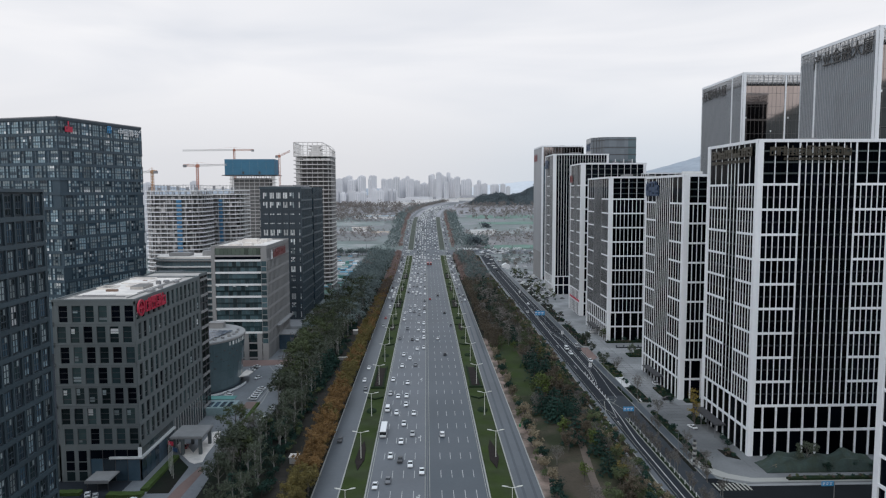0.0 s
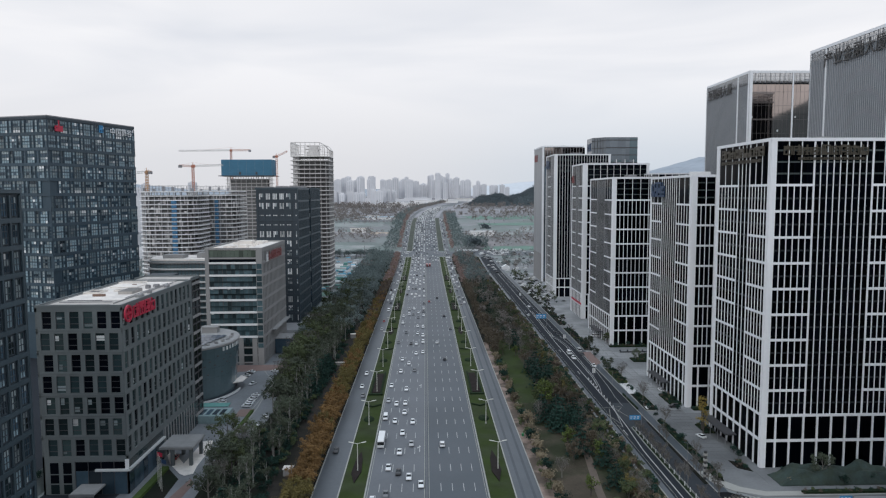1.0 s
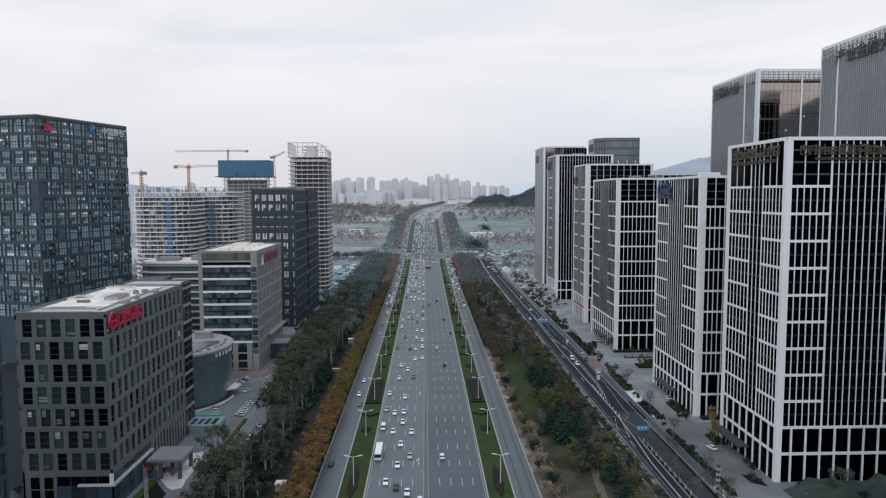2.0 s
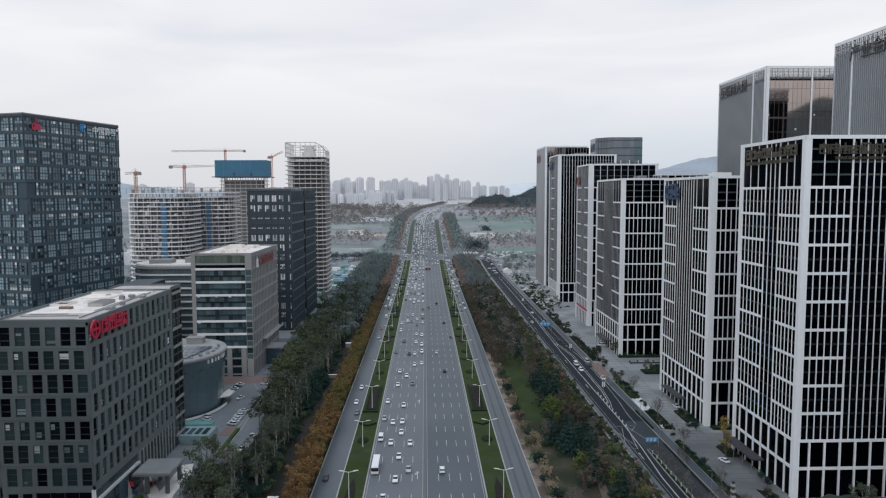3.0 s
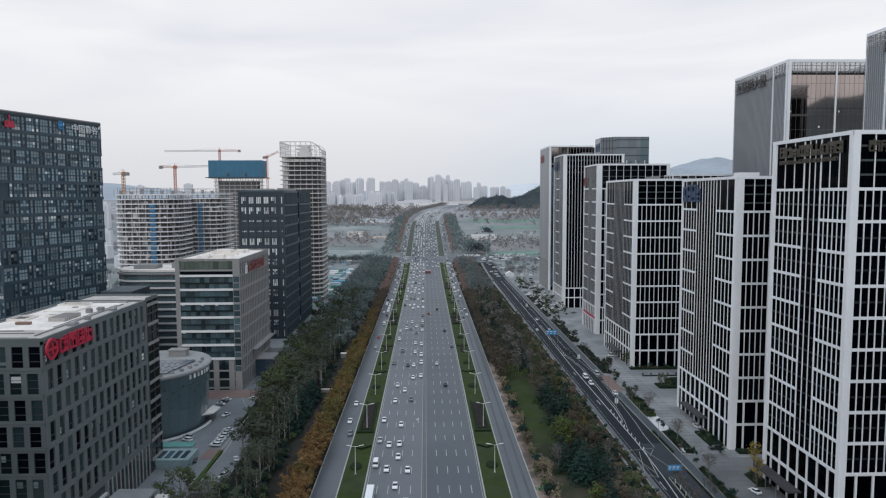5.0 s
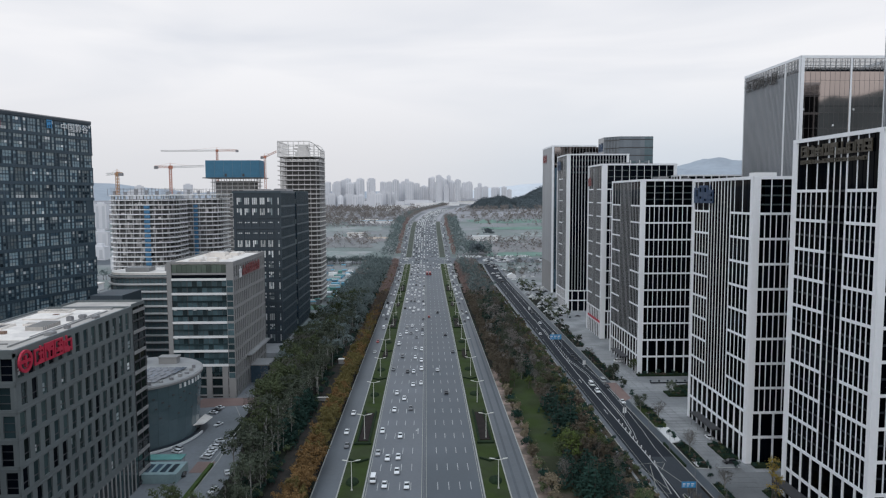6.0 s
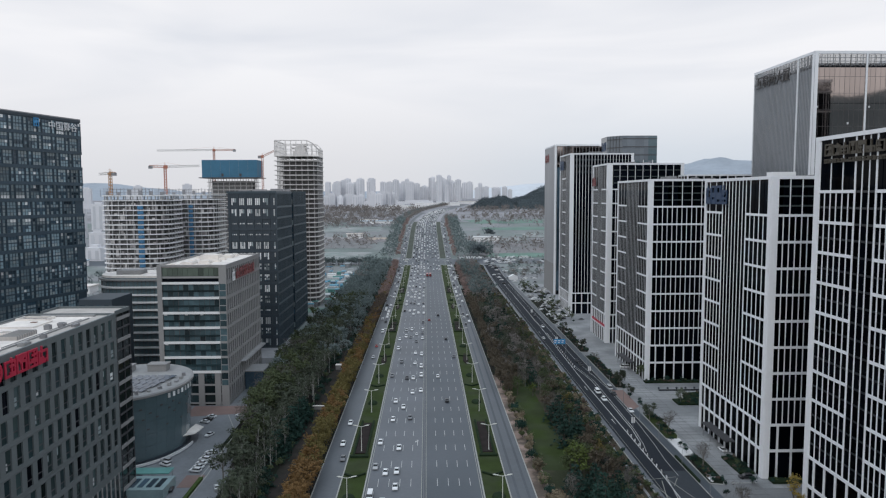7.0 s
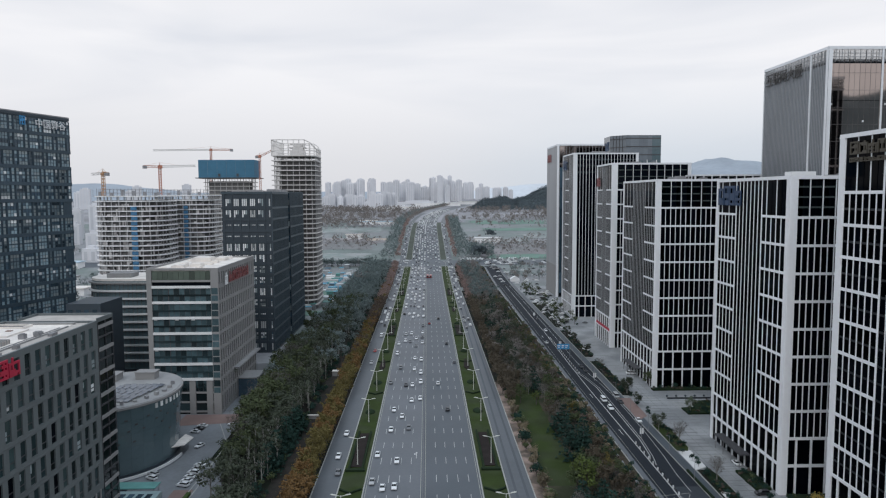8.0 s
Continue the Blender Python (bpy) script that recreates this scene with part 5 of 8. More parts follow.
for r0, z0, z1, m, nm in ((1.015, 24.5, 25.3, stone_beige, "roof_rim"), (0.985, 25.3, 25.5, roof_grey, "roof"), (0.945, 0.0, 1.2, charcoal, "ledge"), (1.07, 0.0, 0.25, asphalt_old, "plinth")):
    bm = bmesh.new()
    add_prism(bm, oval(DX * r0, DY * r0), z0, z1)
    part(nm, bm, m, dr)
bm = bmesh.new()
arc = [radians(230 + i * 5) for i in range(27)]
add_prism(bm, [(DX * 1.05 * math.cos(a), DY * 1.05 * math.sin(a)) for a in arc] + [(DX * 1.03 * math.cos(a), DY * 1.03 * math.sin(a)) for a in arc[::-1]], 0.25, 1.1)
part("curved_wall", bm, band_white, dr, "low curved white wall")
for i in range(7):
    a = radians(-28 + i * 5.5)
    bm = bmesh.new()
    add_box(bm, -0.1, 0.1, -0.55, 0.55, 22.3, 24.0)
    ob = part("wall_sign", bm, blind_white, dr, "small white wall plate")
    ob.matrix_basis = Matrix.Translation((DX * math.cos(a), DY * math.sin(a), 0)) @ Matrix.Rotation(math.atan2(DX * math.sin(a), DY * math.cos(a)), 4, "Z")
for i in range(26):
    a, z = radians(-97 + (i // 2) * 8.2 + 2 * (i % 3)), (12.2, 16.2, 20.2, 18.2)[i * 7 % 4]
    bm = bmesh.new()
    add_box(bm, -0.08, 0.10, -0.5, 0.5, z, z + 0.55)
    ob = part("vent_window", bm, dark_metal, dr)
    ob.matrix_basis = Matrix.Translation((DX * drum_r(z) * math.cos(a), DY * drum_r(z) * math.sin(a), 0)) @ Matrix.Rotation(math.atan2(DX * math.sin(a), DY * math.cos(a)), 4, "Z")
bm = bmesh.new()
add_prism(bm, [(20.6, -3.4), (25.2, -0.6), (26.0, 7.2), (21.6, 11.0)], 3.9, 4.2)
part("canopy", bm, roof_pale, dr, "pale pointed entrance canopy")
solar = mat("solar_cells", (0.070, 0.085, 0.110), 0.25, 0.2, 0.2, 1.0, rand=0.2)
for i in range(6):
    for k in range(7):
        bm = bmesh.new()
        add_box(bm, -1.15, 1.15, -1.35, 1.35, 0, 0.12)
        ob = part("solar_panel", bm, solar, dr)
        ob.matrix_basis = pose(-1.5 + i * 2.6 + k * 0.7, -15.5 + k * 3.1, 26.0 + 0.25 * (k % 2), 7, 0, -16)
for k in range(4):
    bm = bmesh.new()
    add_bar(bm, (-3 + k * 1.5, -17 + k * 6.2, 25.9), (13 + k * 1.5, -21.5 + k * 6.2, 25.9), 0.12)
    part("panel_frame", bm, steel_grey, dr)
for x, y, a, c, z in ((2, 13, 7.5, 4.5, 2.6), (-12, 10, 8, 6, 2.4), (-17, -6, 6, 8, 2.0)):
    bm = bmesh.new()
    add_box(bm, x, x + a, y, y + c, 25.5, 25.5 + z)
    add_box(bm, x - 0.3, x + a + 0.3, y - 0.3, y + c + 0.3, 25.5 + z, 25.9 + z)
    part("roof_hut", bm, stone_beige, dr)
for i in range(9):
    a = radians(-80 + i * 12)
    bm = bmesh.new()
    add_box(bm, -0.7, 0.7, -0.5, 0.5, 25.5, 26.2 + 0.3 * (i % 3))
    ob = part("roof_plant", bm, roof_grey if i % 2 else steel_grey, dr)
    ob.matrix_basis = Matrix.Translation((DX * 0.86 * math.cos(a), DY * 0.86 * math.sin(a), 0)) @ Matrix.Rotation(a, 4, "Z")

# charcoal tower with scattered pale windows, in two joined blocks
md = thing("charcoal_tower", Matrix.Translation((-124.2, 500, 0)), "charcoal panel tower with scattered pale windows", "office tower")
W, L, H = 31.0, 47.5, 99.6
s, wst, e, nth = four_faces(md, W, L)
core(md, W, L, H, charcoal, 0.4)
UNITS = {}


def window_unit(key, w, h, cols, rows, frame, pick, jamb=0.0, bar=0.14, gap_mid=0.0, ragged=0.0, tall=1.0, keep=0.6):
    """One framed window as a single sheet: panes set back between bars, jambs at the sides; u along x, front towards -y."""
    if key in UNITS:
        return UNITS[key]
    r = random.Random(hash_seed(key))
    mats, verts, faces, idx = [frame], {}, [], []
    xs, zs = [(-w / 2 - jamb, -w / 2 + bar / 2, True)], [(0.0, bar * tall / 2, True)]
    for i in range(cols):
        a, b = -w / 2 + w * i / cols + bar / 2, -w / 2 + w * (i + 1) / cols - bar / 2
        xs += [(a, b, False), (b, b + bar if i < cols - 1 else w / 2 + jamb, True)]
    for k in range(rows):
        a, b = h * k / rows, h * (k + 1) / rows
        lo = (gap_mid if gap_mid and k * 2 == rows else bar * tall) / 2
        hi = (gap_mid if gap_mid and (k + 1) * 2 == rows else bar * tall) / 2
        a2, b2 = a + lo, b - hi
        if ragged:
            c = a2 + (b2 - a2) * 0.4
            zs += [(a2, c, False), (c, b2, False)]
        else:
            zs += [(a2, b2, False)]
        zs += [(b2, h if k == rows - 1 else b + (gap_mid if gap_mid and (k + 1) * 2 == rows else bar * tall) / 2, True)]

    def vert(x, y, z):
        q = (round(x, 3), round(y, 3), round(z, 3))
        return verts.setdefault(q, len(verts))

    def quad(m, *co):
        faces.append([vert(*c) for c in co])
        if m not in mats:
            mats.append(m)
        idx.append(mats.index(m))

    depth = {}
    row_mat = {}
    for k, (z0, z1, zb) in enumerate(zs):
        row_mat[k] = pick(r)
        for i, (x0, x1, xb) in enumerate(xs):
            side = i in (0, len(xs) - 1) and jamb > 0
            m, d = frame, (-0.02 if side else 0.12)
            if not xb and not zb:
                m, d = (row_mat[k] if r.random() < keep else pick(r)), 0.26
                if ragged and k + 1 < len(zs) and not zs[k + 1][2] and r.random() < ragged:
                    m, d = frame, 0.12
            depth[i, k] = d
            quad(m, (x0, d, z0), (x1, d, z0), (x1, d, z1), (x0, d, z1))
            if i and depth[i - 1, k] != d:
                e = depth[i - 1, k]
                quad(frame, (x0, e, z0), (x0, d, z0), (x0, d, z1), (x0, e, z1))
            if k and depth[i, k - 1] != d:
                e = depth[i, k - 1]
                quad(frame, (x0, e, z0), (x1, e, z0), (x1, d, z0), (x0, d, z0))
    for z0, z1, zb in (zs if jamb else []):
        for x in (xs[0][0], xs[-1][1]):
            quad(frame, (x, -0.02, z0), (x, 0.4, z0), (x, 0.4, z1), (x, -0.02, z1))
    me = bpy.data.meshes.new("window")
    me.from_pydata(list(verts), [], faces)
    for m in mats:
        me.materials.append(m)
    me.polygons.foreach_set("material_index", idx)
    UNITS[key] = me
    return me


def hash_seed(key):
    return sum(ord(c) * (i + 3) for i, c in enumerate(str(key)))


def set_unit(fc, me, u, z, d=0.0, name="window"):
    c = fc.o + fc.u * u + fc.n * d + Vector((0, 0, z))
    turn = Matrix.Rotation(math.atan2(-fc.n.x, fc.n.y) + math.pi, 4, "Z")
    return put(name, me, fc.parent, Matrix.Translation(c) @ turn)


def md_pick(r):
    return r.choice((blind_white, blind_white, blind_white, blind_white, blind_grey))


for k in range(14):
    z = H - 2.4 - (k + 1) * 6.9
    s.box("spandrel", charcoal, 0, W, z - 1.1, z + 0.4, -0.4, 0.02)
    kind = ("tall", "tall", "low", "low", "tall", "tall", "cross", "cross", "tall", "cross", "low", "tall", "cross", "tall")[k]
    for i in range(6):
        u = 4.2 + i * 4.95
        var = rnd.randrange(5)
        if i == 5:
            u, w, cols = W - 1.6, 1.0, 1
        else:
            w, cols = 3.3, 3
        if kind == "low":
            me = window_unit((kind, cols, var), w, 1.1, cols, 1, charcoal, md_pick, 0.0, 0.3)
            set_unit(s, me, u, z + 2.6, -0.1)
        elif kind == "tall":
            me = window_unit((kind, cols, var), w, 4.6, cols, 1, charcoal, md_pick, 0.0, 0.26, ragged=0.4)
            set_unit(s, me, u, z + 0.9, -0.1)
        else:
            me = window_unit((kind, cols, var), w, 4.6, cols, 2, charcoal, lambda r: r.choice((blind_white, blind_white, blind_grey, glass_blue)), 0.0, 0.26, ragged=0.3)
            set_unit(s, me, u, z + 0.9, -0.1)
for i in range(6):
    a = 1.75 + i * 4.95
    s.box("pier", charcoal, a - 0.3, a + 0.3, 0, H, -0.4, 0.05)
for k in range(14):
    z = H - 2.4 - (k + 1) * 6.9
    e.box("spandrel", slate, 0, L, z - 0.9, z + 0.3, -0.4, 0.06)
for i in range(17):
    e.box("fin", slate, i * (L - 1.0) / 16, i * (L - 1.0) / 16 + 1.0, 0, H, -0.4, -0.02)
for fc, ln in ((s, W), (wst, L), (e, L), (nth, W)):
    fc.box("parapet", slate, 0, ln, H - 1, H + 0.5, -0.4, 0.1)
roof_kit(md, W, L, H, rnd, roof_pale, 6)
md2 = thing("charcoal_tower", Matrix.Translation((-124.2, 552.5, 0)), "charcoal panel tower behind a glazed joint", "office tower")
s, wst, e, nth = four_faces(md2, 31.4, 49)
core(md2, 31.4, 49, 100.4, charcoal, 0.4)
for k in range(14):
    z = H - 2.4 - (k + 1) * 6.9
    e.box("spandrel", slate, 0, 49, z - 0.9, z + 0.3, -0.4, 0.06)
for i in range(17):
    e.box("fin", slate, i * 3.0, i * 3.0 + 1.0, 0, 100.4, -0.4, -0.02)
for k in range(20):
    s.box("window", blind_grey if k % 3 == 0 else glass_blue, 27.5, 30.8, 3.0 + k * 4.9, 6.4 + k * 4.9, -0.4, -0.2)
roof_kit(md2, 31.4, 49, 100.4, rnd, roof_grey, 3)
jn = thing("glazed_joint", Matrix.Translation((-120, 547.5, 0)), "dark glazed joint between two charcoal blocks", "office tower")
core(jn, 24, 5.2, 97, glass_core, 0.1)

# large slate tower, turned from the street
dk = thing("slate_tower", pose(-212.0, 391.0, 0, 0, 0, -16.6), "tall slate-grey tower with irregular window grid", "office tower")
W, L, H = 64.0, 70.0, 139.4
dks = Face(dk, (-W, 0), (1, 0), (0, -1))
dke = Face(dk, (0, 0), (0, 1), (1, 0))
bm = bmesh.new()
add_box(bm, -W + 0.36, -0.36, 0.36, L - 0.36, 0, H - 0.6)
part("wall", bm, slate_dark, dk)
bm = bmesh.new()
add_box(bm, -W + 0.4, -0.4, 0.4, L - 0.4, H - 0.6, H - 0.2)
part("roof", bm, roof_grey, dk)


blind_blue = mat("blue_grey_blind", (0.195, 0.265, 0.300), 0.25, 0.3, 0.12, 1.2, rand=0.5)


def dk_pick(r):
    q = r.random()
    return blind_blue if q < 0.50 else glass_blue if q < 0.72 else blind_grey if q < 0.965 else blind_white


def slate_grid(fc, length, h, z_from, row, n, rnd):
    """Double storeys of wide and narrow framed windows between deep dark bands."""
    step = length / n
    rows_n = int((h - z_from) / row)
    for k in range(rows_n):
        z = h - 1.0 - (k + 1) * row
        fc.box("spandrel", slate_dark, 0, length, z - 0.9, z + 0.75, -0.4, 0.12)
        flip = rnd.random() < 0.5
        slide = rnd.choice((-0.4, 0.0, 0.4))
        lit = rnd.randrange(3)
        for i in range(n):
            for kind, w, at in (("wide", 5.2, 0.36), ("narrow", 1.7, 0.86)):
                c = i * step + step * (1 - at if flip else at) + slide
                if not 0.3 + w / 2 < c < length - 0.3 - w / 2:
                    continue
                me = window_unit((kind, lit, rnd.randrange(6)), w, row - 1.7, 3 if kind == "wide" else 1, 4, slate_dark, dk_pick, 0.34, 0.10, 0.7, 0.0, 2.0, 0.72)
                set_unit(fc, me, c, z + 0.8, 0.0)
    fc.box("parapet", charcoal, 0, length, h - 1.4, h, -0.5, 0.05)


slate_grid(dks, W, H, 24, 8.6, 7, rnd)
slate_grid(dke, L, H, 24, 8.6, 8, rnd)
dke.box("parapet_rail", steel_grey, 0, L, H, H + 0.6, -0.4, 0)
dks.box("parapet_rail", steel_grey, 0, W, H, H + 0.6, -0.4, 0)
lettering(dk, "中国算谷", white_letter, 4.9, Matrix.Translation((0.5, 47.5, H - 6.3)) @ Matrix.Rotation(radians(90), 4, "Z") @ Matrix.Rotation(radians(90), 4, "X"))
bars_sign(dke, red_letter, 5, 11, H - 8.0, H - 1.6, 1, rnd, 0.2, 0.7)
bars_sign(dke, sign_blue, 38.5, 42, H - 6.0, H - 1.6, 1, rnd, 0.2, 0.7)

# nearest slate tower on the west side
rnd = random.Random(31)
nr = thing("slate_tower", Matrix.Translation((-150, 105, 0)), "slate-grey tower with narrow lit windows", "office tower")
W, L, H = 50.0, 68.0, 96.2
s, wst, e, nth = four_faces(nr, W, L)
core(nr, W, L, H, charcoal, 0.5)
for k in range(14):
    z = 2 + k * 6.7
    e.box("spandrel", slate, 0, L, z - 0.7, z + 0.5, -0.4, 0.0)
    for i in range(9):
        a = L - 4.0 - i * 4.1
        m = rnd.choice((blind_grey, blind_blue, glass_green, glass_blue, glass_blue))
        if k == 10:
            m = blind_grey
        if rnd.random() < 0.09:
            m = blind_white
        me = window_unit(("near", m.name, rnd.randrange(3)), 2.1, 4.7, 2, 3, charcoal, lambda r, m=m: m if r.random() < 0.7 else r.choice((glass_green, glass_blue, blind_grey)), 0.0, 0.13, 0.0, 0.0, 1.6)
        set_unit(e, me, a + 1.2, z + 0.95, -0.12)
        e.box("pier", slate, a + 3.1, a + 3.7, z + 0.5, z + 6.0, -0.4, 0.0)
nth.box("wall", slate, 0, W, 0, H, -0.4, 0.0)
e.box("parapet", slate, 0, L, H - 0.6, H + 0.3, -0.4, 0.1)
bm = bmesh.new()
add_box(bm, 0.4, W - 0.4, 0.4, L - 0.4, H - 0.6, H - 0.2)
part("roof", bm, roof_grey, nr)


# ---- towers under construction ----
def rounded(x0, x1, y0, y1, r, corners, n=8):
    """A rectangle, counter-clockwise from the south-west, with some corners rounded."""
    out = []
    for k, (cx, cy, a) in enumerate(((x0, y0, 180), (x1, y0, 270), (x1, y1, 0), (x0, y1, 90))):
        rr = r if k in corners else 0
        if not rr:
            out.append((cx, cy))
            continue
        ox, oy = cx + (rr if cx == x0 else -rr), cy + (rr if cy == y0 else -rr)
        for i in range(n + 1):
            t = radians(a + 90 * i / n)
            out.append((ox + rr * math.cos(t), oy + rr * math.sin(t)))
    return out


def along(outline, step):
    """Points spaced along a closed outline."""
    pts = [Vector(p) for p in outline] + [Vector(outline[0])]
    out, left = [], 0.0
    for a, b in zip(pts, pts[1:]):
        d = (b - a).length
        t = left
        while t < d:
            out.append(a.lerp(b, t / d))
            t += step
        left = t - d
    return out


concrete_infill = mat("masonry_infill", (0.40, 0.38, 0.375), 0.9, 0.3, 0.1, 0.8, island=0.5)
concrete_col = mat("concrete_column", (0.40, 0.395, 0.39), 0.9, 0.2, 0.1, 0.8)


def frame_tower(x, y, outline, floors, fh, step, label, slab=(-0.35, 0.55), m=None, m_col=None, infill=0, name="concrete_frame", seed=1):
    """Bare slabs, edge columns, some infill walls and an inner core painted dark as shade."""
    m, m_col = m or concrete, m_col or concrete_col
    r = random.Random(seed)
    b = thing(name, Matrix.Translation((x, y, 0)), label, "building shell", "towers under construction")
    cx = sum(p[0] for p in outline) / len(outline)
    cy = sum(p[1] for p in outline) / len(outline)
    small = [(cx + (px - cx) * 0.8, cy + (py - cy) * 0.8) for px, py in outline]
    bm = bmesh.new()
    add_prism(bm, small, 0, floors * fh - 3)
    part("inner_wall", bm, concrete_shaded, b)
    bm = bmesh.new()
    add_prism(bm, outline, *slab)
    me = bpy.data.meshes.new("floor_slab")
    bm.to_mesh(me)
    bm.free()
    me.materials.append(m)
    for k in range(1, floors + 1):
        put("floor_slab", me, b, Matrix.Translation((0, 0, k * fh)))
    cols = along([(cx + (px - cx) * 0.92, cy + (py - cy) * 0.92) for px, py in outline], step)
    cm = box_mesh(0.6, 0.6, floors * fh, m_col)
    for c in cols:
        put("column", cm, b, Matrix.Translation((c.x, c.y, floors * fh / 2)))
    # masonry infill, pale and uneven, set back behind the slab edge
    spots = along([(cx + (px - cx) * 0.94, cy + (py - cy) * 0.94) for px, py in outline], 2.2)
    spots = [(p, math.atan2((q - p).y, (q - p).x)) for p, q in zip(spots, spots[1:]) if p.y < cy and (q - p).length > 0.5]
    bm = bmesh.new()
    for n in range(infill * 9):
        p, a = spots[n * 7919 % len(spots)]
        u, v = Vector((math.cos(a), math.sin(a), 0)), Vector((-math.sin(a), math.cos(a), 0))
        lo, wide = r.randrange(0, floors - 1), r.choice((0.5, 0.9, 1.4, 2.0))
        tall = fh - 0.9 if r.random() < 0.6 else r.uniform(0.9, 1.6)
        foot = Vector((p.x, p.y, lo * fh + 0.55))
        add_prism(bm, [(foot + u * i + v * j).xy for i, j in ((0, -0.12), (wide, -0.12), (wide, 0.12), (0, 0.12))], foot.z, foot.z + tall)
    if infill:
        tagged(part("masonry_infill", bm, concrete_infill, b, "uneven masonry infill"), "", "", "", "stuff")
    else:
        bm.free()
    return b


ct = frame_tower(-129, 657, rounded(0, 36.5, 0, 44, 9, (1, 2)), 32, 4.1, 5.2, "bare concrete tower frame with open top storeys", (-0.3, 0.5), concrete_warm)
# open crown that falls away to the street side
bm = bmesh.new()
ring = along(rounded(0.4, 36.1, 0.4, 43.6, 9, (1, 2)), 4.6)
tops = [144.5 - (0.0 if p.x < 27 else (p.x - 27) ** 2 * 0.085) for p in ring]
for p, q, za, zb in zip(ring, ring[1:] + ring[:1], tops, tops[1:] + tops[:1]):
    add_bar(bm, (p.x, p.y, 131), (p.x, p.y, za), 0.42)
    add_bar(bm, (p.x, p.y, za), (q.x, q.y, zb), 0.5)
    add_bar(bm, (p.x, p.y, 135.5), (q.x, q.y, 135.5), 0.4)
    if min(za, zb) > 140:
        add_bar(bm, (p.x, p.y, 140), (q.x, q.y, 140), 0.35)
part("crown", bm, concrete_warm, ct, "open concrete crown")
bm = bmesh.new()
for x0, x1, z0, z1 in ((13, 25, 131, 136.4), (15, 24, 136.4, 138.6), (12, 26, 138.6, 139.6), (16, 23, 139.6, 141.6), (13, 25, 141.6, 142.6)):
    add_box(bm, x0, x1, 13 + z1 * 0.01, 25 - z1 * 0.01, z0, z1)
part("lift_core", bm, concrete_warm, ct)
rd1 = frame_tower(-253.5, 598, rounded(0, 53.5, 0, 36, 14, (0, 1)), 26, 3.75, 5.6, "curved concrete housing shell wrapped in floor slabs", (-0.3, 0.5), None, None, 46, seed=4)
rd2 = frame_tower(-226.0, 640, rounded(0, 50, 0, 34, 12, (0, 1)), 26, 3.77, 5.4, "concrete housing shell with blue netting", (-0.3, 0.5), None, None, 34, seed=9)
for b, us, z1 in ((rd1, (32.0, 36.5), 92), (rd2, (29.0, 32.4), 92)):
    bm = bmesh.new()
    for k in range(22):
        off = 0.5 * noise.noise(Vector((k * 0.7, us[0], 0)))
        add_box(bm, us[0] + off, us[1] + off, -0.5, -0.2, 8.3 + k * 3.75, 10.9 + k * 3.75)
    part("netting", bm, net_blue, b, "blue safety netting strip")
for b, w in ((rd1, 53.5), (rd2, 50)):
    bm = bmesh.new()
    for i in range(int(w / 3)):
        x = 2 + i * 2.8
        y = 1.2 if 12 < x < w - 12 else 4.6
        add_bar(bm, (x, y, 97), (x, y, 102.6 + 0.5 * (i * 5 % 3)), 0.15)
        add_bar(bm, (x, 14, 97), (x, 14, 103.4), 0.15)
        if i % 3 == 1:
            add_box(bm, x, x + 2.0, 7, 9, 98, 100.4 + 0.7 * (i % 4))
    for z in (99.8, 102.4):
        add_bar(bm, (12, 1.2, z), (w - 12, 1.2, z), 0.13)
        add_bar(bm, (2, 14, z + 0.6), (w - 2, 14, z + 0.6), 0.13)
    part("rooftop_scaffold", bm, steel_grey, b)
bl = frame_tower(-231, 801, rounded(-3, 50, 0, 20, 3, (0, 1)), 28, 4.15, 6.0, "concrete core tower under a blue sheeted formwork box", (-0.2, 0.4), concrete_warm)
bm = bmesh.new()
add_box(bm, -5.5, 52.6, -5, 20, 117, 135.4)
part("formwork_cover", bm, blue_sheet, bl, "blue sheeted formwork box")
bm = bmesh.new()
add_box(bm, -8.5, 55.6, -7, 22, 116.2, 117.0)
part("platform", bm, dark_metal, bl, "dark steel platform")
for x in (15, 34):
    bm = bmesh.new()
    add_box(bm, x, x + 2.2, -5.25, -4.9, 118, 121)
    part("hatch", bm, dark_metal, bl)
for i in range(1, 6):
    bm = bmesh.new()
    add_box(bm, -5.5 + i * 9.7, -5.42 + i * 9.7, -5.12, -4.98, 117, 135.4)
    part("sheet_seam", bm, steel_grey, bl)
# curved low office with white ledges
rl = thing("curved_office", Matrix.Translation((-193, 462, 0)), "curved grey office with white ledges", "office building")
bm = bmesh.new()
add_prism(bm, rounded(0.6, 61.4, 0.6, 35.4, 16.4, (0, 3)), 0, 50)
part("wall", bm, drum_glass, rl)
for k in range(11):
    bm = bmesh.new()
    add_prism(bm, rounded(-0.9, 62.9, -0.9, 36.9, 17.9, (0, 3)), 4.6 + k * 4.4, 5.5 + k * 4.4)
    part("ledge", bm, band_white if k != 10 else roof_grey, rl)
    bm = bmesh.new()
    add_prism(bm, rounded(0.4, 61.6, 0.4, 35.6, 16.6, (0, 3)), 3.9 + k * 4.4, 4.6 + k * 4.4)
    part("spandrel", bm, steel_grey, rl)
bm = bmesh.new()
for p in along(rounded(0.5, 61.5, 0.5, 35.5, 16.5, (0, 3)), 2.4):
    add_box(bm, p.x - 0.12, p.x + 0.12, p.y - 0.12, p.y + 0.12, 1, 49)
tagged(part("mullion", bm, dark_metal, rl), "", "", "", "stuff")
bm = bmesh.new()
add_prism(bm, rounded(1, 61, 1, 35, 16, (0, 3)), 50, 51.2)
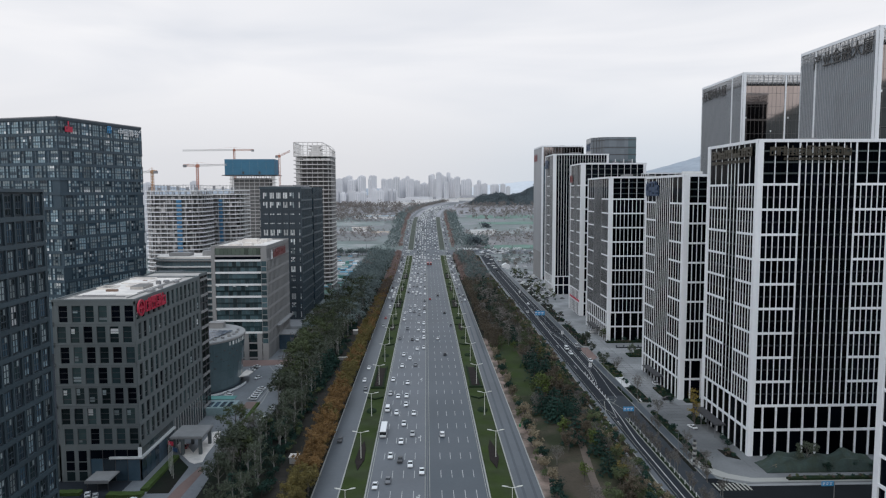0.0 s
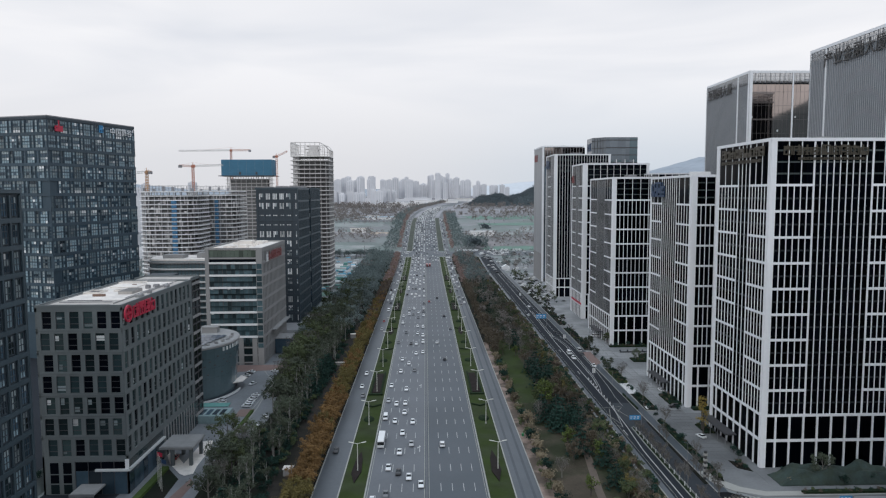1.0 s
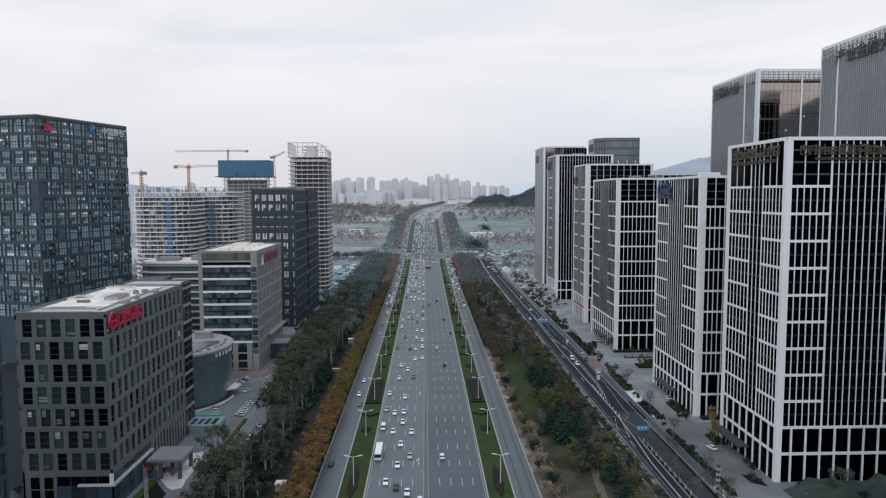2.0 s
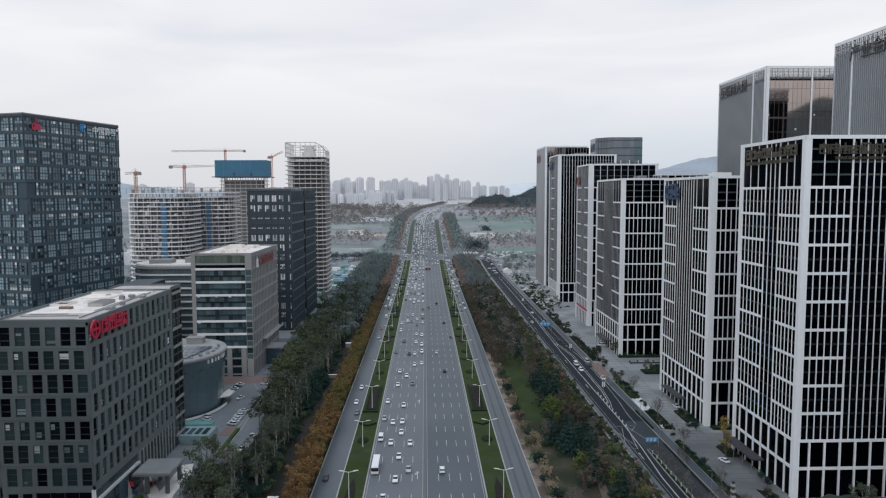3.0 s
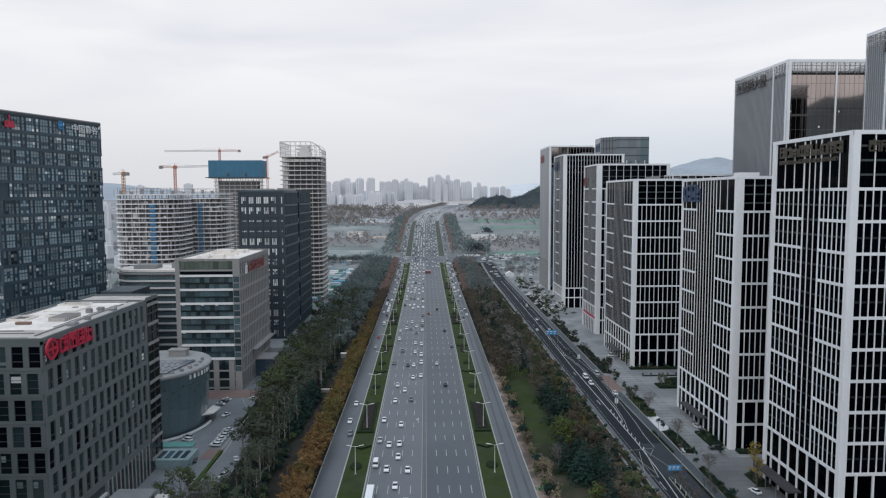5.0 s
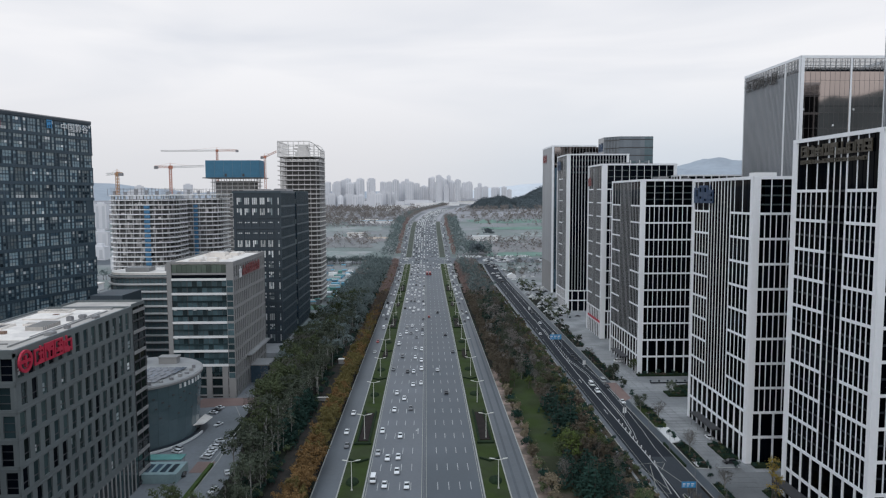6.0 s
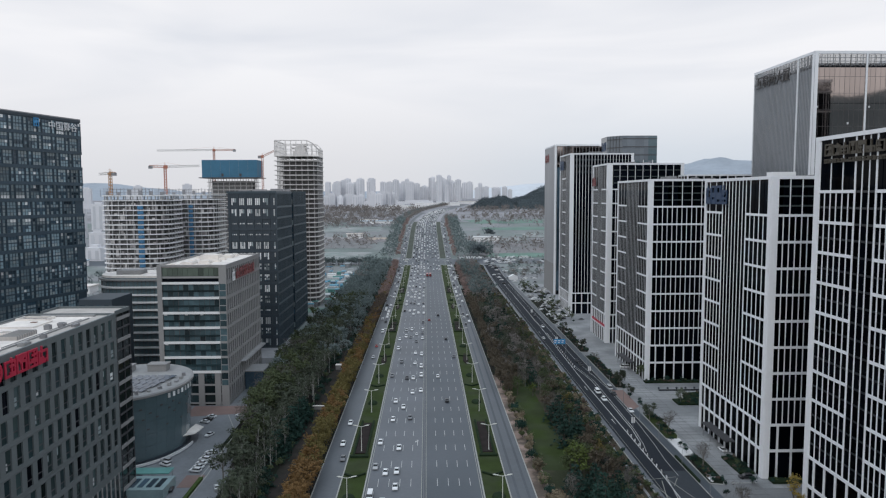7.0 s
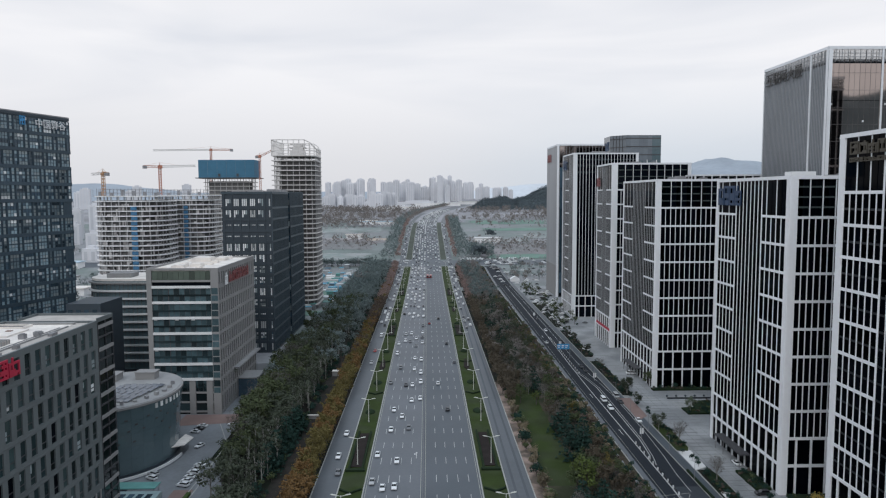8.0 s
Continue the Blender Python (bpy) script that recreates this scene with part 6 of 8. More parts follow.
part("roof", bm, roof_pale, rl)
for x, y, a, c, z in ((12, 8, 14, 10, 2.5), (34, 12, 8, 12, 3.5), (48, 6, 8, 8, 2)):
    bm = bmesh.new()
    add_box(bm, x, x + a, y, y + c, 51.2, 51.2 + z)
    part("roof_plant", bm, roof_grey, rl)
lo = thing("low_block", Matrix.Translation((-177, 418, 0)), "dark grey low office block", "office building")
core(lo, 17, 24, 45, charcoal, 0.1)
s, wst, e, nth = four_faces(lo, 17, 24)
for k in range(10):
    for i in range(4):
        s.box("pane", glass_blue, 1.0 + i * 4.0, 3.2 + i * 4.0, 2.5 + k * 4.1, 4.6 + k * 4.1, -0.05, 0.05)


def tower_crane(x, y, z0, z1, jib, back, turn, tilt, m, label):
    """Lattice mast on a tower, with jib, counter-jib and a top frame."""
    b = thing("tower_crane", pose(x, y, 0, 0, 0, turn), label, "tower crane", "tower cranes")

    def lattice(a, c, r, n, bar):
        bm = bmesh.new()
        a, c = Vector(a), Vector(c)
        d = (c - a)
        q = d.to_track_quat("Z", "Y").to_matrix()
        off = [q @ Vector((sx * r, sy * r, 0)) for sx, sy in ((-1, -1), (1, -1), (1, 1), (-1, 1))]
        for o in off:
            add_bar(bm, a + o, c + o, bar)
        for i in range(n):
            p0, p1 = a + d * (i / n), a + d * ((i + 1) / n)
            for k in range(4):
                add_bar(bm, p0 + off[k], p1 + off[(k + 1) % 4], bar * 0.7)
        return bm

    part("mast", lattice((0, 0, z0), (0, 0, z1), 0.9, int((z1 - z0) / 2.2), 0.22), m, b)
    tip = (jib * math.cos(radians(tilt)), 0, z1 + jib * math.sin(radians(tilt)))
    part("jib", lattice((0, 0, z1 + 0.5), tip, 0.75, int(jib / 2.6), 0.2), crane_white if tilt < 15 else m, b)
    bk = lattice((0, 0, z1 + 0.5), (-back, 0, z1 + 0.5), 0.8, int(back / 2.5), 0.22)
    back_arm = part("counter_jib", bk, m, b)
    bm = bmesh.new()
    add_box(bm, -back - 0.5, -back + 2.4, -1.2, 1.2, z1 - 1.4, z1 + 1.0)
    part("counterweight", bm, steel_grey, back_arm)
    bm = bmesh.new()
    add_box(bm, -1.2, 1.6, -1.8, -0.2, z1 - 1.0, z1 + 1.8)
    add_box(bm, -1.4, 1.4, -1.2, 1.2, z1 - 0.4, z1 + 0.8)
    part("cab", bm, m, b)
    bm = bmesh.new()
    add_bar(bm, (0, 0, z1), (0, 0, z1 + 4), 0.5, 4, 0.15)
    add_bar(bm, (0, 0, z1 + 4), (jib * 0.6 * math.cos(radians(tilt)), 0, z1 + 0.6 + jib * 0.6 * math.sin(radians(tilt))), 0.07)
    add_bar(bm, (0, 0, z1 + 4), (-back + 1, 0, z1 + 1), 0.07)
    part("top_frame", bm, m, b)
    return b


tower_crane(-245.0, 606, 97, 114.6, 10, 4.5, 165, 0, crane_yellow, "yellow tower crane on the housing shell")
tower_crane(-221.9, 657, 97, 121.8, 30, 13, 40, 4, crane_orange, "orange tower crane with long white jib")
tower_crane(-240.0, 850, 0, 149, 64, 24, 180, 0, crane_orange, "red and white tower crane above the formwork")
tower_crane(-171.0, 790, 0, 138, 14, 4, 8, 28, crane_orange, "small luffing crane beside the formwork tower")


# ---- distance: hills, far city ----
SLOPE = []


def hill(name, cx, cy, rx, ry, h, m, label, rough=0.08, n=48):
    bm = bmesh.new()
    rows = []
    for j in range(n + 1):
        row = []
        for i in range(n + 1):
            u, v = i / n * 2 - 1, j / n * 2 - 1
            d = math.sqrt(u * u + v * v)
            k = max(0.0, 1 - d * d) ** 1.2
            p = Vector((u * 2.2 + cx, v * 2.2 + cy, 0.3))
            z = h * k * (1 + rough * 2.2 * noise.noise(p * 1.4) + rough * noise.noise(p * 4)) + (5.0 * noise.noise(Vector((i * 1.7, j * 1.7, cx))) * k if rough > 0.1 else 0)
            y = cy + v * ry
            row.append(bm.verts.new((cx + u * rx, y, land(y) - 3 + z)))
            if rough > 0.1 and v < 0.1 and k > 0.03 and cx + u * rx < 420:
                SLOPE.append((cx + u * rx + 3 * noise.noise(p * 90), y + 3 * noise.noise(p * 70), land(y) - 4.5 + z))
        rows.append(row)
    for a, b in zip(rows, rows[1:]):
        for i in range(n):
            bm.faces.new((a[i], a[i + 1], b[i + 1], b[i]))
    ob = part(name, bm, m, None)
    for f in ob.data.polygons:
        f.use_smooth = True
    return tagged(ob, label, "hill", "", "structure")


hill("hill", 226, 2250, 92, 150, 35, hill_mat, "low dark wooded hill beside the road", 0.12, 60)
hill("hill", 452, 2290, 238, 240, 64, hill_mat, "dark wooded hill beside the road", 0.12, 110)
hill("hill", 1150, -850, 800, 520, 328, hill_mat, "wooded hill beyond the glass towers", 0.09, 40)
hill("hill", 1900, 4250, 900, 600, 225, hill_far, "far mountain ridge painted hazy blue-grey")
hill("hill", 3200, 3600, 1100, 700, 250, hill_far, "far mountain ridge painted hazy blue-grey")
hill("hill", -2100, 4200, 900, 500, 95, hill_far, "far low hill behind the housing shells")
# paler still, for a ridge deeper in the painted haze
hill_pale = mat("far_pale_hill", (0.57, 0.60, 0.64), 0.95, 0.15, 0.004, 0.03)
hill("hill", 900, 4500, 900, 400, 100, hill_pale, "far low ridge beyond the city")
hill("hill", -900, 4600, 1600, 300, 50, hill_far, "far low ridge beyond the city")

rnd = random.Random(23)


def apartment(x, y, w, d, h, group="far housing blocks"):
    z = land(y)
    bm = bmesh.new()
    add_box(bm, -w / 2, w / 2, -d / 2, d / 2, 0, h)
    add_box(bm, -w / 4, w / 4, -d / 4, d / 4, h, h + 4)
    b = part("apartment_block", bm, far_wall, None)
    b.matrix_basis = pose(x, y, z - 2, 0, 0, rnd.uniform(-12, 12))
    tagged(b, "pale distant apartment block, window columns faded for haze", "apartment block", group)
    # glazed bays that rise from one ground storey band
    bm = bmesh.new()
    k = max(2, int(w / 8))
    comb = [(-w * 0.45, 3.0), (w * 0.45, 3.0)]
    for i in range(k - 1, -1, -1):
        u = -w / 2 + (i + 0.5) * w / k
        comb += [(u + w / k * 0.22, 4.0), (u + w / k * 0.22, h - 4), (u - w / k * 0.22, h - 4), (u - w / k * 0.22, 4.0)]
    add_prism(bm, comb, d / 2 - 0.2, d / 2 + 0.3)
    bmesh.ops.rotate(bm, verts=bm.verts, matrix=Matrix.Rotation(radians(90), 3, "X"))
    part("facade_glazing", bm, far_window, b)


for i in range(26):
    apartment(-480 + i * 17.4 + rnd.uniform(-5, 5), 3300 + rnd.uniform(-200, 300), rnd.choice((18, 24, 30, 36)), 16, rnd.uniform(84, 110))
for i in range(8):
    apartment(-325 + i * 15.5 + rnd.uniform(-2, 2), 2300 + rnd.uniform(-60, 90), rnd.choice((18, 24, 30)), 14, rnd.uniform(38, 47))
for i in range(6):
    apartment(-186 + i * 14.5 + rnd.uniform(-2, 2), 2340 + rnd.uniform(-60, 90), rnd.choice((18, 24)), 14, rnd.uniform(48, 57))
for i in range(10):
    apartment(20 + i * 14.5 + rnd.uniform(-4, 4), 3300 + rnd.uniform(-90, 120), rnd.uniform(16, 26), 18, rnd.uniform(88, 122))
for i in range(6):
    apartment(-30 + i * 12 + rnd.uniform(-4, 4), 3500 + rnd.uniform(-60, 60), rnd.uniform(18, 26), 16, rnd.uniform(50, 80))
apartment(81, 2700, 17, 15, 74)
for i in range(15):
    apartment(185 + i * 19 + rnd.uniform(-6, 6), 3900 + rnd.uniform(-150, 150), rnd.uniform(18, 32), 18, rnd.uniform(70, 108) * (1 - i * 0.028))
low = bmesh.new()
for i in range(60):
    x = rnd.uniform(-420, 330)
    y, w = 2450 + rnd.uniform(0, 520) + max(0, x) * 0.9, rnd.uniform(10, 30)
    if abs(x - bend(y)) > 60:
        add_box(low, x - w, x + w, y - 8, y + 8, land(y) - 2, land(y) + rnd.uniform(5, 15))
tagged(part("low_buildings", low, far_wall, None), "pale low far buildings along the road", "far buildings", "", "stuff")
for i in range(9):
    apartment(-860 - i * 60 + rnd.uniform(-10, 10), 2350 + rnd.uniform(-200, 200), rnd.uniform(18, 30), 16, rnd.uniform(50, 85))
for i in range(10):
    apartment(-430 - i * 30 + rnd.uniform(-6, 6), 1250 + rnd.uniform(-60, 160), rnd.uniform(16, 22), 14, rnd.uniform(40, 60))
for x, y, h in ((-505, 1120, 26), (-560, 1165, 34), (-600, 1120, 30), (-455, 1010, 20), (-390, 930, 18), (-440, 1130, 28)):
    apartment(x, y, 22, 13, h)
shed_blue = mat("pale_blue_sheet_roof", (0.42, 0.52, 0.60), 0.7, 0.1, 0.1, 0.5)
# long low sheds
for x, y, w, d, h, m in ((-150, 2120, 130, 22, 8, band_white), (-60, 2250, 120, 25, 9, band_white), (-108, 1450, 92, 16, 6, shed_blue), (-120, 1480, 40, 14, 6, roof_pale),
                         (40, 2500, 160, 30, 10, band_white), (200, 2700, 150, 30, 10, roof_pale), (98, 1170, 42, 14, 7, band_white), (-92, 2040, 60, 30, 8, band_white), (-60, 2110, 70, 24, 8, roof_pale), (110, 2700, 90, 24, 8, band_white), (-120, 1210, 26, 12, 8, roof_pale), (300, 1150, 50, 14, 6, roof_grey), (-360, 760, 46, 18, 7, roof_pale), (-415, 830, 60, 16, 9, roof_grey), (-480, 960, 70, 18, 8, shed_blue), (-330, 690, 30, 14, 6, roof_grey), (-540, 1060, 60, 20, 10, roof_pale)):
    b = thing("long_shed", Matrix.Translation((x, y, land(y) - 0.5)), "low distant shed with pale roof", "shed", "far sheds")
    bm = bmesh.new()
    add_box(bm, -w / 2, w / 2, -d / 2, d / 2, 0, h)
    part("wall", bm, concrete, b)
    bm = bmesh.new()
    add_prism(bm, [(-w / 2 - 1, -d / 2 - 1), (w / 2 + 1, -d / 2 - 1), (w / 2 + 1, d / 2 + 1), (-w / 2 - 1, d / 2 + 1)], h, h + 1.2)
    part("roof", bm, m, b)
# plots of scrub, dust sheeting and pale clearings, with uneven edges
def plot(x, y, w, d, m, lab, lift=0.35):
    bm = bmesh.new()
    k, n = 10, 16
    rows = []
    for j in range(k + 1):
        v = j / k - 0.5
        row = []
        for i in range(n + 1):
            u = i / n - 0.5
            px = x + u * w + 0.12 * w * noise.noise(Vector((x * 0.1, v * 5, u))) * abs(u) * 2
            py = y + v * d + 0.22 * d * noise.noise(Vector((u * 5, y * 0.1, v))) * abs(v) * 2
            row.append(bm.verts.new((px, py, land(py) + lift)))
        rows.append(row)
    for a, b in zip(rows, rows[1:]):
        for i in range(n):
            bm.faces.new((a[i], a[i + 1], b[i + 1], b[i]))
    tagged(part("field", bm, m, None), lab, "field", "", "structure")


tan_sand = mat("bare_sand", (0.40, 0.33, 0.27), 0.95, 0.3, 0.03, 0.3)
pale_teal = mat("pale_green_field", (0.20, 0.235, 0.225), 0.95, 0.4, 0.02, 0.15, 0.2, tint=(0.27, 0.28, 0.275), tint_s=0.03)
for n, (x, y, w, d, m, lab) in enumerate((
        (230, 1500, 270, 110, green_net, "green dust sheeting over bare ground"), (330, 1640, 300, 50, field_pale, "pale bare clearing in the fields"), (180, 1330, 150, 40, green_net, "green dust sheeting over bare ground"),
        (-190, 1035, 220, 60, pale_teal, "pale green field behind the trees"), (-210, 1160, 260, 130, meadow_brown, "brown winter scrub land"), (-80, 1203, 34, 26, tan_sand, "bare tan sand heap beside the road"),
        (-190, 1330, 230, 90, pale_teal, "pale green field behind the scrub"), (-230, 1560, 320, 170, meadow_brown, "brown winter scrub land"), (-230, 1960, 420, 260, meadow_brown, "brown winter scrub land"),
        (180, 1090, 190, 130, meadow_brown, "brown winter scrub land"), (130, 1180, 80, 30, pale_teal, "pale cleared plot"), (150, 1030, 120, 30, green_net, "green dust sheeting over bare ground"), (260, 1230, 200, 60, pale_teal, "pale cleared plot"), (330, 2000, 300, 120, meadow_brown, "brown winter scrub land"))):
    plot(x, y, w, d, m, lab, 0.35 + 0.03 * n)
site_blue = mat("site_blue_roof", (0.10, 0.30, 0.42), 0.6, 0.15, 0.3, 1.0, rand=0.2)
# construction yard beside the frame tower: huts with blue and green roofs
for i in range(40):
    x, y = rnd.uniform(-150, -78), rnd.uniform(700, 945)
    if i > 34:
        x, y = rnd.uniform(-104, -80), rnd.uniform(610, 700)
    w, d, h = rnd.uniform(5, 14), rnd.uniform(4, 7), rnd.uniform(2.6, 5.5)
    bm = bmesh.new()
    add_box(bm, -w / 2, w / 2, -d / 2, d / 2, 0, h)
    b = part("site_hut", bm, rubble, None)
    b.matrix_basis = pose(x, y, land(y) - 0.3, 0, 0, rnd.choice((0, 90)) + rnd.uniform(-6, 6))
    tagged(b, "small site hut with coloured sheet roof", "hut", "site huts")
    bm = bmesh.new()
    add_prism(bm, [(-w / 2 - 0.3, -d / 2 - 0.3), (w / 2 + 0.3, -d / 2 - 0.3), (w / 2 + 0.3, d / 2 + 0.3), (-w / 2 - 0.3, d / 2 + 0.3)], h, h + 0.4)
    part("roof", bm, rnd.choice((blue_sheet, site_blue, site_blue, rubble, teal_roof, teal_roof, band_white)), b)
for x, y, w, d in ((-108, 760, 44, 40), (-98, 694, 26, 30), (-112, 850, 50, 40), (-92, 640, 18, 22)):
    patch("ground", green_net, [(x - w / 2, y - d / 2), (x + w / 2, y - d / 2), (x + w / 2, y + d / 2), (x - w / 2, y + d / 2)], 0.5, "green dust sheet on the building site", "ground")

# stacked goods, cabins and sheeting on the building site, too many to count
for m, n in ((site_blue, 60), (teal_roof, 50), (band_white, 50), (rubble, 60)):
    bm = bmesh.new()
    for i in range(n):
        x, y = rnd.uniform(-150, -82), rnd.uniform(625, 905)
        if x < -90 and y < 705:
            continue
        w, d, h, z = rnd.uniform(1.5, 5), rnd.uniform(1.5, 4), rnd.uniform(1.0, 3.6), land(y)
        add_box(bm, x - w, x + w, y - d, y + d, z, z + h)
    tagged(part("site_goods", bm, m, None), "piled goods and sheeted cabins on the building site", "site goods", "", "stuff")


# ---- trees ----
def quads_mesh(name, centres, normals, sizes, m, rnd_np, slim=0.7):
    """Many small leaf sprays, each a four-sided blade that faces out of its clump."""
    n = len(centres)
    c = np.asarray(centres)
    out = np.asarray(normals) + 0.5 * rnd_np.normal(size=(n, 3))
    out /= np.linalg.norm(out, axis=1)[:, None] + 1e-6
    a = np.cross(out, rnd_np.normal(size=(n, 3)))
    a /= np.linalg.norm(a, axis=1)[:, None]
    b = np.cross(out, a)
    s = np.asarray(sizes)[:, None]
    v = np.stack([c - a * s, c + b * s * slim, c + a * s, c - b * s * slim], axis=1).reshape(-1, 3)
    me = bpy.data.meshes.new(name)
    me.from_pydata(v.tolist(), [], np.arange(4 * n).reshape(n, 4).tolist())
    me.materials.append(m)
    return me


HEIGHT = {"broad": 10.5, "upright": 12.0, "row": 9.0, "bare": 10.0, "pine": 9.0, "bush": 3.0, "young": 6.0, "sapling": 6.5}
BOUGHS = {"broad": 8, "upright": 9, "row": 8, "bare": 14, "bush": 6, "young": 6, "sapling": 7}
SPREAD = {"broad": 0.36, "upright": 0.13, "row": 0.25, "bare": 0.30, "bush": 0.42, "young": 0.22, "sapling": 0.16}
LEAVES = {"broad": 1500, "upright": 400, "row": 1250, "bare": 480, "bush": 330, "young": 420, "sapling": 130}


def tree_parts(kind, seed, lod=1.0):
    """Trunk with limbs, and crown, of one tree; foot at the origin. lod below 1 gives fewer, larger sprays."""
    r, rn = random.Random(seed), np.random.RandomState(seed)
    h = HEIGHT[kind] * r.uniform(0.88, 1.15)
    bm = bmesh.new()
    tips, cs, ns, ss = [], [], [], []
    grow_by = lod ** -0.36
    if kind == "pine":
        add_bar(bm, (0, 0, 0), (0, 0, h), 0.2, 6, 0.04)
        for k in range(7):
            z = h * (0.12 + 0.86 * k / 7)
            rad = (1 - k / 7.3) ** 0.8 * h * 0.46
            boughs = 7 if k < 5 else 5
            for j in range(int(115 * lod * (1 - k / 8.2)) + 2):
                t = (r.randrange(boughs) + 0.5 * (k % 2)) * 6.283 / boughs + r.gauss(0, 0.17)
                q = rad * r.random() ** 0.6
                cs.append((q * math.cos(t), q * math.sin(t), z - 0.16 * q + r.uniform(-0.07, 0.07)))
                ns.append((0.35 * math.cos(t), 0.35 * math.sin(t), 1.0))
                ss.append(r.uniform(0.30, 0.5) * grow_by)
    else:
        bole = 0.42 if kind != "upright" else 0.6
        wide = 0.22 if kind not in ("sapling", "bush") else 0.09
        add_bar(bm, (0, 0, 0), (0.1, 0.05, h * bole), wide, 6, wide * 0.7)
        add_bar(bm, (0.1, 0.05, h * bole), (0.0, 0.15, h * 0.9), wide * 0.7, 5, 0.04)
        spread = SPREAD[kind] * h
        for k in range(BOUGHS[kind]):
            t = k * 2.4 + r.uniform(-0.4, 0.4)
            z0 = h * (r.uniform(0.25, 0.6) if kind != "upright" else r.uniform(0.2, 0.75))
            rise = r.uniform(0.15, 0.42) if kind != "upright" else r.uniform(0.12, 0.25)
            e = Vector((math.cos(t) * spread * r.uniform(0.5, 1.0), math.sin(t) * spread * r.uniform(0.5, 1.0), min(h * 0.97, z0 + h * rise)))
            if lod > 0.25:
                add_bar(bm, (0.05, 0.05, z0), e, 0.09, 4, 0.03)
            tips.append(e)
            for q in range(4 if kind == "bare" else 2):
                e2 = e + Vector((r.uniform(-1.3, 1.3), r.uniform(-1.3, 1.3), r.uniform(0.4, 1.9))) * (0.6 if kind in ("upright", "bush", "sapling") else 1.0)
                if lod > 0.5:
                    add_bar(bm, Vector((0.05, 0.05, z0)).lerp(e, 0.6 if q else 1.0), e2, 0.045, 3, 0.015)
                tips.append(e2)
        tips.append(Vector((0, 0, h * 0.93)))
        g = {"bush": 0.75, "upright": 0.75, "sapling": 0.5, "young": 0.8}.get(kind, 1.05)
        reach = {k: r.uniform(0.7, 1.25) * g for k in range(len(tips))}
        for _ in range(int(LEAVES[kind] * lod)):
            k = r.randrange(len(tips))
            p = tips[k]
            d = Vector((r.gauss(0, 1), r.gauss(0, 1), r.gauss(0.25, 1))).normalized()
            q = reach[k] * (r.uniform(0.45, 1.05) if r.random() < 0.7 else r.uniform(0.9, 1.7))
            cs.append((p.x + d.x * q, p.y + d.y * q, max(0.25, p.z + d.z * q * 0.8)))
            ns.append((d.x, d.y, d.z + 0.7))
            ss.append((r.uniform(0.17, 0.34) if kind not in ("bare", "sapling") else r.uniform(0.3, 0.75)) * grow_by)
    trunk = bpy.data.meshes.new("tree")
    bm.to_mesh(trunk)
    bm.free()
    return trunk, (cs, ns, ss, rn)


PLANTS = {}


def plant(kind, leaf, bark_m, variant, lod=1.0):
    key = (kind, leaf.name, variant, lod)
    if key not in PLANTS:
        trunk, (cs, ns, ss, rn) = tree_parts(kind, variant * 17 + len(kind) * 3, lod)
        trunk.materials.append(bark_m)
        PLANTS[key] = (trunk, quads_mesh("crown", cs, ns, ss, leaf, rn, 0.7 if kind not in ("bare", "sapling") else 0.13))
    return PLANTS[key]


# far leaf colours, paler and bluer: the air's haze is painted into them
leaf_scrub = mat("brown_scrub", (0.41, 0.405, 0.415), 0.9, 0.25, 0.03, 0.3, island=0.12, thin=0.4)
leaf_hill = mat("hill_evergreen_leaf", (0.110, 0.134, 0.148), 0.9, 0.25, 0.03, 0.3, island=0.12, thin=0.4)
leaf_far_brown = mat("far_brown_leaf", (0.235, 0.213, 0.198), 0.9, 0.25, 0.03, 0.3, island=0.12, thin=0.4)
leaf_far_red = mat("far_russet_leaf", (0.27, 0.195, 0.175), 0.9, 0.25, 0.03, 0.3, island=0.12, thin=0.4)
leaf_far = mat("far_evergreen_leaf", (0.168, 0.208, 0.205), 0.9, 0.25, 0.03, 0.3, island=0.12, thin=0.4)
bark_white = mat("whitish_bark", (0.27, 0.265, 0.25), 0.95, 0.3, 1.0, 8.0, 0.4)
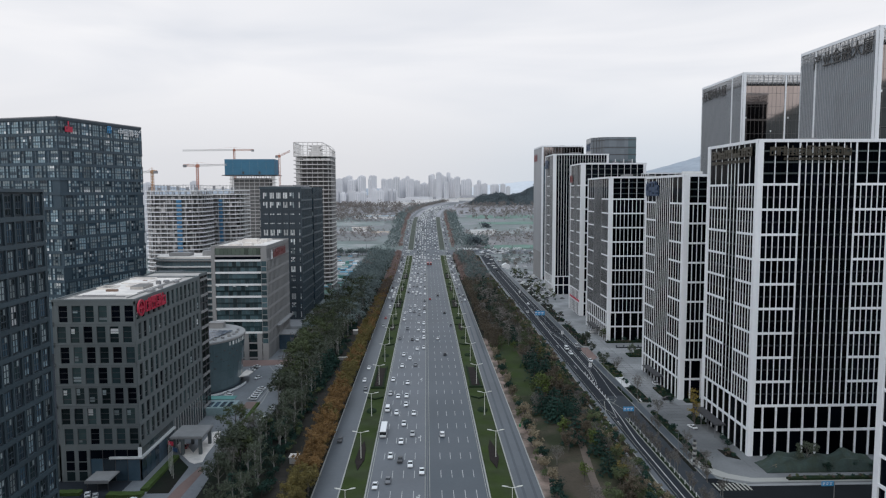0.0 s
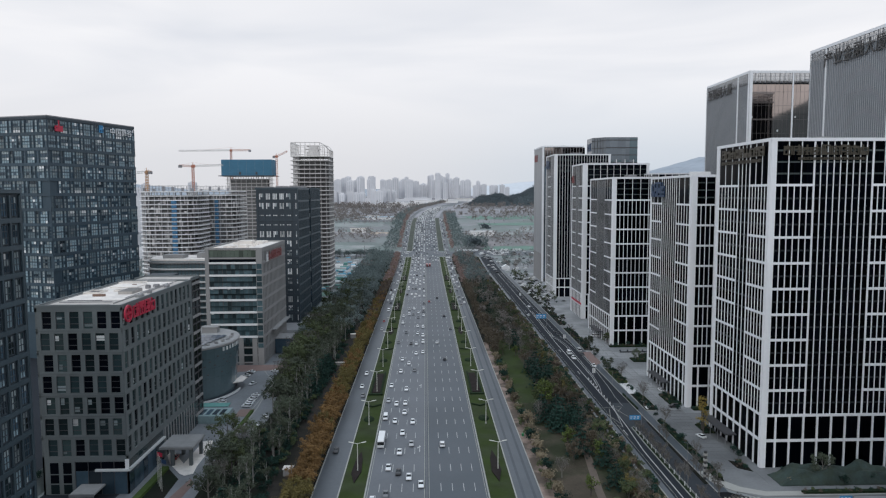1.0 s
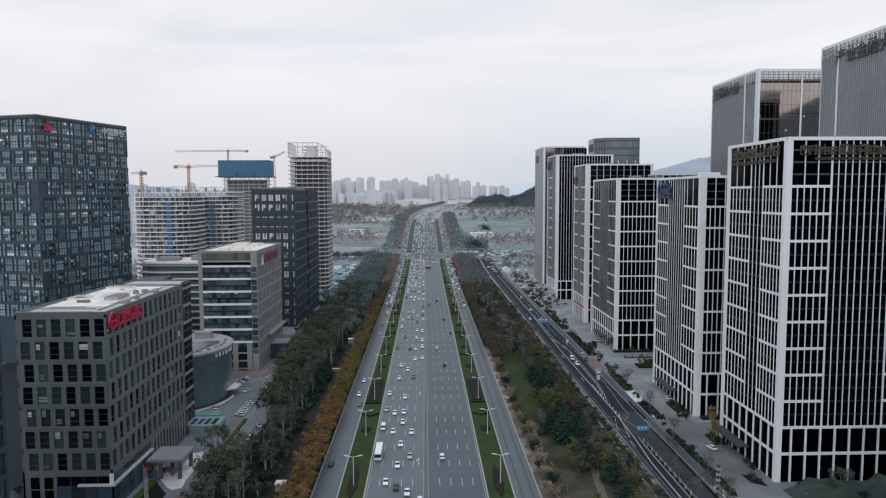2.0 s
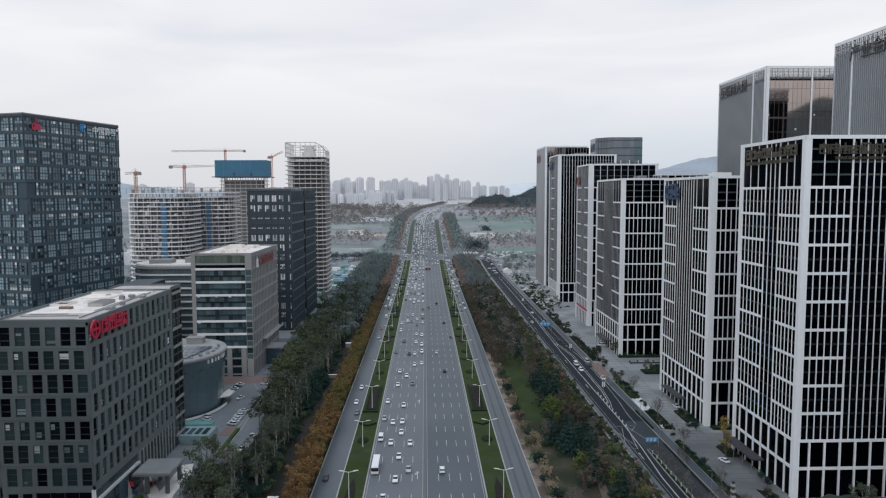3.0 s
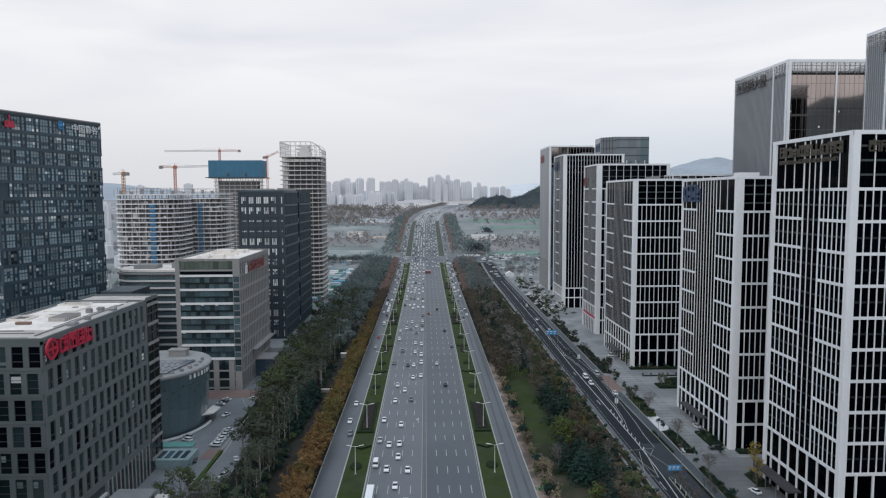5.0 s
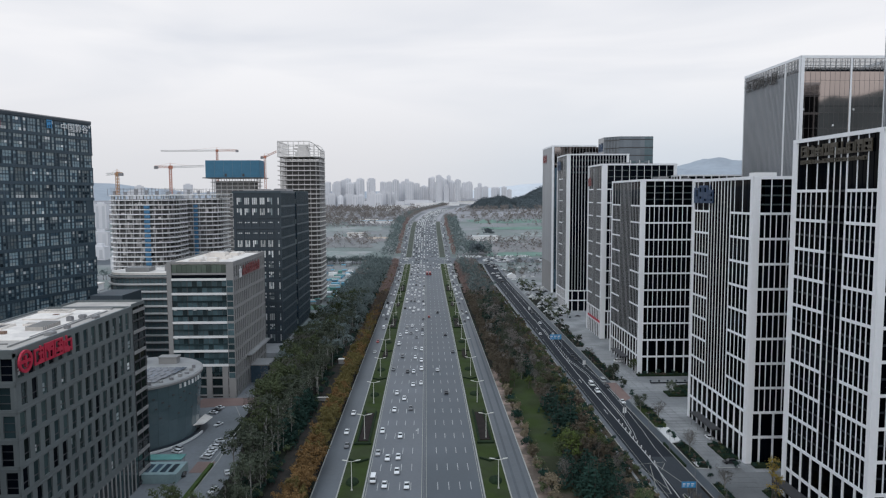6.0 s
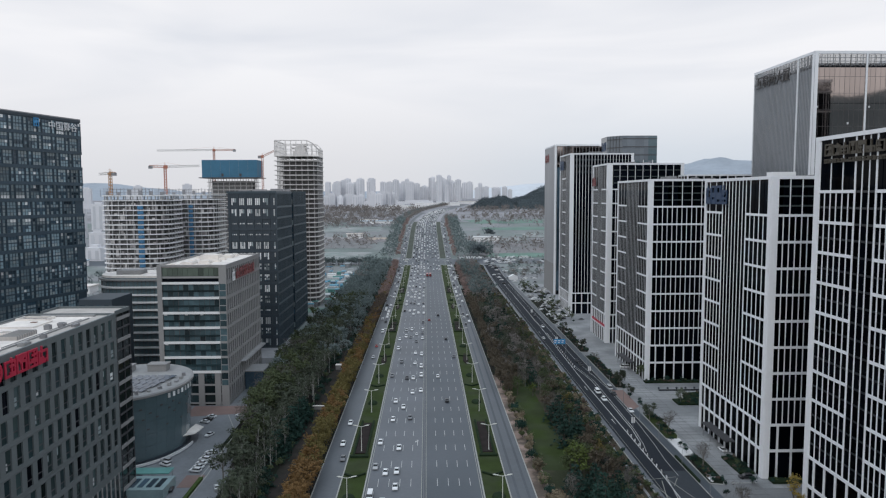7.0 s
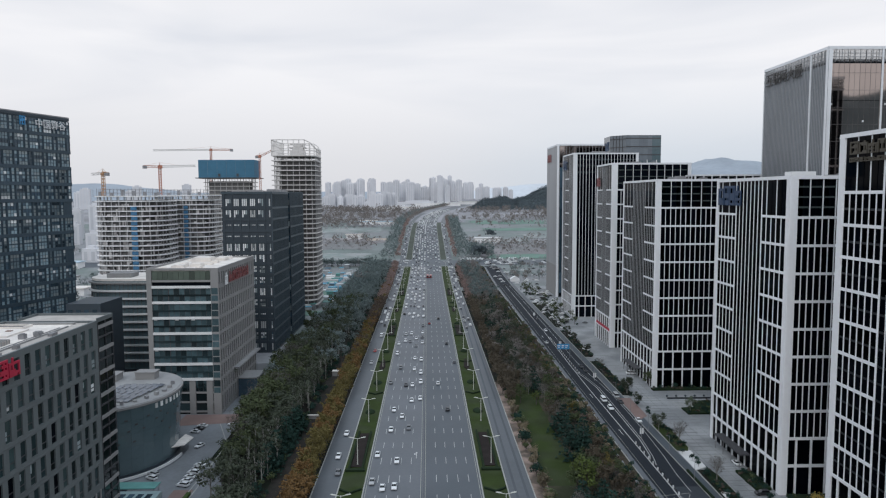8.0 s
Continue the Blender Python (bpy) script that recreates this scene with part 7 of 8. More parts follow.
KINDS = {
    "grey": ("broad", leaf_grey, bark_pale, "grey-green half-bare roadside tree", "roadside trees"),
    "olive": ("broad", leaf_olive, bark, "olive-green roadside tree with thinning leaves", "roadside trees"),
    "bare": ("bare", twig_grey, bark_pale, "bare grey tree with thin twigs", "bare trees"),
    "upright": ("upright", leaf_grey, bark_white, "slim upright half-bare tree with pale trunk", "upright trees"),
    "sapling": ("sapling", twig_grey, bark_pale, "thin bare young tree in the street divider", "young street trees"),
    "rust": ("row", leaf_orange, bark, "rust-orange autumn tree in a row", "row of autumn trees"),
    "ochre": ("row", leaf_ochre, bark, "ochre-green autumn tree in a row", "row of autumn trees"),
    "russet": ("row", leaf_red, bark, "russet autumn tree in a row", "row of autumn trees"),
    "scrub": ("bush", twig_pale, bark_pale, "leafless scrub paled for haze", "scrub"),
    "scrub_brown": ("bush", leaf_scrub, bark_pale, "brown scrub paled to grey for haze", "scrub"),
    "winter": ("broad", twig_pale, bark_pale, "leafless winter tree in scrub, paled for haze", "winter trees"),
    "brown": ("broad", leaf_brown, bark, "brown-leaved autumn tree on bare earth", "autumn trees"),
    "hill_green": ("broad", leaf_hill, bark, "dark evergreen tree", "far trees"),
    "haze_brown": ("broad", leaf_far_brown, bark, "brown tree paled for distance haze", "far trees"),
    "haze_red": ("row", leaf_far_red, bark, "russet tree beyond the crossing, dulled for haze", "far trees"),
    "haze_green": ("broad", leaf_far, bark, "evergreen tree greyed for distance haze", "far trees"),
    "pine": ("pine", leaf_dark, bark, "dark green conifer in the belt", "conifers"),
    "green": ("young", leaf_green, bark, "bright green young tree by the lawn", "young trees"),
    "yellow": ("upright", leaf_yellow, bark, "yellow autumn ginkgo tree by the tower", "ginkgo trees"),
    "bush": ("bush", leaf_dark, bark, "dark evergreen bush on bare earth", "bushes"),
    "bush_brown": ("bush", leaf_red, bark, "brown autumn shrub", "bushes"),
    "bush_olive": ("bush", leaf_olive, bark, "olive-green shrub", "bushes"),
    "bush_tan": ("bush", leaf_tan, bark, "tan and yellow roadside bush", "bushes"),
}


def tree(what, x, y, size=1.0, turn=None, z=0.1):
    kind, leaf, bk, label, group = KINDS[what]
    trunk, crown = plant(kind, leaf, bk, rnd.randrange(4))
    nm = {"bush": "bush", "pine": "conifer"}.get(kind, "tree")
    ob = new(nm, trunk)
    ob.matrix_basis = Matrix.Translation((x, y, ground_z(x, y) + z)) @ Matrix.Rotation(rnd.uniform(0, 6.28) if turn is None else turn, 4, "Z") @ Matrix.Diagonal((size, size, size * rnd.uniform(0.9, 1.12), 1))
    tagged(ob, label, {"bush": "bush", "conifer": "conifer"}.get(nm, "tree"), group)
    put("crown", crown, ob, Matrix.Identity(4))
    return ob


def woods(name, spots, label):
    """Far trees that nobody could count, as one object. spots: (kind, x, y, size)."""
    verts, faces, count = [], [], 0
    mats = []
    idx = []
    for what, x, y, size, *foot in spots:
        foot = foot[0] if foot else None
        kind, leaf, bk, _, _ = KINDS[what]
        lod = 0.10 if what[:5] == "scrub" else 0.34 if y < 480 else 0.2 if y < 640 else 0.09 if y < 1000 else 0.03
        for me in plant(kind, leaf, bk, rnd.randrange(4), lod)[1 if y > 1000 else 0:]:
            co = np.empty(len(me.vertices) * 3)
            me.vertices.foreach_get("co", co)
            co = co.reshape(-1, 3) * size
            t = rnd.uniform(0, 6.28)
            rot = np.array([[math.cos(t), -math.sin(t), 0], [math.sin(t), math.cos(t), 0], [0, 0, 1]])
            co = co @ rot.T + np.array([x, y, ground_z(x, y) if foot is None else foot])
            m = me.materials[0]
            if m not in mats:
                mats.append(m)
            polys = [tuple(v + count for v in p.vertices) for p in me.polygons]
            verts.append(co)
            faces += polys
            idx += [mats.index(m)] * len(polys)
            count += len(co)
    me = bpy.data.meshes.new(name)
    me.from_pydata(np.concatenate(verts).tolist(), [], faces)
    for m in mats:
        me.materials.append(m)
    me.polygons.foreach_set("material_index", idx)
    return tagged(new(name, me), label, "woods", "", "stuff")


rnd = random.Random(77)
far_spots = []


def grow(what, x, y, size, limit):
    # past 690 m the same trees take the haze-tinted leaf colours
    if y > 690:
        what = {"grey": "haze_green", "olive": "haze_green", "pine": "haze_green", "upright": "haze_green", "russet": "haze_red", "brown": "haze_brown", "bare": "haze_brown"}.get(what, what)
    if y < limit:
        tree(what, x, y, size)
    else:
        far_spots.append((what, x, y, size))


# west belt: autumn row by the frontage road, a bare strip, slim upright trees, then broad grey-green ones
for i in range(190):
    y = 186 + i * 4.1
    if y > 955:
        break
    far = min(1.0, max(0.0, (y - 430) / 200))
    warm = float(np.interp(y, (205, 218, 295, 320, 480), (0.0, 1.0, 0.9, 0.15, 0.3)))
    for x in (-37.9, -41.2):
        what = "russet" if rnd.random() < far * 0.85 else ("rust" if rnd.random() < 0.08 + 0.82 * warm else "ochre")
        grow(what, x + rnd.uniform(-0.6, 0.6), y + rnd.uniform(-1.3, 1.3), rnd.uniform(0.72, 0.95), 282)
y = 186.0
while y < 958:
    for x in (-48, -53.5, -56.5, -60.5, -66, -71, -76):
        q = rnd.random()
        if x > -50:
            if y < 350 or (q > 0.4 and y < 480):
                continue
            what = "bush"
        elif x > -55:
            if q > 0.85:
                continue
            what = "pine" if q < 0.1 else "bush" if q < 0.25 else "upright"
        elif x > -62:
            what = "upright" if q < 0.55 else "pine" if q < 0.66 else "grey"
        else:
            what = "olive" if q < 0.42 else "grey" if q < 0.9 else "bare"
        if y > 400 and rnd.random() < min(0.45, (y - 400) / 500):
            what = "haze_green"
        if y < 350 and x < float(np.interp(y, (190, 225, 242, 254, 272, 292, 312, 350), (-63, -70, -72, -61.5, -64.5, -65.5, -69, -74))) - 0.5:
            continue
        size = rnd.uniform(0.95, 1.35) if x < -62 else rnd.uniform(0.85, 1.1)
        grow(what, x + rnd.uniform(-1.9, 1.9), y + rnd.uniform(-2.3, 2.3), size, 282)
    y += 6.3
# east belt: lawn with few trees, cedars in groups, then mixed thin trees towards the street
y = 186.0
while y < 955:
    for x in (45.5, 50.5, 55.5, 60.5, 64.8, 69.8):
        if abs(x + (255 - y) * 0.08 - 59) < 1.8 and y < 258:
            continue
        q = rnd.random()
        if x < 53 and 306 < y < 392:
            continue
        grove = 48 < x < 63 and (316 < y < 352 or 252 < y < 288 or 205 < y < 232)
        if y < 420 and ((x < 49 and q > 0.15) or (x < 52 and q > 0.6)):
            continue
        if q > (0.82 if y < 420 and x < 63 else 0.93):
            continue
        q = rnd.random()
        if x > 69 and y < 480:
            what = "bush" if q < 0.45 else "bush_tan"
        elif x > 63:
            what = "bare" if q < 0.26 else "brown" if q < 0.42 else "ochre" if q < 0.52 else "olive" if q < 0.86 else "bush"
        elif y < 420:
            if grove:
                what = "pine" if q < 0.9 else "brown" if q < 0.94 else "green"
            else:
                what = "bare" if q < 0.24 else "brown" if q < 0.54 else "green" if q < 0.62 else "pine" if q < 0.76 else "olive"
        else:
            what = "pine" if q < 0.14 else "brown" if q < 0.30 else "bare" if q < 0.50 else "grey" if q < 0.76 else "haze_brown"
        big = {"green": 1.25, "pine": 1.15}.get(what, 0.8)
        grow(what, x + rnd.uniform(-2, 2), y + rnd.uniform(-2.6, 2.6), rnd.uniform(0.78, 1.15) * big * (0.62 if x > 69 else 0.85 if x > 63 else 1.0), 282)
    y += 5.9
for x, y, k in ((53.3, 292, 1.7), (51.0, 299, 1.5), (57.5, 301, 1.2), (52, 244, 1.4)):
    tree("green", x, y, k)
for i in range(20):
    y = 196 + i * 9.4
    tree("bush_tan" if i % 3 else "bush", 40.2 + rnd.uniform(-1.0, 1.4), y + rnd.uniform(-1.5, 1.5), rnd.uniform(0.9, 1.6))
for i in range(130):
    y = 390 + i * 4.4
    if y < 950:
        far_spots.append(("haze_red" if y > 690 else "brown", 40 + rnd.uniform(-1.5, 2.5), y, rnd.uniform(0.6, 0.9)))
for i in range(7):
    tree(rnd.choice(("bush", "bush_tan", "bush")), rnd.uniform(115, 159), rnd.uniform(211.5, 213.5), rnd.uniform(0.5, 0.9), z=0.1)
for i in range(14):
    tree("pine", -53.5 + rnd.uniform(-1.8, 1.2), 314 + i * 4.2, rnd.uniform(0.95, 1.3))
# undergrowth between the trees and the street, and along the dirt path
shrubs = []
for i in range(620):
    y = 188 + 400 * rnd.random() ** 1.25
    x = 74.6 - 12.0 * rnd.random() ** 1.4
    if abs(x - 72.6) < 0.7:
        continue
    shrubs.append((rnd.choice(("bush", "bush", "bush_tan", "bush_tan", "bush_brown", "bush_olive", "bush_olive")), x, y, rnd.uniform(0.5, 1.15) * (0.7 if x > 73 else 1.0)))
for i in range(100):
    y = 190 + i * 3.4
    shrubs.append((rnd.choice(("bush_tan", "bush_tan", "bush", "bush_olive")), 40.3 + rnd.gauss(0, 0.9), y + rnd.uniform(-1, 1), rnd.uniform(0.45, 1.25)))
for i in range(160):
    shrubs.append((rnd.choice(("bush", "bush", "bush_olive")), rnd.uniform(-55, -50), 190 + 300 * rnd.random(), rnd.uniform(0.4, 0.9)))
woods("undergrowth", shrubs, "dense brown and dark green shrubs beside the street")
beds = []
for x0, x1, y0, y1, n in ((96.1, 98.4, 217, 275, 90), (107.6, 111, 225, 231, 14), (97, 101.6, 290, 312, 40), (96.8, 101.8, 332, 359, 40), (97, 102, 403, 469, 70), (97, 102, 482, 558, 60), (109.6, 114.4, 296, 311, 24), (114, 150, 409.8, 412.8, 50), (117, 131, 373, 381, 30), (124, 140, 376, 391, 50), (117, 150, 288, 291.4, 40), (110.4, 114.4, 260, 270, 16), (119, 160, 205.6, 207, 40)):
    for i in range(n):
        beds.append((rnd.choice(("bush", "bush", "bush_olive", "bush_brown")), rnd.uniform(x0, x1), rnd.uniform(y0, y1), rnd.uniform(0.22, 0.5)))
woods("bed_shrubs", beds, "low dark shrubs filling the kerbed beds")
# street trees before the towers
for y in range(218, 560, 17):
    if rnd.random() < 0.75:
        tree(rnd.choice(("bush", "bush", "bare", "grey")), (97.2 if y < 280 else 99) + rnd.uniform(-0.8, 0.8), y, rnd.uniform(0.5, 0.8), z=0.3)
for i in range(38):
    tree("sapling", rnd.choice((84.1, 84.1, 91.6)) + rnd.uniform(-0.3, 0.3), 184 + i * 2.2 + rnd.uniform(-0.7, 0.7), rnd.uniform(0.7, 1.0), z=0.25)
for y in range(224, 420, 7):
    tree("bush", (97.2 + rnd.uniform(-0.9, 0.9) if y < 280 else 99.2 + rnd.uniform(-2.2, 2.2)), y + rnd.uniform(-1, 1), rnd.uniform(0.4, 0.7), z=0.3)
for i in range(120):
    y = rnd.uniform(600, 1130)
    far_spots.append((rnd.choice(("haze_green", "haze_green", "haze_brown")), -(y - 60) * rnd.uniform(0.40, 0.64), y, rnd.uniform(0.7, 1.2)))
for x, y in ((110.5, 264), (109.0, 259)):
    tree("yellow", x, y, 1.1, z=0.15)
for x, y in ((112.5, 300), (111, 308), (114, 418), (118, 411), (125, 411), (133, 411), (119, 376), (126, 377), (96.5, 352), (99, 405), (98, 455), (110, 288), (112.4, 240), (111.4, 234), (120, 219), (131, 216), (146, 217), (100, 540), (99, 480)):
    tree(rnd.choice(("grey", "bush", "olive", "bush")), x, y, rnd.uniform(0.6, 0.9), z=0.15)
for x, y in ((-131, 214), (-133, 230), (-86, 428), (-84, 440), (-87, 450), (-89, 476), (-86, 488), (-84, 506), (-87, 520), (-85, 540), (-84, 560), (-86, 580), (-88, 600), (-150, 410), (-146, 400), (-140, 395)):
    tree(rnd.choice(("olive", "grey", "bush", "bush")), x, y, rnd.uniform(0.7, 1.1))
# low pale wall and hut among the west trees
for x0, x1, y0, y1, h, nm, lab in ((-59, -45, 373, 373.6, 1.6, "garden_wall", "low pale wall crossing the tree belt"), (-49.8, -46.6, 443, 446, 2.6, "hut", "small pale-roofed hut among the trees"), (-48.6, -45.6, 225, 228, 2.4, "hut", "small pale-roofed hut among the trees")):
    bm = bmesh.new()
    add_box(bm, x0, x1, y0, y1, 0, h)
    b = tagged(part(nm, bm, stone_beige, None), lab, nm.split("_")[-1])
    bm = bmesh.new()
    add_box(bm, x0 - 0.2, x1 + 0.2, y0 - 0.2, y1 + 0.2, h, h + 0.2)
    part("coping" if nm != "hut" else "roof", bm, roof_pale, b)
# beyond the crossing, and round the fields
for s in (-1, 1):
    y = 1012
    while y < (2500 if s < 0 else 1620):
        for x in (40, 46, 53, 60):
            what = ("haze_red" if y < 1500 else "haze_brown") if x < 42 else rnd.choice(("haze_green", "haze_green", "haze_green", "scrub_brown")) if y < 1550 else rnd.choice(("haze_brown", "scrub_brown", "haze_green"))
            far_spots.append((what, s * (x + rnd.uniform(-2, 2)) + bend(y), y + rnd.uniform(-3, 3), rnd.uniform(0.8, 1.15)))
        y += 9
for i in range(70):
    far_spots.append((rnd.choice(("haze_green", "haze_green", "scrub_brown")), rnd.uniform(60, 100), rnd.uniform(1010, 1110), rnd.uniform(0.9, 1.3)))
for i in range(60):
    far_spots.append(("haze_green", rnd.uniform(-170, -76), rnd.uniform(952, 962), rnd.uniform(0.7, 1.1)))
for i in range(70):
    far_spots.append((rnd.choice(("bush", "bush", "olive")), rnd.uniform(97, 117), rnd.uniform(575, 790), rnd.uniform(0.45, 0.75)))
for i in range(150):
    far_spots.append((rnd.choice(("haze_brown", "scrub_brown", "haze_green")), rnd.uniform(96, 190), rnd.uniform(845, 952), rnd.uniform(0.4, 0.75)))
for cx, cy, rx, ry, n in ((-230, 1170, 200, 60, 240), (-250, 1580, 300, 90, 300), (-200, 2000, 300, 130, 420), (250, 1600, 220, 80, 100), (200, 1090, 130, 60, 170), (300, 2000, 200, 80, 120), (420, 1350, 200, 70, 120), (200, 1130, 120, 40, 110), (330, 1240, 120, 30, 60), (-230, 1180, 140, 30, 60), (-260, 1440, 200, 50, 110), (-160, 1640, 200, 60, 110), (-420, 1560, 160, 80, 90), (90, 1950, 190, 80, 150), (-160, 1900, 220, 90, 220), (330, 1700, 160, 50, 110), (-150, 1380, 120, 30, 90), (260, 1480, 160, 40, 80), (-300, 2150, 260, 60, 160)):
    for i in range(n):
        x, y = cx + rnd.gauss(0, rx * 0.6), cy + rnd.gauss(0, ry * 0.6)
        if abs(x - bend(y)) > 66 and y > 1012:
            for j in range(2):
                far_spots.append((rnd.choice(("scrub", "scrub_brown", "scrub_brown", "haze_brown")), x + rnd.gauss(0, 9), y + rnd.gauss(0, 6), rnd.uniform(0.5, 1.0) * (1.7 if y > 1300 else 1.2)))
far_spots += [("hill_green", x + dx, y + dx, k * 0.8) for x, y, k in ((66, 1024, 1.5), (70, 1032, 1.9), (75, 1024, 2.0), (80, 1030, 1.8), (72, 1022, 1.6), (84, 1024, 1.5), (103, 1214, 1.7), (108, 1216, 1.8), (112, 1213, 1.6)) for dx in (-1.5, 0.0, 1.5)]
near_spots = [p for p in far_spots if p[2] < 600]
mid_spots = [p for p in far_spots if p[2] >= 600]
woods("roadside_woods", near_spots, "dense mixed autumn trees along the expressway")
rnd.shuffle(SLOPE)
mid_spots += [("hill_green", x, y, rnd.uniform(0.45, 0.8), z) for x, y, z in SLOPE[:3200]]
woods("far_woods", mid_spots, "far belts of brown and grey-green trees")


# ---- street lamps ----
def street_lamp(x, y):
    b = thing("street_lamp", Matrix.Translation((x, y, land(y) + 0.24)), "white double-armed street lamp in the verge", "street lamp", "expressway lamps")
    bm = bmesh.new()
    add_bar(bm, (0, 0, 0), (0, 0, 9.9), 0.17, 8, 0.10)
    part("pole", bm, lamp_white, b)
    for s in (-1, 1):
        bm = bmesh.new()
        add_bar(bm, (0, 0, 9.7), (s * 1.5, 0, 10.05), 0.09, 6)
        arm = part("arm", bm, lamp_white, b)
        bm = bmesh.new()
        add_prism(bm, [(s * 1.4, -0.2), (s * 2.6, -0.26), (s * 3.1, 0), (s * 2.6, 0.26), (s * 1.4, 0.2)][::s], 10.0, 10.2)
        bmesh.ops.rotate(bm, verts=bm.verts, cent=(s * 1.4, 0, 10.1), matrix=Matrix.Rotation(radians(-s * 9), 3, "Y"))
        part("lamp_head", bm, lamp_white, arm)
    bm = bmesh.new()
    add_box(bm, -0.3, 0.3, -0.3, 0.3, 0, 0.35)
    part("base", bm, kerb_mat, b)
    return b


first = street_lamp(-23.7, 181.4)
for i in range(1, 17):
    y = 181.4 + 46.6 * i
    copy_thing(first, Matrix.Translation((-23.7, y, land(y) + 0.24)))
for i in range(0, 17):
    y = 181.4 + 46.6 * i
    copy_thing(first, Matrix.Translation((24.6, y, land(y) + 0.24)))


# ---- vehicles ----
car_glass = mat("car_glass", (0.012, 0.014, 0.017), 0.08, 0.1, spec=0.6)
CAR_PAINT = {k: mat("car_" + n, c, 0.3, 0.04, 0.5, 2.0, spec=0.6) for k, n, c in (("w", "white", (0.72, 0.73, 0.74)), ("k", "black", (0.02, 0.02, 0.023)), ("g", "grey", (0.13, 0.135, 0.145)), ("s", "silver", (0.40, 0.41, 0.42)), ("r", "red", (0.30, 0.02, 0.02)), ("b", "blue", (0.05, 0.14, 0.26)))}


def profile_mesh(pts, w0, w1, m, bev=0.06):
    """A side outline swept across the car; w1 is the width at the top."""
    bm = bmesh.new()
    zs = [p[1] for p in pts]
    lo, hi = min(zs), max(zs)
    sides = []
    for s in (-1, 1):
        sides.append([bm.verts.new((s * (w0 + (w1 - w0) * (z - lo) / (hi - lo)) / 2, y, z)) for y, z in pts])
    k = len(pts)
    for i in range(k):
        j = (i + 1) % k
        bm.faces.new((sides[0][i], sides[0][j], sides[1][j], sides[1][i]))
    bm.faces.new(sides[0][::-1])
    bm.faces.new(sides[1])
    bmesh.ops.recalc_face_normals(bm, faces=bm.faces)
    bmesh.ops.bevel(bm, geom=bm.edges[:], offset=bev, segments=1, affect="EDGES")
    me = bpy.data.meshes.new("car")
    bm.to_mesh(me)
    bm.free()
    me.materials.append(m)
    return me


def vehicle(kind, colour, label, category):
    """Nose towards +y. The body is the thing; glass, roof and wheels are its parts."""
    m = CAR_PAINT[colour]
    if kind == "car":
        body = profile_mesh([(-2.25, 0.3), (2.25, 0.3), (2.28, 0.62), (1.9, 0.86), (0.9, 0.95), (-1.75, 1.0), (-2.28, 0.92)], 1.82, 1.74, m)
        glass = profile_mesh([(1.0, 0.9), (0.25, 1.4), (-1.0, 1.42), (-1.8, 0.95)], 1.66, 1.28, car_glass, 0.03)
        top = profile_mesh([(0.2, 1.38), (0.1, 1.47), (-0.95, 1.48), (-1.1, 1.39)], 1.34, 1.2, m, 0.03)
        axles, rad = (1.4, -1.4), 0.33
    elif kind == "suv":
        body = profile_mesh([(-2.3, 0.35), (2.3, 0.35), (2.32, 0.8), (1.95, 1.05), (1.0, 1.12), (-2.2, 1.15), (-2.34, 0.95)], 1.9, 1.82, m)
        glass = profile_mesh([(1.05, 1.08), (0.4, 1.62), (-1.9, 1.64), (-2.2, 1.1)], 1.76, 1.42, car_glass, 0.03)
        top = profile_mesh([(0.3, 1.6), (0.2, 1.71), (-1.85, 1.72), (-1.95, 1.6)], 1.46, 1.34, m, 0.03)
        axles, rad = (1.45, -1.45), 0.37
    elif kind == "van":
        body = profile_mesh([(-2.6, 0.4), (2.5, 0.4), (2.6, 1.0), (2.1, 1.25), (-2.6, 1.3)], 1.95, 1.9, m)
        glass = profile_mesh([(2.05, 1.2), (1.5, 1.95), (-2.5, 1.95), (-2.58, 1.25)], 1.88, 1.7, car_glass, 0.03)
        top = profile_mesh([(1.5, 1.9), (1.3, 2.12), (-2.5, 2.12), (-2.56, 1.9)], 1.78, 1.6, m, 0.04)
        axles, rad = (1.7, -1.6), 0.36
    else:
        body = profile_mesh([(-5.6, 0.4), (5.5, 0.4), (5.6, 1.4), (-5.6, 1.4)], 2.5, 2.5, m)
        glass = profile_mesh([(5.58, 1.35), (5.45, 2.6), (-5.55, 2.6), (-5.58, 1.35)], 2.46, 2.42, car_glass, 0.03)
        top = profile_mesh([(5.5, 2.55), (5.3, 3.05), (-5.5, 3.05), (-5.58, 2.55)], 2.5, 2.36, m, 0.06)
        axles, rad = (3.4, -3.2), 0.48
    bm = bmesh.new()
    bmesh.ops.create_cone(bm, cap_ends=True, segments=12, radius1=rad, radius2=rad, depth=0.24)
    bmesh.ops.rotate(bm, verts=bm.verts, matrix=Matrix.Rotation(radians(90), 3, "Y"))
    wheel = bpy.data.meshes.new("wheel")
    bm.to_mesh(wheel)
    bm.free()
    wheel.materials.append(tyre_mat)
    ob = new(category, body)
    tagged(ob, label, category, "cars on the expressway")
    put("glass", glass, ob, Matrix.Identity(4))
    put("roof", top, ob, Matrix.Identity(4))
    half = 0.78 if kind != "bus" else 1.12
    for y in axles:
        for s in (-1, 1):
            put("wheel", wheel, ob, Matrix.Translation((s * half, y, rad)))
    return ob


STOCK = {}


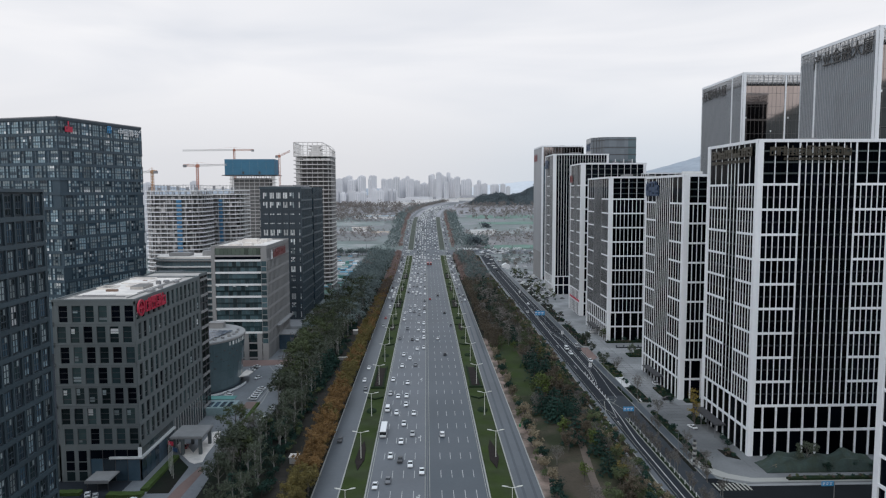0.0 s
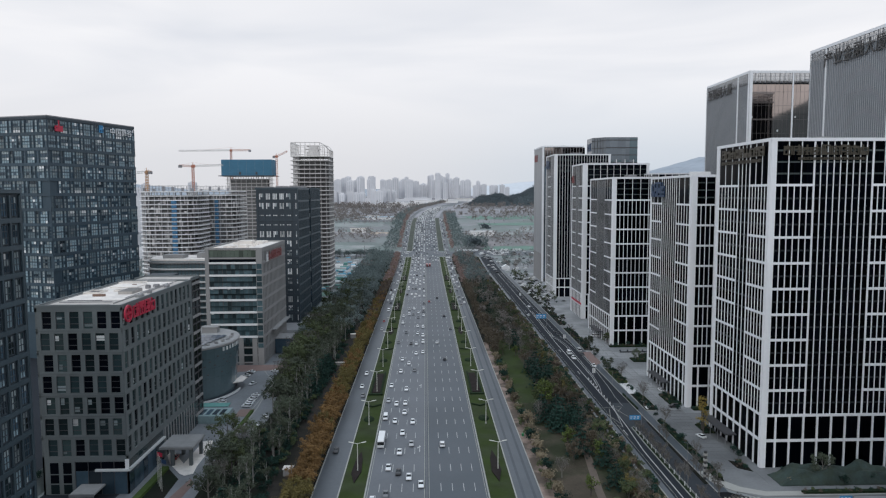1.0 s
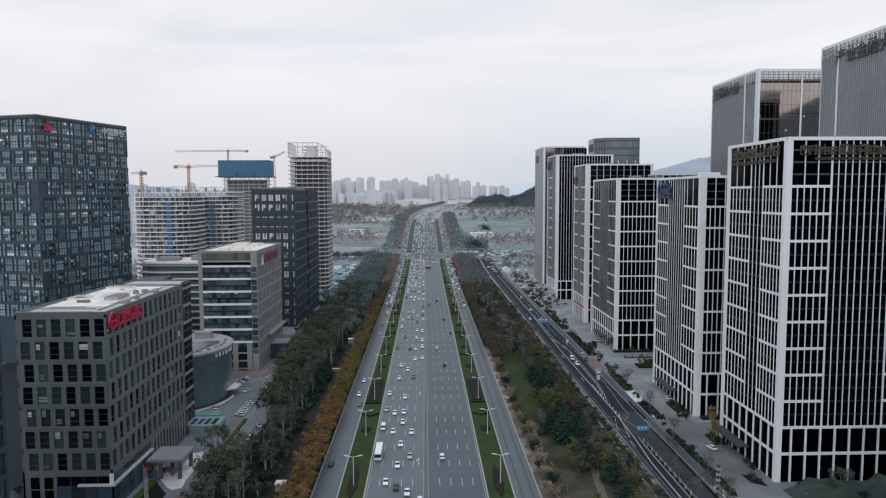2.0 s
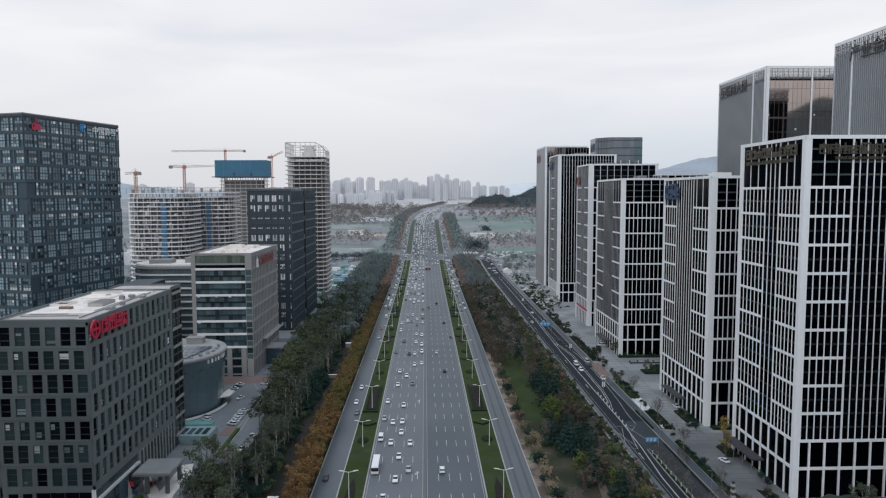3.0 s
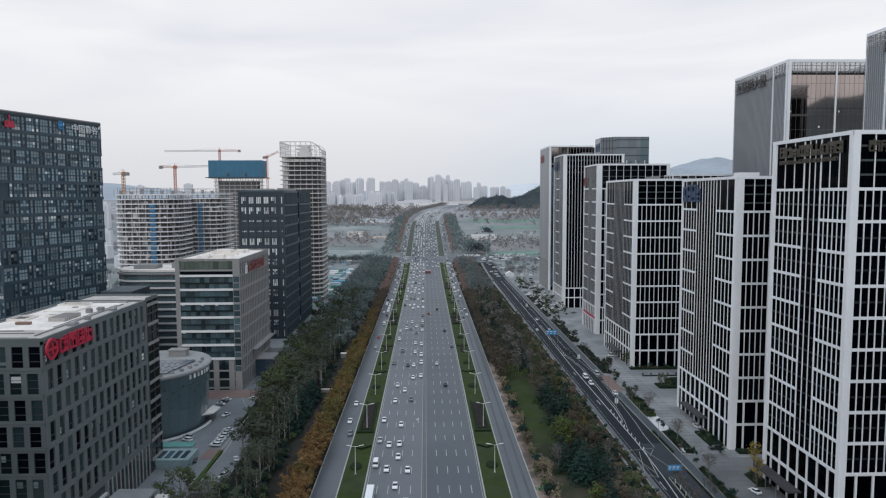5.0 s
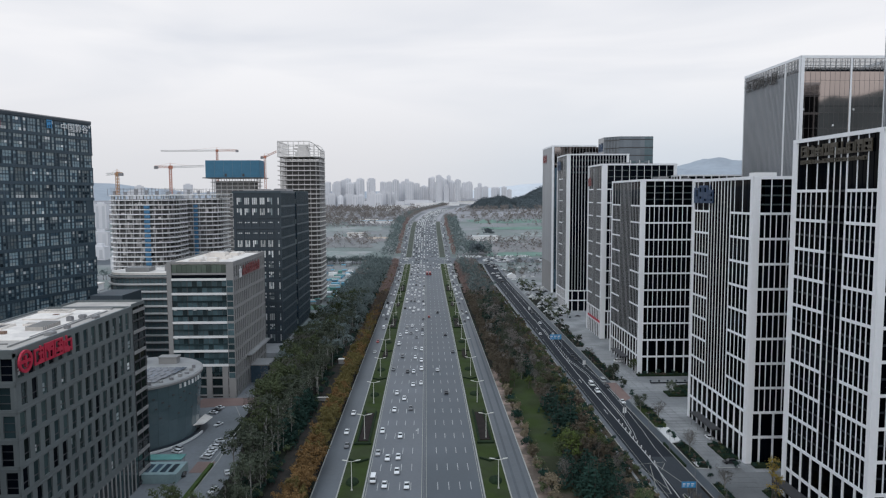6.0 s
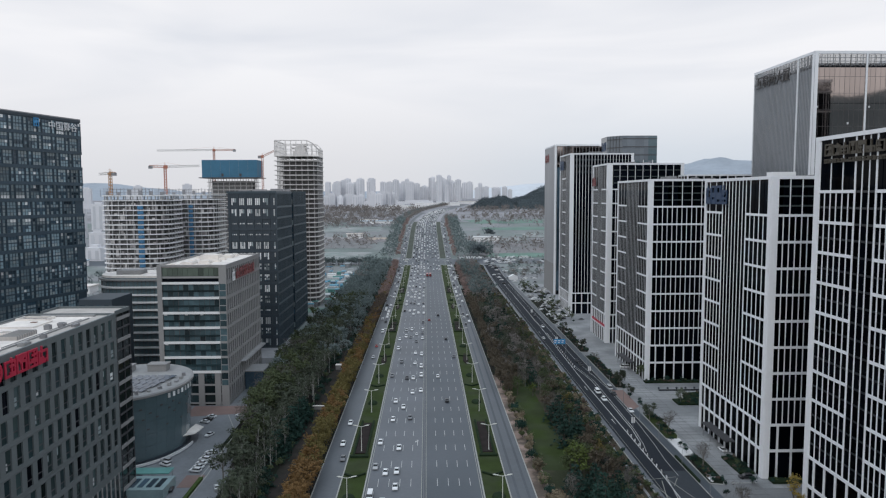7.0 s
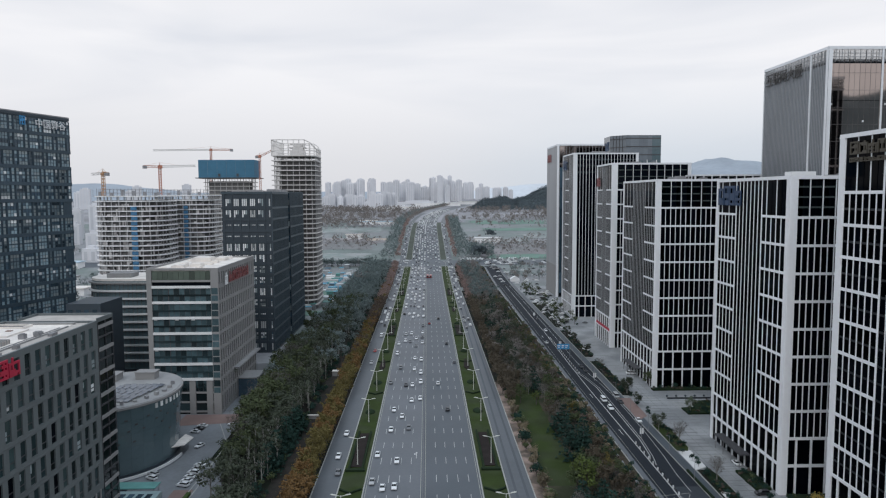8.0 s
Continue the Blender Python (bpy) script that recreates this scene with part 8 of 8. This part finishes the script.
def park(kind, colour, x, y, turn, z=0.105):
    name = {"w": "white", "k": "black", "g": "grey", "s": "silver", "r": "red", "b": "blue"}[colour]
    m = Matrix.Translation((x, y, ground_z(x, y) + z)) @ Matrix.Rotation(radians(turn), 4, "Z")
    if (kind, colour) not in STOCK:
        noun = {"car": "saloon car", "suv": "estate car", "van": "van", "bus": "long bus"}[kind]
        STOCK[kind, colour] = vehicle(kind, colour, f"{name} {noun} on grey asphalt", {"suv": "car"}.get(kind, kind))
        STOCK[kind, colour].matrix_basis = m
        return STOCK[kind, colour]
    return copy_thing(STOCK[kind, colour], m)


LANES = (-1.9, -6.0, -9.7, -13.3, -17.2)
# oncoming traffic: metres along the road in each lane, paint in the letter string
QUEUE = (
    ("wwwwwgwg", (400, 428, 447, 476, 523, 540, 556, 580)),
    ("wgwwwwgw", (277, 359, 397, 423, 455, 480, 513, 536)),
    ("wwwwwwkgw", (244, 264, 289, 302, 324, 374, 423, 526, 552)),
    ("wwwwgws", (278, 301, 357, 383, 458, 528, 549)),
    ("vwgww", (282, 330, 428, 492, 520)),
)
for lane, (paints, ys) in zip(LANES, QUEUE):
    for c, y in zip(paints, ys):
        kind = "van" if c == "v" else rnd.choice(("car", "car", "suv"))
        park(kind, "w" if c == "v" else c, lane + rnd.uniform(-0.3, 0.3), y, 180)
park("bus", "w", -17.2, 254, 180)
for lane, y, c in ((-1.9, 216, "w"), (-6.0, 222, "w"), (-9.7, 226, "k"), (-13.3, 230, "w"), (-17.0, 205, "w"), (-13.0, 209, "g"), (-5.8, 252, "s"), (-17.3, 306, "s")):
    park("car", c, lane, y, 180)
for x, y, c, k in ((5.9, 251, "w", "suv"), (10.6, 383, "k", "car"), (7.0, 426, "w", "car"), (14.0, 520, "k", "car"), (3.0, 590, "r", "car"), (10.2, 610, "k", "suv"), (17.2, 470, "g", "car")):
    park(k, c, x, y, 0)
for x, y, c, k in ((-31.4, 353, "w", "car"), (-31.6, 329, "w", "car"), (-29.8, 314, "g", "car"), (-30.2, 545, "w", "van"), (-33.5, 246, "k", "car"), (-31, 470, "s", "car"), (-31.2, 500, "r", "car")):
    park(k, c, x, y, 180)
# parked cars in the low precinct by the offices
for k, c, x, y, turn in (("suv", "w", -80.6, 302, 74), ("car", "w", -80.6, 305.4, 74), ("car", "w", -80.6, 308.8, 74), ("suv", "w", -80.6, 312.2, 74), ("car", "s", -80.6, 315.6, 74), ("car", "w", -80.6, 319, 74), ("car", "w", -94.2, 354, 70), ("car", "k", -93.8, 357.4, 70), ("car", "w", -93.4, 361, 70), ("car", "w", -87.0, 338, 155), ("suv", "w", -93.4, 308, 60), ("suv", "s", -94.2, 311.4, 60), ("car", "k", -83.5, 287, 10), ("car", "w", -68.7, 288, 20), ("suv", "w", -68.9, 273, 165), ("car", "w", -81.4, 362, 60)):
    park(k, c, *lower(x, y), turn, 0.14)
for k, c, x, y, turn in (("car", "w", -114.1, 214.8, 25), ("car", "s", -110.9, 213.6, 25), ("car", "w", -120.4, 209.6, 80), ("suv", "w", -110.4, 208.8, 78), ("car", "w", -103.2, 209.0, 80), ("suv", "w", -97.2, 209.2, 82), ("car", "r", -96.4, 257.0, 5)):
    park(k, c, x, y, turn, 0.12)
# local street
for x, y, t, c, k in ((84.8, 394, 180, "w", "van"), (84.8, 382, 180, "w", "suv"), (92.4, 400, 180, "s", "van"), (92.0, 391, 180, "k", "car"), (92.3, 365, 180, "w", "car"), (107.0, 256, 14, "w", "car"), (110, 293, 90, "k", "suv"), (112.0, 441, 80, "w", "van"), (88.8, 447, 180, "k", "car"), (88.6, 456, 180, "k", "car"), (101.2, 499, 20, "w", "van"), (104, 506, 30, "k", "car"), (100.4, 541, 10, "w", "car"), (80, 520, 0, "w", "car"), (86.5, 560, 180, "w", "car"), (88, 604, 180, "k", "car"), (100, 570, 4, "w", "car"), (101, 586, 4, "s", "car"), (103, 610, 3, "w", "car"), (98, 640, 4, "g", "car"), (113, 318, 0, "w", "car")):
    park(k, c, x, y, t, 0.115)
# red double decked pair at the junction
for x in (1.9, 5.4):
    park("bus", "r", x, 868, 180)

# the jam further off, too many to count
bm_sets = {k: bmesh.new() for k in "wkgs"}
for lane in LANES + (2.7, 6.4, 10.1, 13.8, 17.4):
    y = 596.0 if lane < 0 else 900.0
    while y < 2100:
        gap = rnd.uniform(8.5, 24) if lane < 0 else rnd.uniform(14, 44)
        if lane < 0 and y < 880:
            gap *= 1.9
        y += gap
        if 962 < y < 1003 and rnd.random() < 0.6:
            continue
        q = rnd.random()
        bm = bm_sets["w" if q < 0.6 else "k" if q < 0.70 else "g" if q < 0.85 else "s"]
        x, z = lane + bend(y) + rnd.uniform(-0.4, 0.4), land(y) + 0.15
        add_box(bm, x - 0.9, x + 0.9, y - 2.2, y + 2.2, z + 0.3, z + 0.95)
        add_box(bm, x - 0.75, x + 0.75, y - 1.2, y + 0.9, z + 0.95, z + 1.5)
for s in (-1, 1):
    for i in range(100 if s < 0 else 70):
        y = rnd.uniform(560, 1500)
        x, z = s * rnd.choice((30.4, 33.6)) + bend(y), land(y) + 0.15
        bm = bm_sets[rnd.choice("wwwkgs")]
        add_box(bm, x - 0.9, x + 0.9, y - 2.2, y + 2.2, z + 0.3, z + 0.95)
        add_box(bm, x - 0.75, x + 0.75, y - 1.2, y + 0.9, z + 0.95, z + 1.5)
for i in range(60):
    x, y = rnd.uniform(98, 123), rnd.uniform(580, 795)
    z, bm = land(y) + 0.2, bm_sets[rnd.choice("wwwksg")]
    add_box(bm, x - 2.1, x + 2.1, y - 0.9, y + 0.9, z + 0.3, z + 0.95)
    add_box(bm, x - 1.1, x + 1.0, y - 0.75, y + 0.75, z + 0.95, z + 1.5)
for i in range(70):
    x, y = rnd.uniform(44, 150), rnd.choice((1006, 1011, 1016))
    z, bm = land(y) + 0.3, bm_sets[rnd.choice("wwwwsg")]
    add_box(bm, x - 0.9, x + 0.9, y - 2.1, y + 2.1, z + 0.2, z + 0.95)
    add_box(bm, x - 0.75, x + 0.75, y - 1.1, y + 1.0, z + 0.95, z + 1.5)
for i in range(150):
    x = rnd.choice((rnd.uniform(-250, -25), rnd.uniform(25, 180), rnd.uniform(80, 125), rnd.uniform(80, 125)))
    y = rnd.uniform(964, 1000) if rnd.random() < 0.55 or x < 25 else rnd.uniform(800, 960)
    z = land(y) + 0.2
    bm = bm_sets[rnd.choice("wwwkgs")]
    add_box(bm, x - 2.2, x + 2.2, y - 0.9, y + 0.9, z + 0.3, z + 0.95)
    add_box(bm, x - 1.2, x + 1.0, y - 0.75, y + 0.75, z + 0.95, z + 1.5)
for k, bm in bm_sets.items():
    tagged(part("far_traffic", bm, CAR_PAINT[k], None), "dense far traffic queue on the expressway", "traffic", "", "stuff")


# ---- street furniture and small things ----
mound_net = mat("dark_green_netting", (0.030, 0.048, 0.043), 0.9, 0.5, 0.25, 1.5, 0.5, tint=(0.028, 0.042, 0.032), tint_s=0.3)
bin_green = mat("bin_green", (0.03, 0.22, 0.09), 0.5, 0.1, 0.5, 2.0)


def street_sign(x, y, w=5.4, h=2.6, z=5.2):
    b = thing("road_sign", Matrix.Translation((x, y, 0.12)), "blue direction sign on a grey gantry post", "road sign", "blue road signs")
    bm = bmesh.new()
    add_bar(bm, (0, 0.2, 0), (0, 0.2, z + h), 0.16, 8, 0.11)
    add_bar(bm, (0, 0.2, z + h * 0.7), (-w, 0.2, z + h * 0.7), 0.1, 6)
    part("post", bm, steel_grey, b)
    bm = bmesh.new()
    add_box(bm, -w - 0.6, -0.4, -0.06, 0.06, z, z + h)
    panel = part("panel", bm, sign_blue, b, "blue sign panel")
    step = (w - 0.2) / 3
    for i in range(3):
        for k, wide, tall in ((0.56, 0.66, 0.17), (0.24, 0.5, 0.12)):
            bm = bmesh.new()
            add_box(bm, -w - 0.3 + i * step, -w - 0.3 + (i + wide) * step, -0.09, -0.061, z + k * h, z + (k + tall) * h)
            part("lettering", bm, white_letter, panel)


street_sign(85.4, 262, 4.2, 1.9, 5.2)
street_sign(86.6, 478, 7.0, 3.2, 5.6)
street_sign(126, 192, 3.6, 1.5, 4.2)
# guard posts and young trees in the street's green divider
fp = thing("street_fence", Matrix.Translation((83.8, 176, 0.2)), "white post fence along the street", "fence")
pm = box_mesh(0.22, 0.22, 1.5, band_white)
for i in range(20):
    put("post", pm, fp, Matrix.Translation((0, i * 4.6, 0.75)))
bm = bmesh.new()
add_box(bm, -0.04, 0.04, 0, 88, 0.8, 0.9)
part("rail", bm, steel_grey, fp)
# banded black and white post at the corner
tl = thing("signal_post", Matrix.Translation((92.4, 217.6, 0.15)), "tall black post with white lamp boxes", "signal post")
bm = bmesh.new()
add_bar(bm, (0, 0, 0), (0, 0, 9.8), 0.5, 10)
part("post", bm, dark_metal, tl)
for i in range(5):
    bm = bmesh.new()
    add_box(bm, -0.55, 0.55, -0.55, 0.55, 1.0 + i * 1.8, 1.8 + i * 1.8)
    part("lamp_box", bm, kerb_mat, tl)
# low white slabs and hedge beds before the towers
for x0, x1, y0, y1, h, m, lab in ((92.5, 93.2, 290, 312, 0.9, hedge_mat, "clipped hedge beside the pavement"), (96.1, 98.6, 218, 239, 0.9, hedge_mat, "clipped hedge bed beside the lane"), (96.1, 98.6, 242, 274, 0.9, hedge_mat, "clipped hedge bed beside the lane"), (97.5, 101.5, 297, 309, 0.7, hedge_mat, "clipped hedge bed beside the lane"), (119, 160, 205.5, 207, 0.9, hedge_mat, "clipped hedge along the pavement"), (110.2, 114.6, 260, 270, 0.5, hedge_mat, "round planted bed at the entrance"), (115, 158, 211.5, 220.5, 4.6, mound_net, "mound under dark green netting before the tower"), (109.5, 114.6, 296, 311, 0.9, hedge_mat, "dark shrub bed round the tower base"), (113.6, 150, 409.5, 413, 0.9, hedge_mat, "dark shrub bed round the tower base"), (117, 131, 373, 381, 0.9, hedge_mat, "dark shrub bed on the square"), (117, 150, 288, 291.5, 0.9, hedge_mat, "dark shrub bed round the tower base")):
    bm = bmesh.new()
    add_box(bm, x0, x1, y0, y1, 0.1, 0.1 + h)
    if m is not band_white:
        bmesh.ops.subdivide_edges(bm, edges=bm.edges[:], cuts=5, use_grid_fill=True)
        if m is mound_net:
            bmesh.ops.subdivide_edges(bm, edges=bm.edges[:], cuts=3, use_grid_fill=True)
        for v in bm.verts:
            if v.co.z > 0.2:
                v.co += Vector((0.25, 0.25, 0.22)) * noise.noise(v.co * 0.9)
                if m is mound_net:
                    edge = min(1.0, (v.co.x - x0) / 6, (x1 - v.co.x) / 6, (v.co.y - y0) / 2.2 + 0.1, (y1 - v.co.y) / 2.2 + 0.1)
                    v.co.z = 0.1 + (v.co.z - 0.1) * max(0.08, edge) * (0.85 + 0.6 * noise.noise(Vector((v.co.x * 0.17, v.co.y * 0.3, 2.0))))
    nm = {"band_white": "stone_slab"}.get(m.name, "hedge")
    tagged(part(nm if m is not band_white else "stone_slab", bm, m, None), lab, "hedge" if m is hedge_mat else "slab" if m is band_white else "mound")
# bollards, lane lamps beside the street
bm = bmesh.new()
add_bar(bm, (0, 0, 0), (0, 0, 7), 0.1, 6, 0.06)
add_bar(bm, (0, 0, 6.9), (-1.4, 0, 7.2), 0.07, 5)
lamp_me = bpy.data.meshes.new("lane_lamp")
bm.to_mesh(lamp_me)
bm.free()
lamp_me.materials.append(steel_grey)
for i in range(16):
    ob = new("lane_lamp", lamp_me)
    ob.matrix_basis = Matrix.Translation((92.2, 232 + i * 24, 0.15))
    tagged(ob, "slim grey street lamp by the kerb", "street lamp", "local street lamps")
hedge_bright = mat("bright_hedge", (0.055, 0.085, 0.025), 0.95, 0.4, 0.4, 4.0, 0.6, spec=0.15)
# flag poles and hedge before the granite office
for i in range(4):
    fl = thing("flag_pole", LOWER @ Matrix.Translation((-85.0 - i * 1.2, 216.2 + i * 2.0, 0.14)), "white flag pole before the office", "flag pole", "office flag poles")
    bm = bmesh.new()
    add_bar(bm, (0, 0, 0), (0, 0, 11), 0.09, 6, 0.05)
    part("pole", bm, lamp_white, fl)
    if i in (0, 3):
        bm = bmesh.new()
        for k in range(4):
            add_box(bm, 0.06 + k * 0.4, 0.47 + k * 0.4, -0.03 + 0.05 * (k % 2), 0.0 + 0.05 * (k % 2), 9.3 - k * 0.12, 10.7 - k * 0.12)
        part("flag", bm, red_letter if i else blue_letter, fl)
for x0, x1, y0, y1 in ((-97.6, -95.2, 217.5, 247), (-81.8, -80.5, 276.5, 312), (-124.5, -116.9, 214.8, 217.6), (-107.2, -95.4, 212.8, 215.6)):
    bm = bmesh.new()
    add_box(bm, x0, x1, y0, y1, 0.05 - SINK, 1.2 - SINK)
    bmesh.ops.subdivide_edges(bm, edges=bm.edges[:], cuts=6, use_grid_fill=True)
    for v in bm.verts:
        v.co += Vector((0.2, 0.2, 0.15)) * noise.noise(v.co * 1.1) * (v.co.z > 0.2 - SINK)
    tagged(part("hedge", bm, hedge_bright, None), "clipped green hedge beside the drive", "hedge")
# teal-roofed cycle shelter and glazed ramp
sh = thing("shelter", LOWER @ Matrix.Translation((-94.5, 293.5, 0.08)), "teal-roofed open shelter in the car park", "shelter")
bm = bmesh.new()
add_prism(bm, [(-6, 0), (8, 0), (8, 5), (-6, 5)], 2.9, 3.2)
part("roof", bm, teal_roof, sh)
for x in (-5.5, 1, 7.5):
    for y in (0.5, 4.5):
        bm = bmesh.new()
        add_bar(bm, (x, y, 0), (x, y, 2.9), 0.08, 6)
        part("post", bm, steel_grey, sh)
teal_glazing = mat("pale_teal_glazing", (0.26, 0.35, 0.36), 0.3, 0.25, 0.2, 1.0)
rp = thing("skylight", LOWER @ Matrix.Translation((-91.5, 280.5, 0.08)), "low grey roof with dark skylights", "roof")
bm = bmesh.new()
add_box(bm, -8, 8, 0, 11, 0, 3.2)
part("roof", bm, teal_glazing, rp)
for i in range(5):
    bm = bmesh.new()
    add_box(bm, -6.6 + i * 2.8, -4.9 + i * 2.8, 2, 8.5, 3.2, 3.4)
    part("pane", bm, glass_blue, rp)
# white tent and kiosks near the junction
tn = thing("white_tent", Matrix.Translation((100, 836, land(836))), "small white pitched tent", "tent")
bm = bmesh.new()
v = [bm.verts.new(c) for c in ((-5, -4, 0), (5, -4, 0), (5, 4, 0), (-5, 4, 0), (-5, -4, 3), (5, -4, 3), (5, 4, 3), (-5, 4, 3), (0, -4, 6), (0, 4, 6))]
for f in ((0, 1, 5, 8, 4), (2, 3, 7, 9, 6), (1, 2, 6, 5), (3, 0, 4, 7), (4, 8, 9, 7), (5, 6, 9, 8)):
    bm.faces.new([v[i] for i in f])
part("canvas", bm, white_letter, tn)
# communications mast beside the west woods
ms = thing("antenna_mast", Matrix.Translation((-72, 800, 0)), "tall slim grey antenna mast", "mast")
bm = bmesh.new()
add_bar(bm, (0, 0, 0), (0, 0, 34), 0.5, 8, 0.25)
add_box(bm, -1, 1, -1, 1, 29, 29.4)
part("pole", bm, steel_grey, ms)

# marker posts with white panels along the street
for x, y in ((87.2, 345), (89.2, 429), (86.2, 506), (86.4, 612)):
    mp = thing("marker_post", Matrix.Translation((x, y, 0.11)), "grey post with two small white panels", "marker post", "street marker posts")
    bm = bmesh.new()
    add_bar(bm, (0, 0, 0), (0, 0, 6.5), 0.11, 8, 0.08)
    part("post", bm, steel_grey, mp)
    for dx in (-0.75, 0.15):
        bm = bmesh.new()
        add_box(bm, dx, dx + 0.6, -0.12, -0.06, 1.8, 4.2)
        part("panel", bm, white_letter, mp, "white panel")
# green bins on the dirt path
for y in (260,):
    gb = thing("bin", Matrix.Translation((37.8, y, 0.1)), "small green bin on the dirt path", "bin")
    bm = bmesh.new()
    add_prism(bm, [(-0.35, -0.4), (0.35, -0.4), (0.4, 0.45), (-0.4, 0.45)], 0, 1.0)
    part("body", bm, bin_green, gb)
    bm = bmesh.new()
    add_box(bm, -0.45, 0.45, -0.5, 0.52, 1.0, 1.12)
    part("lid", bm, bin_green, gb)
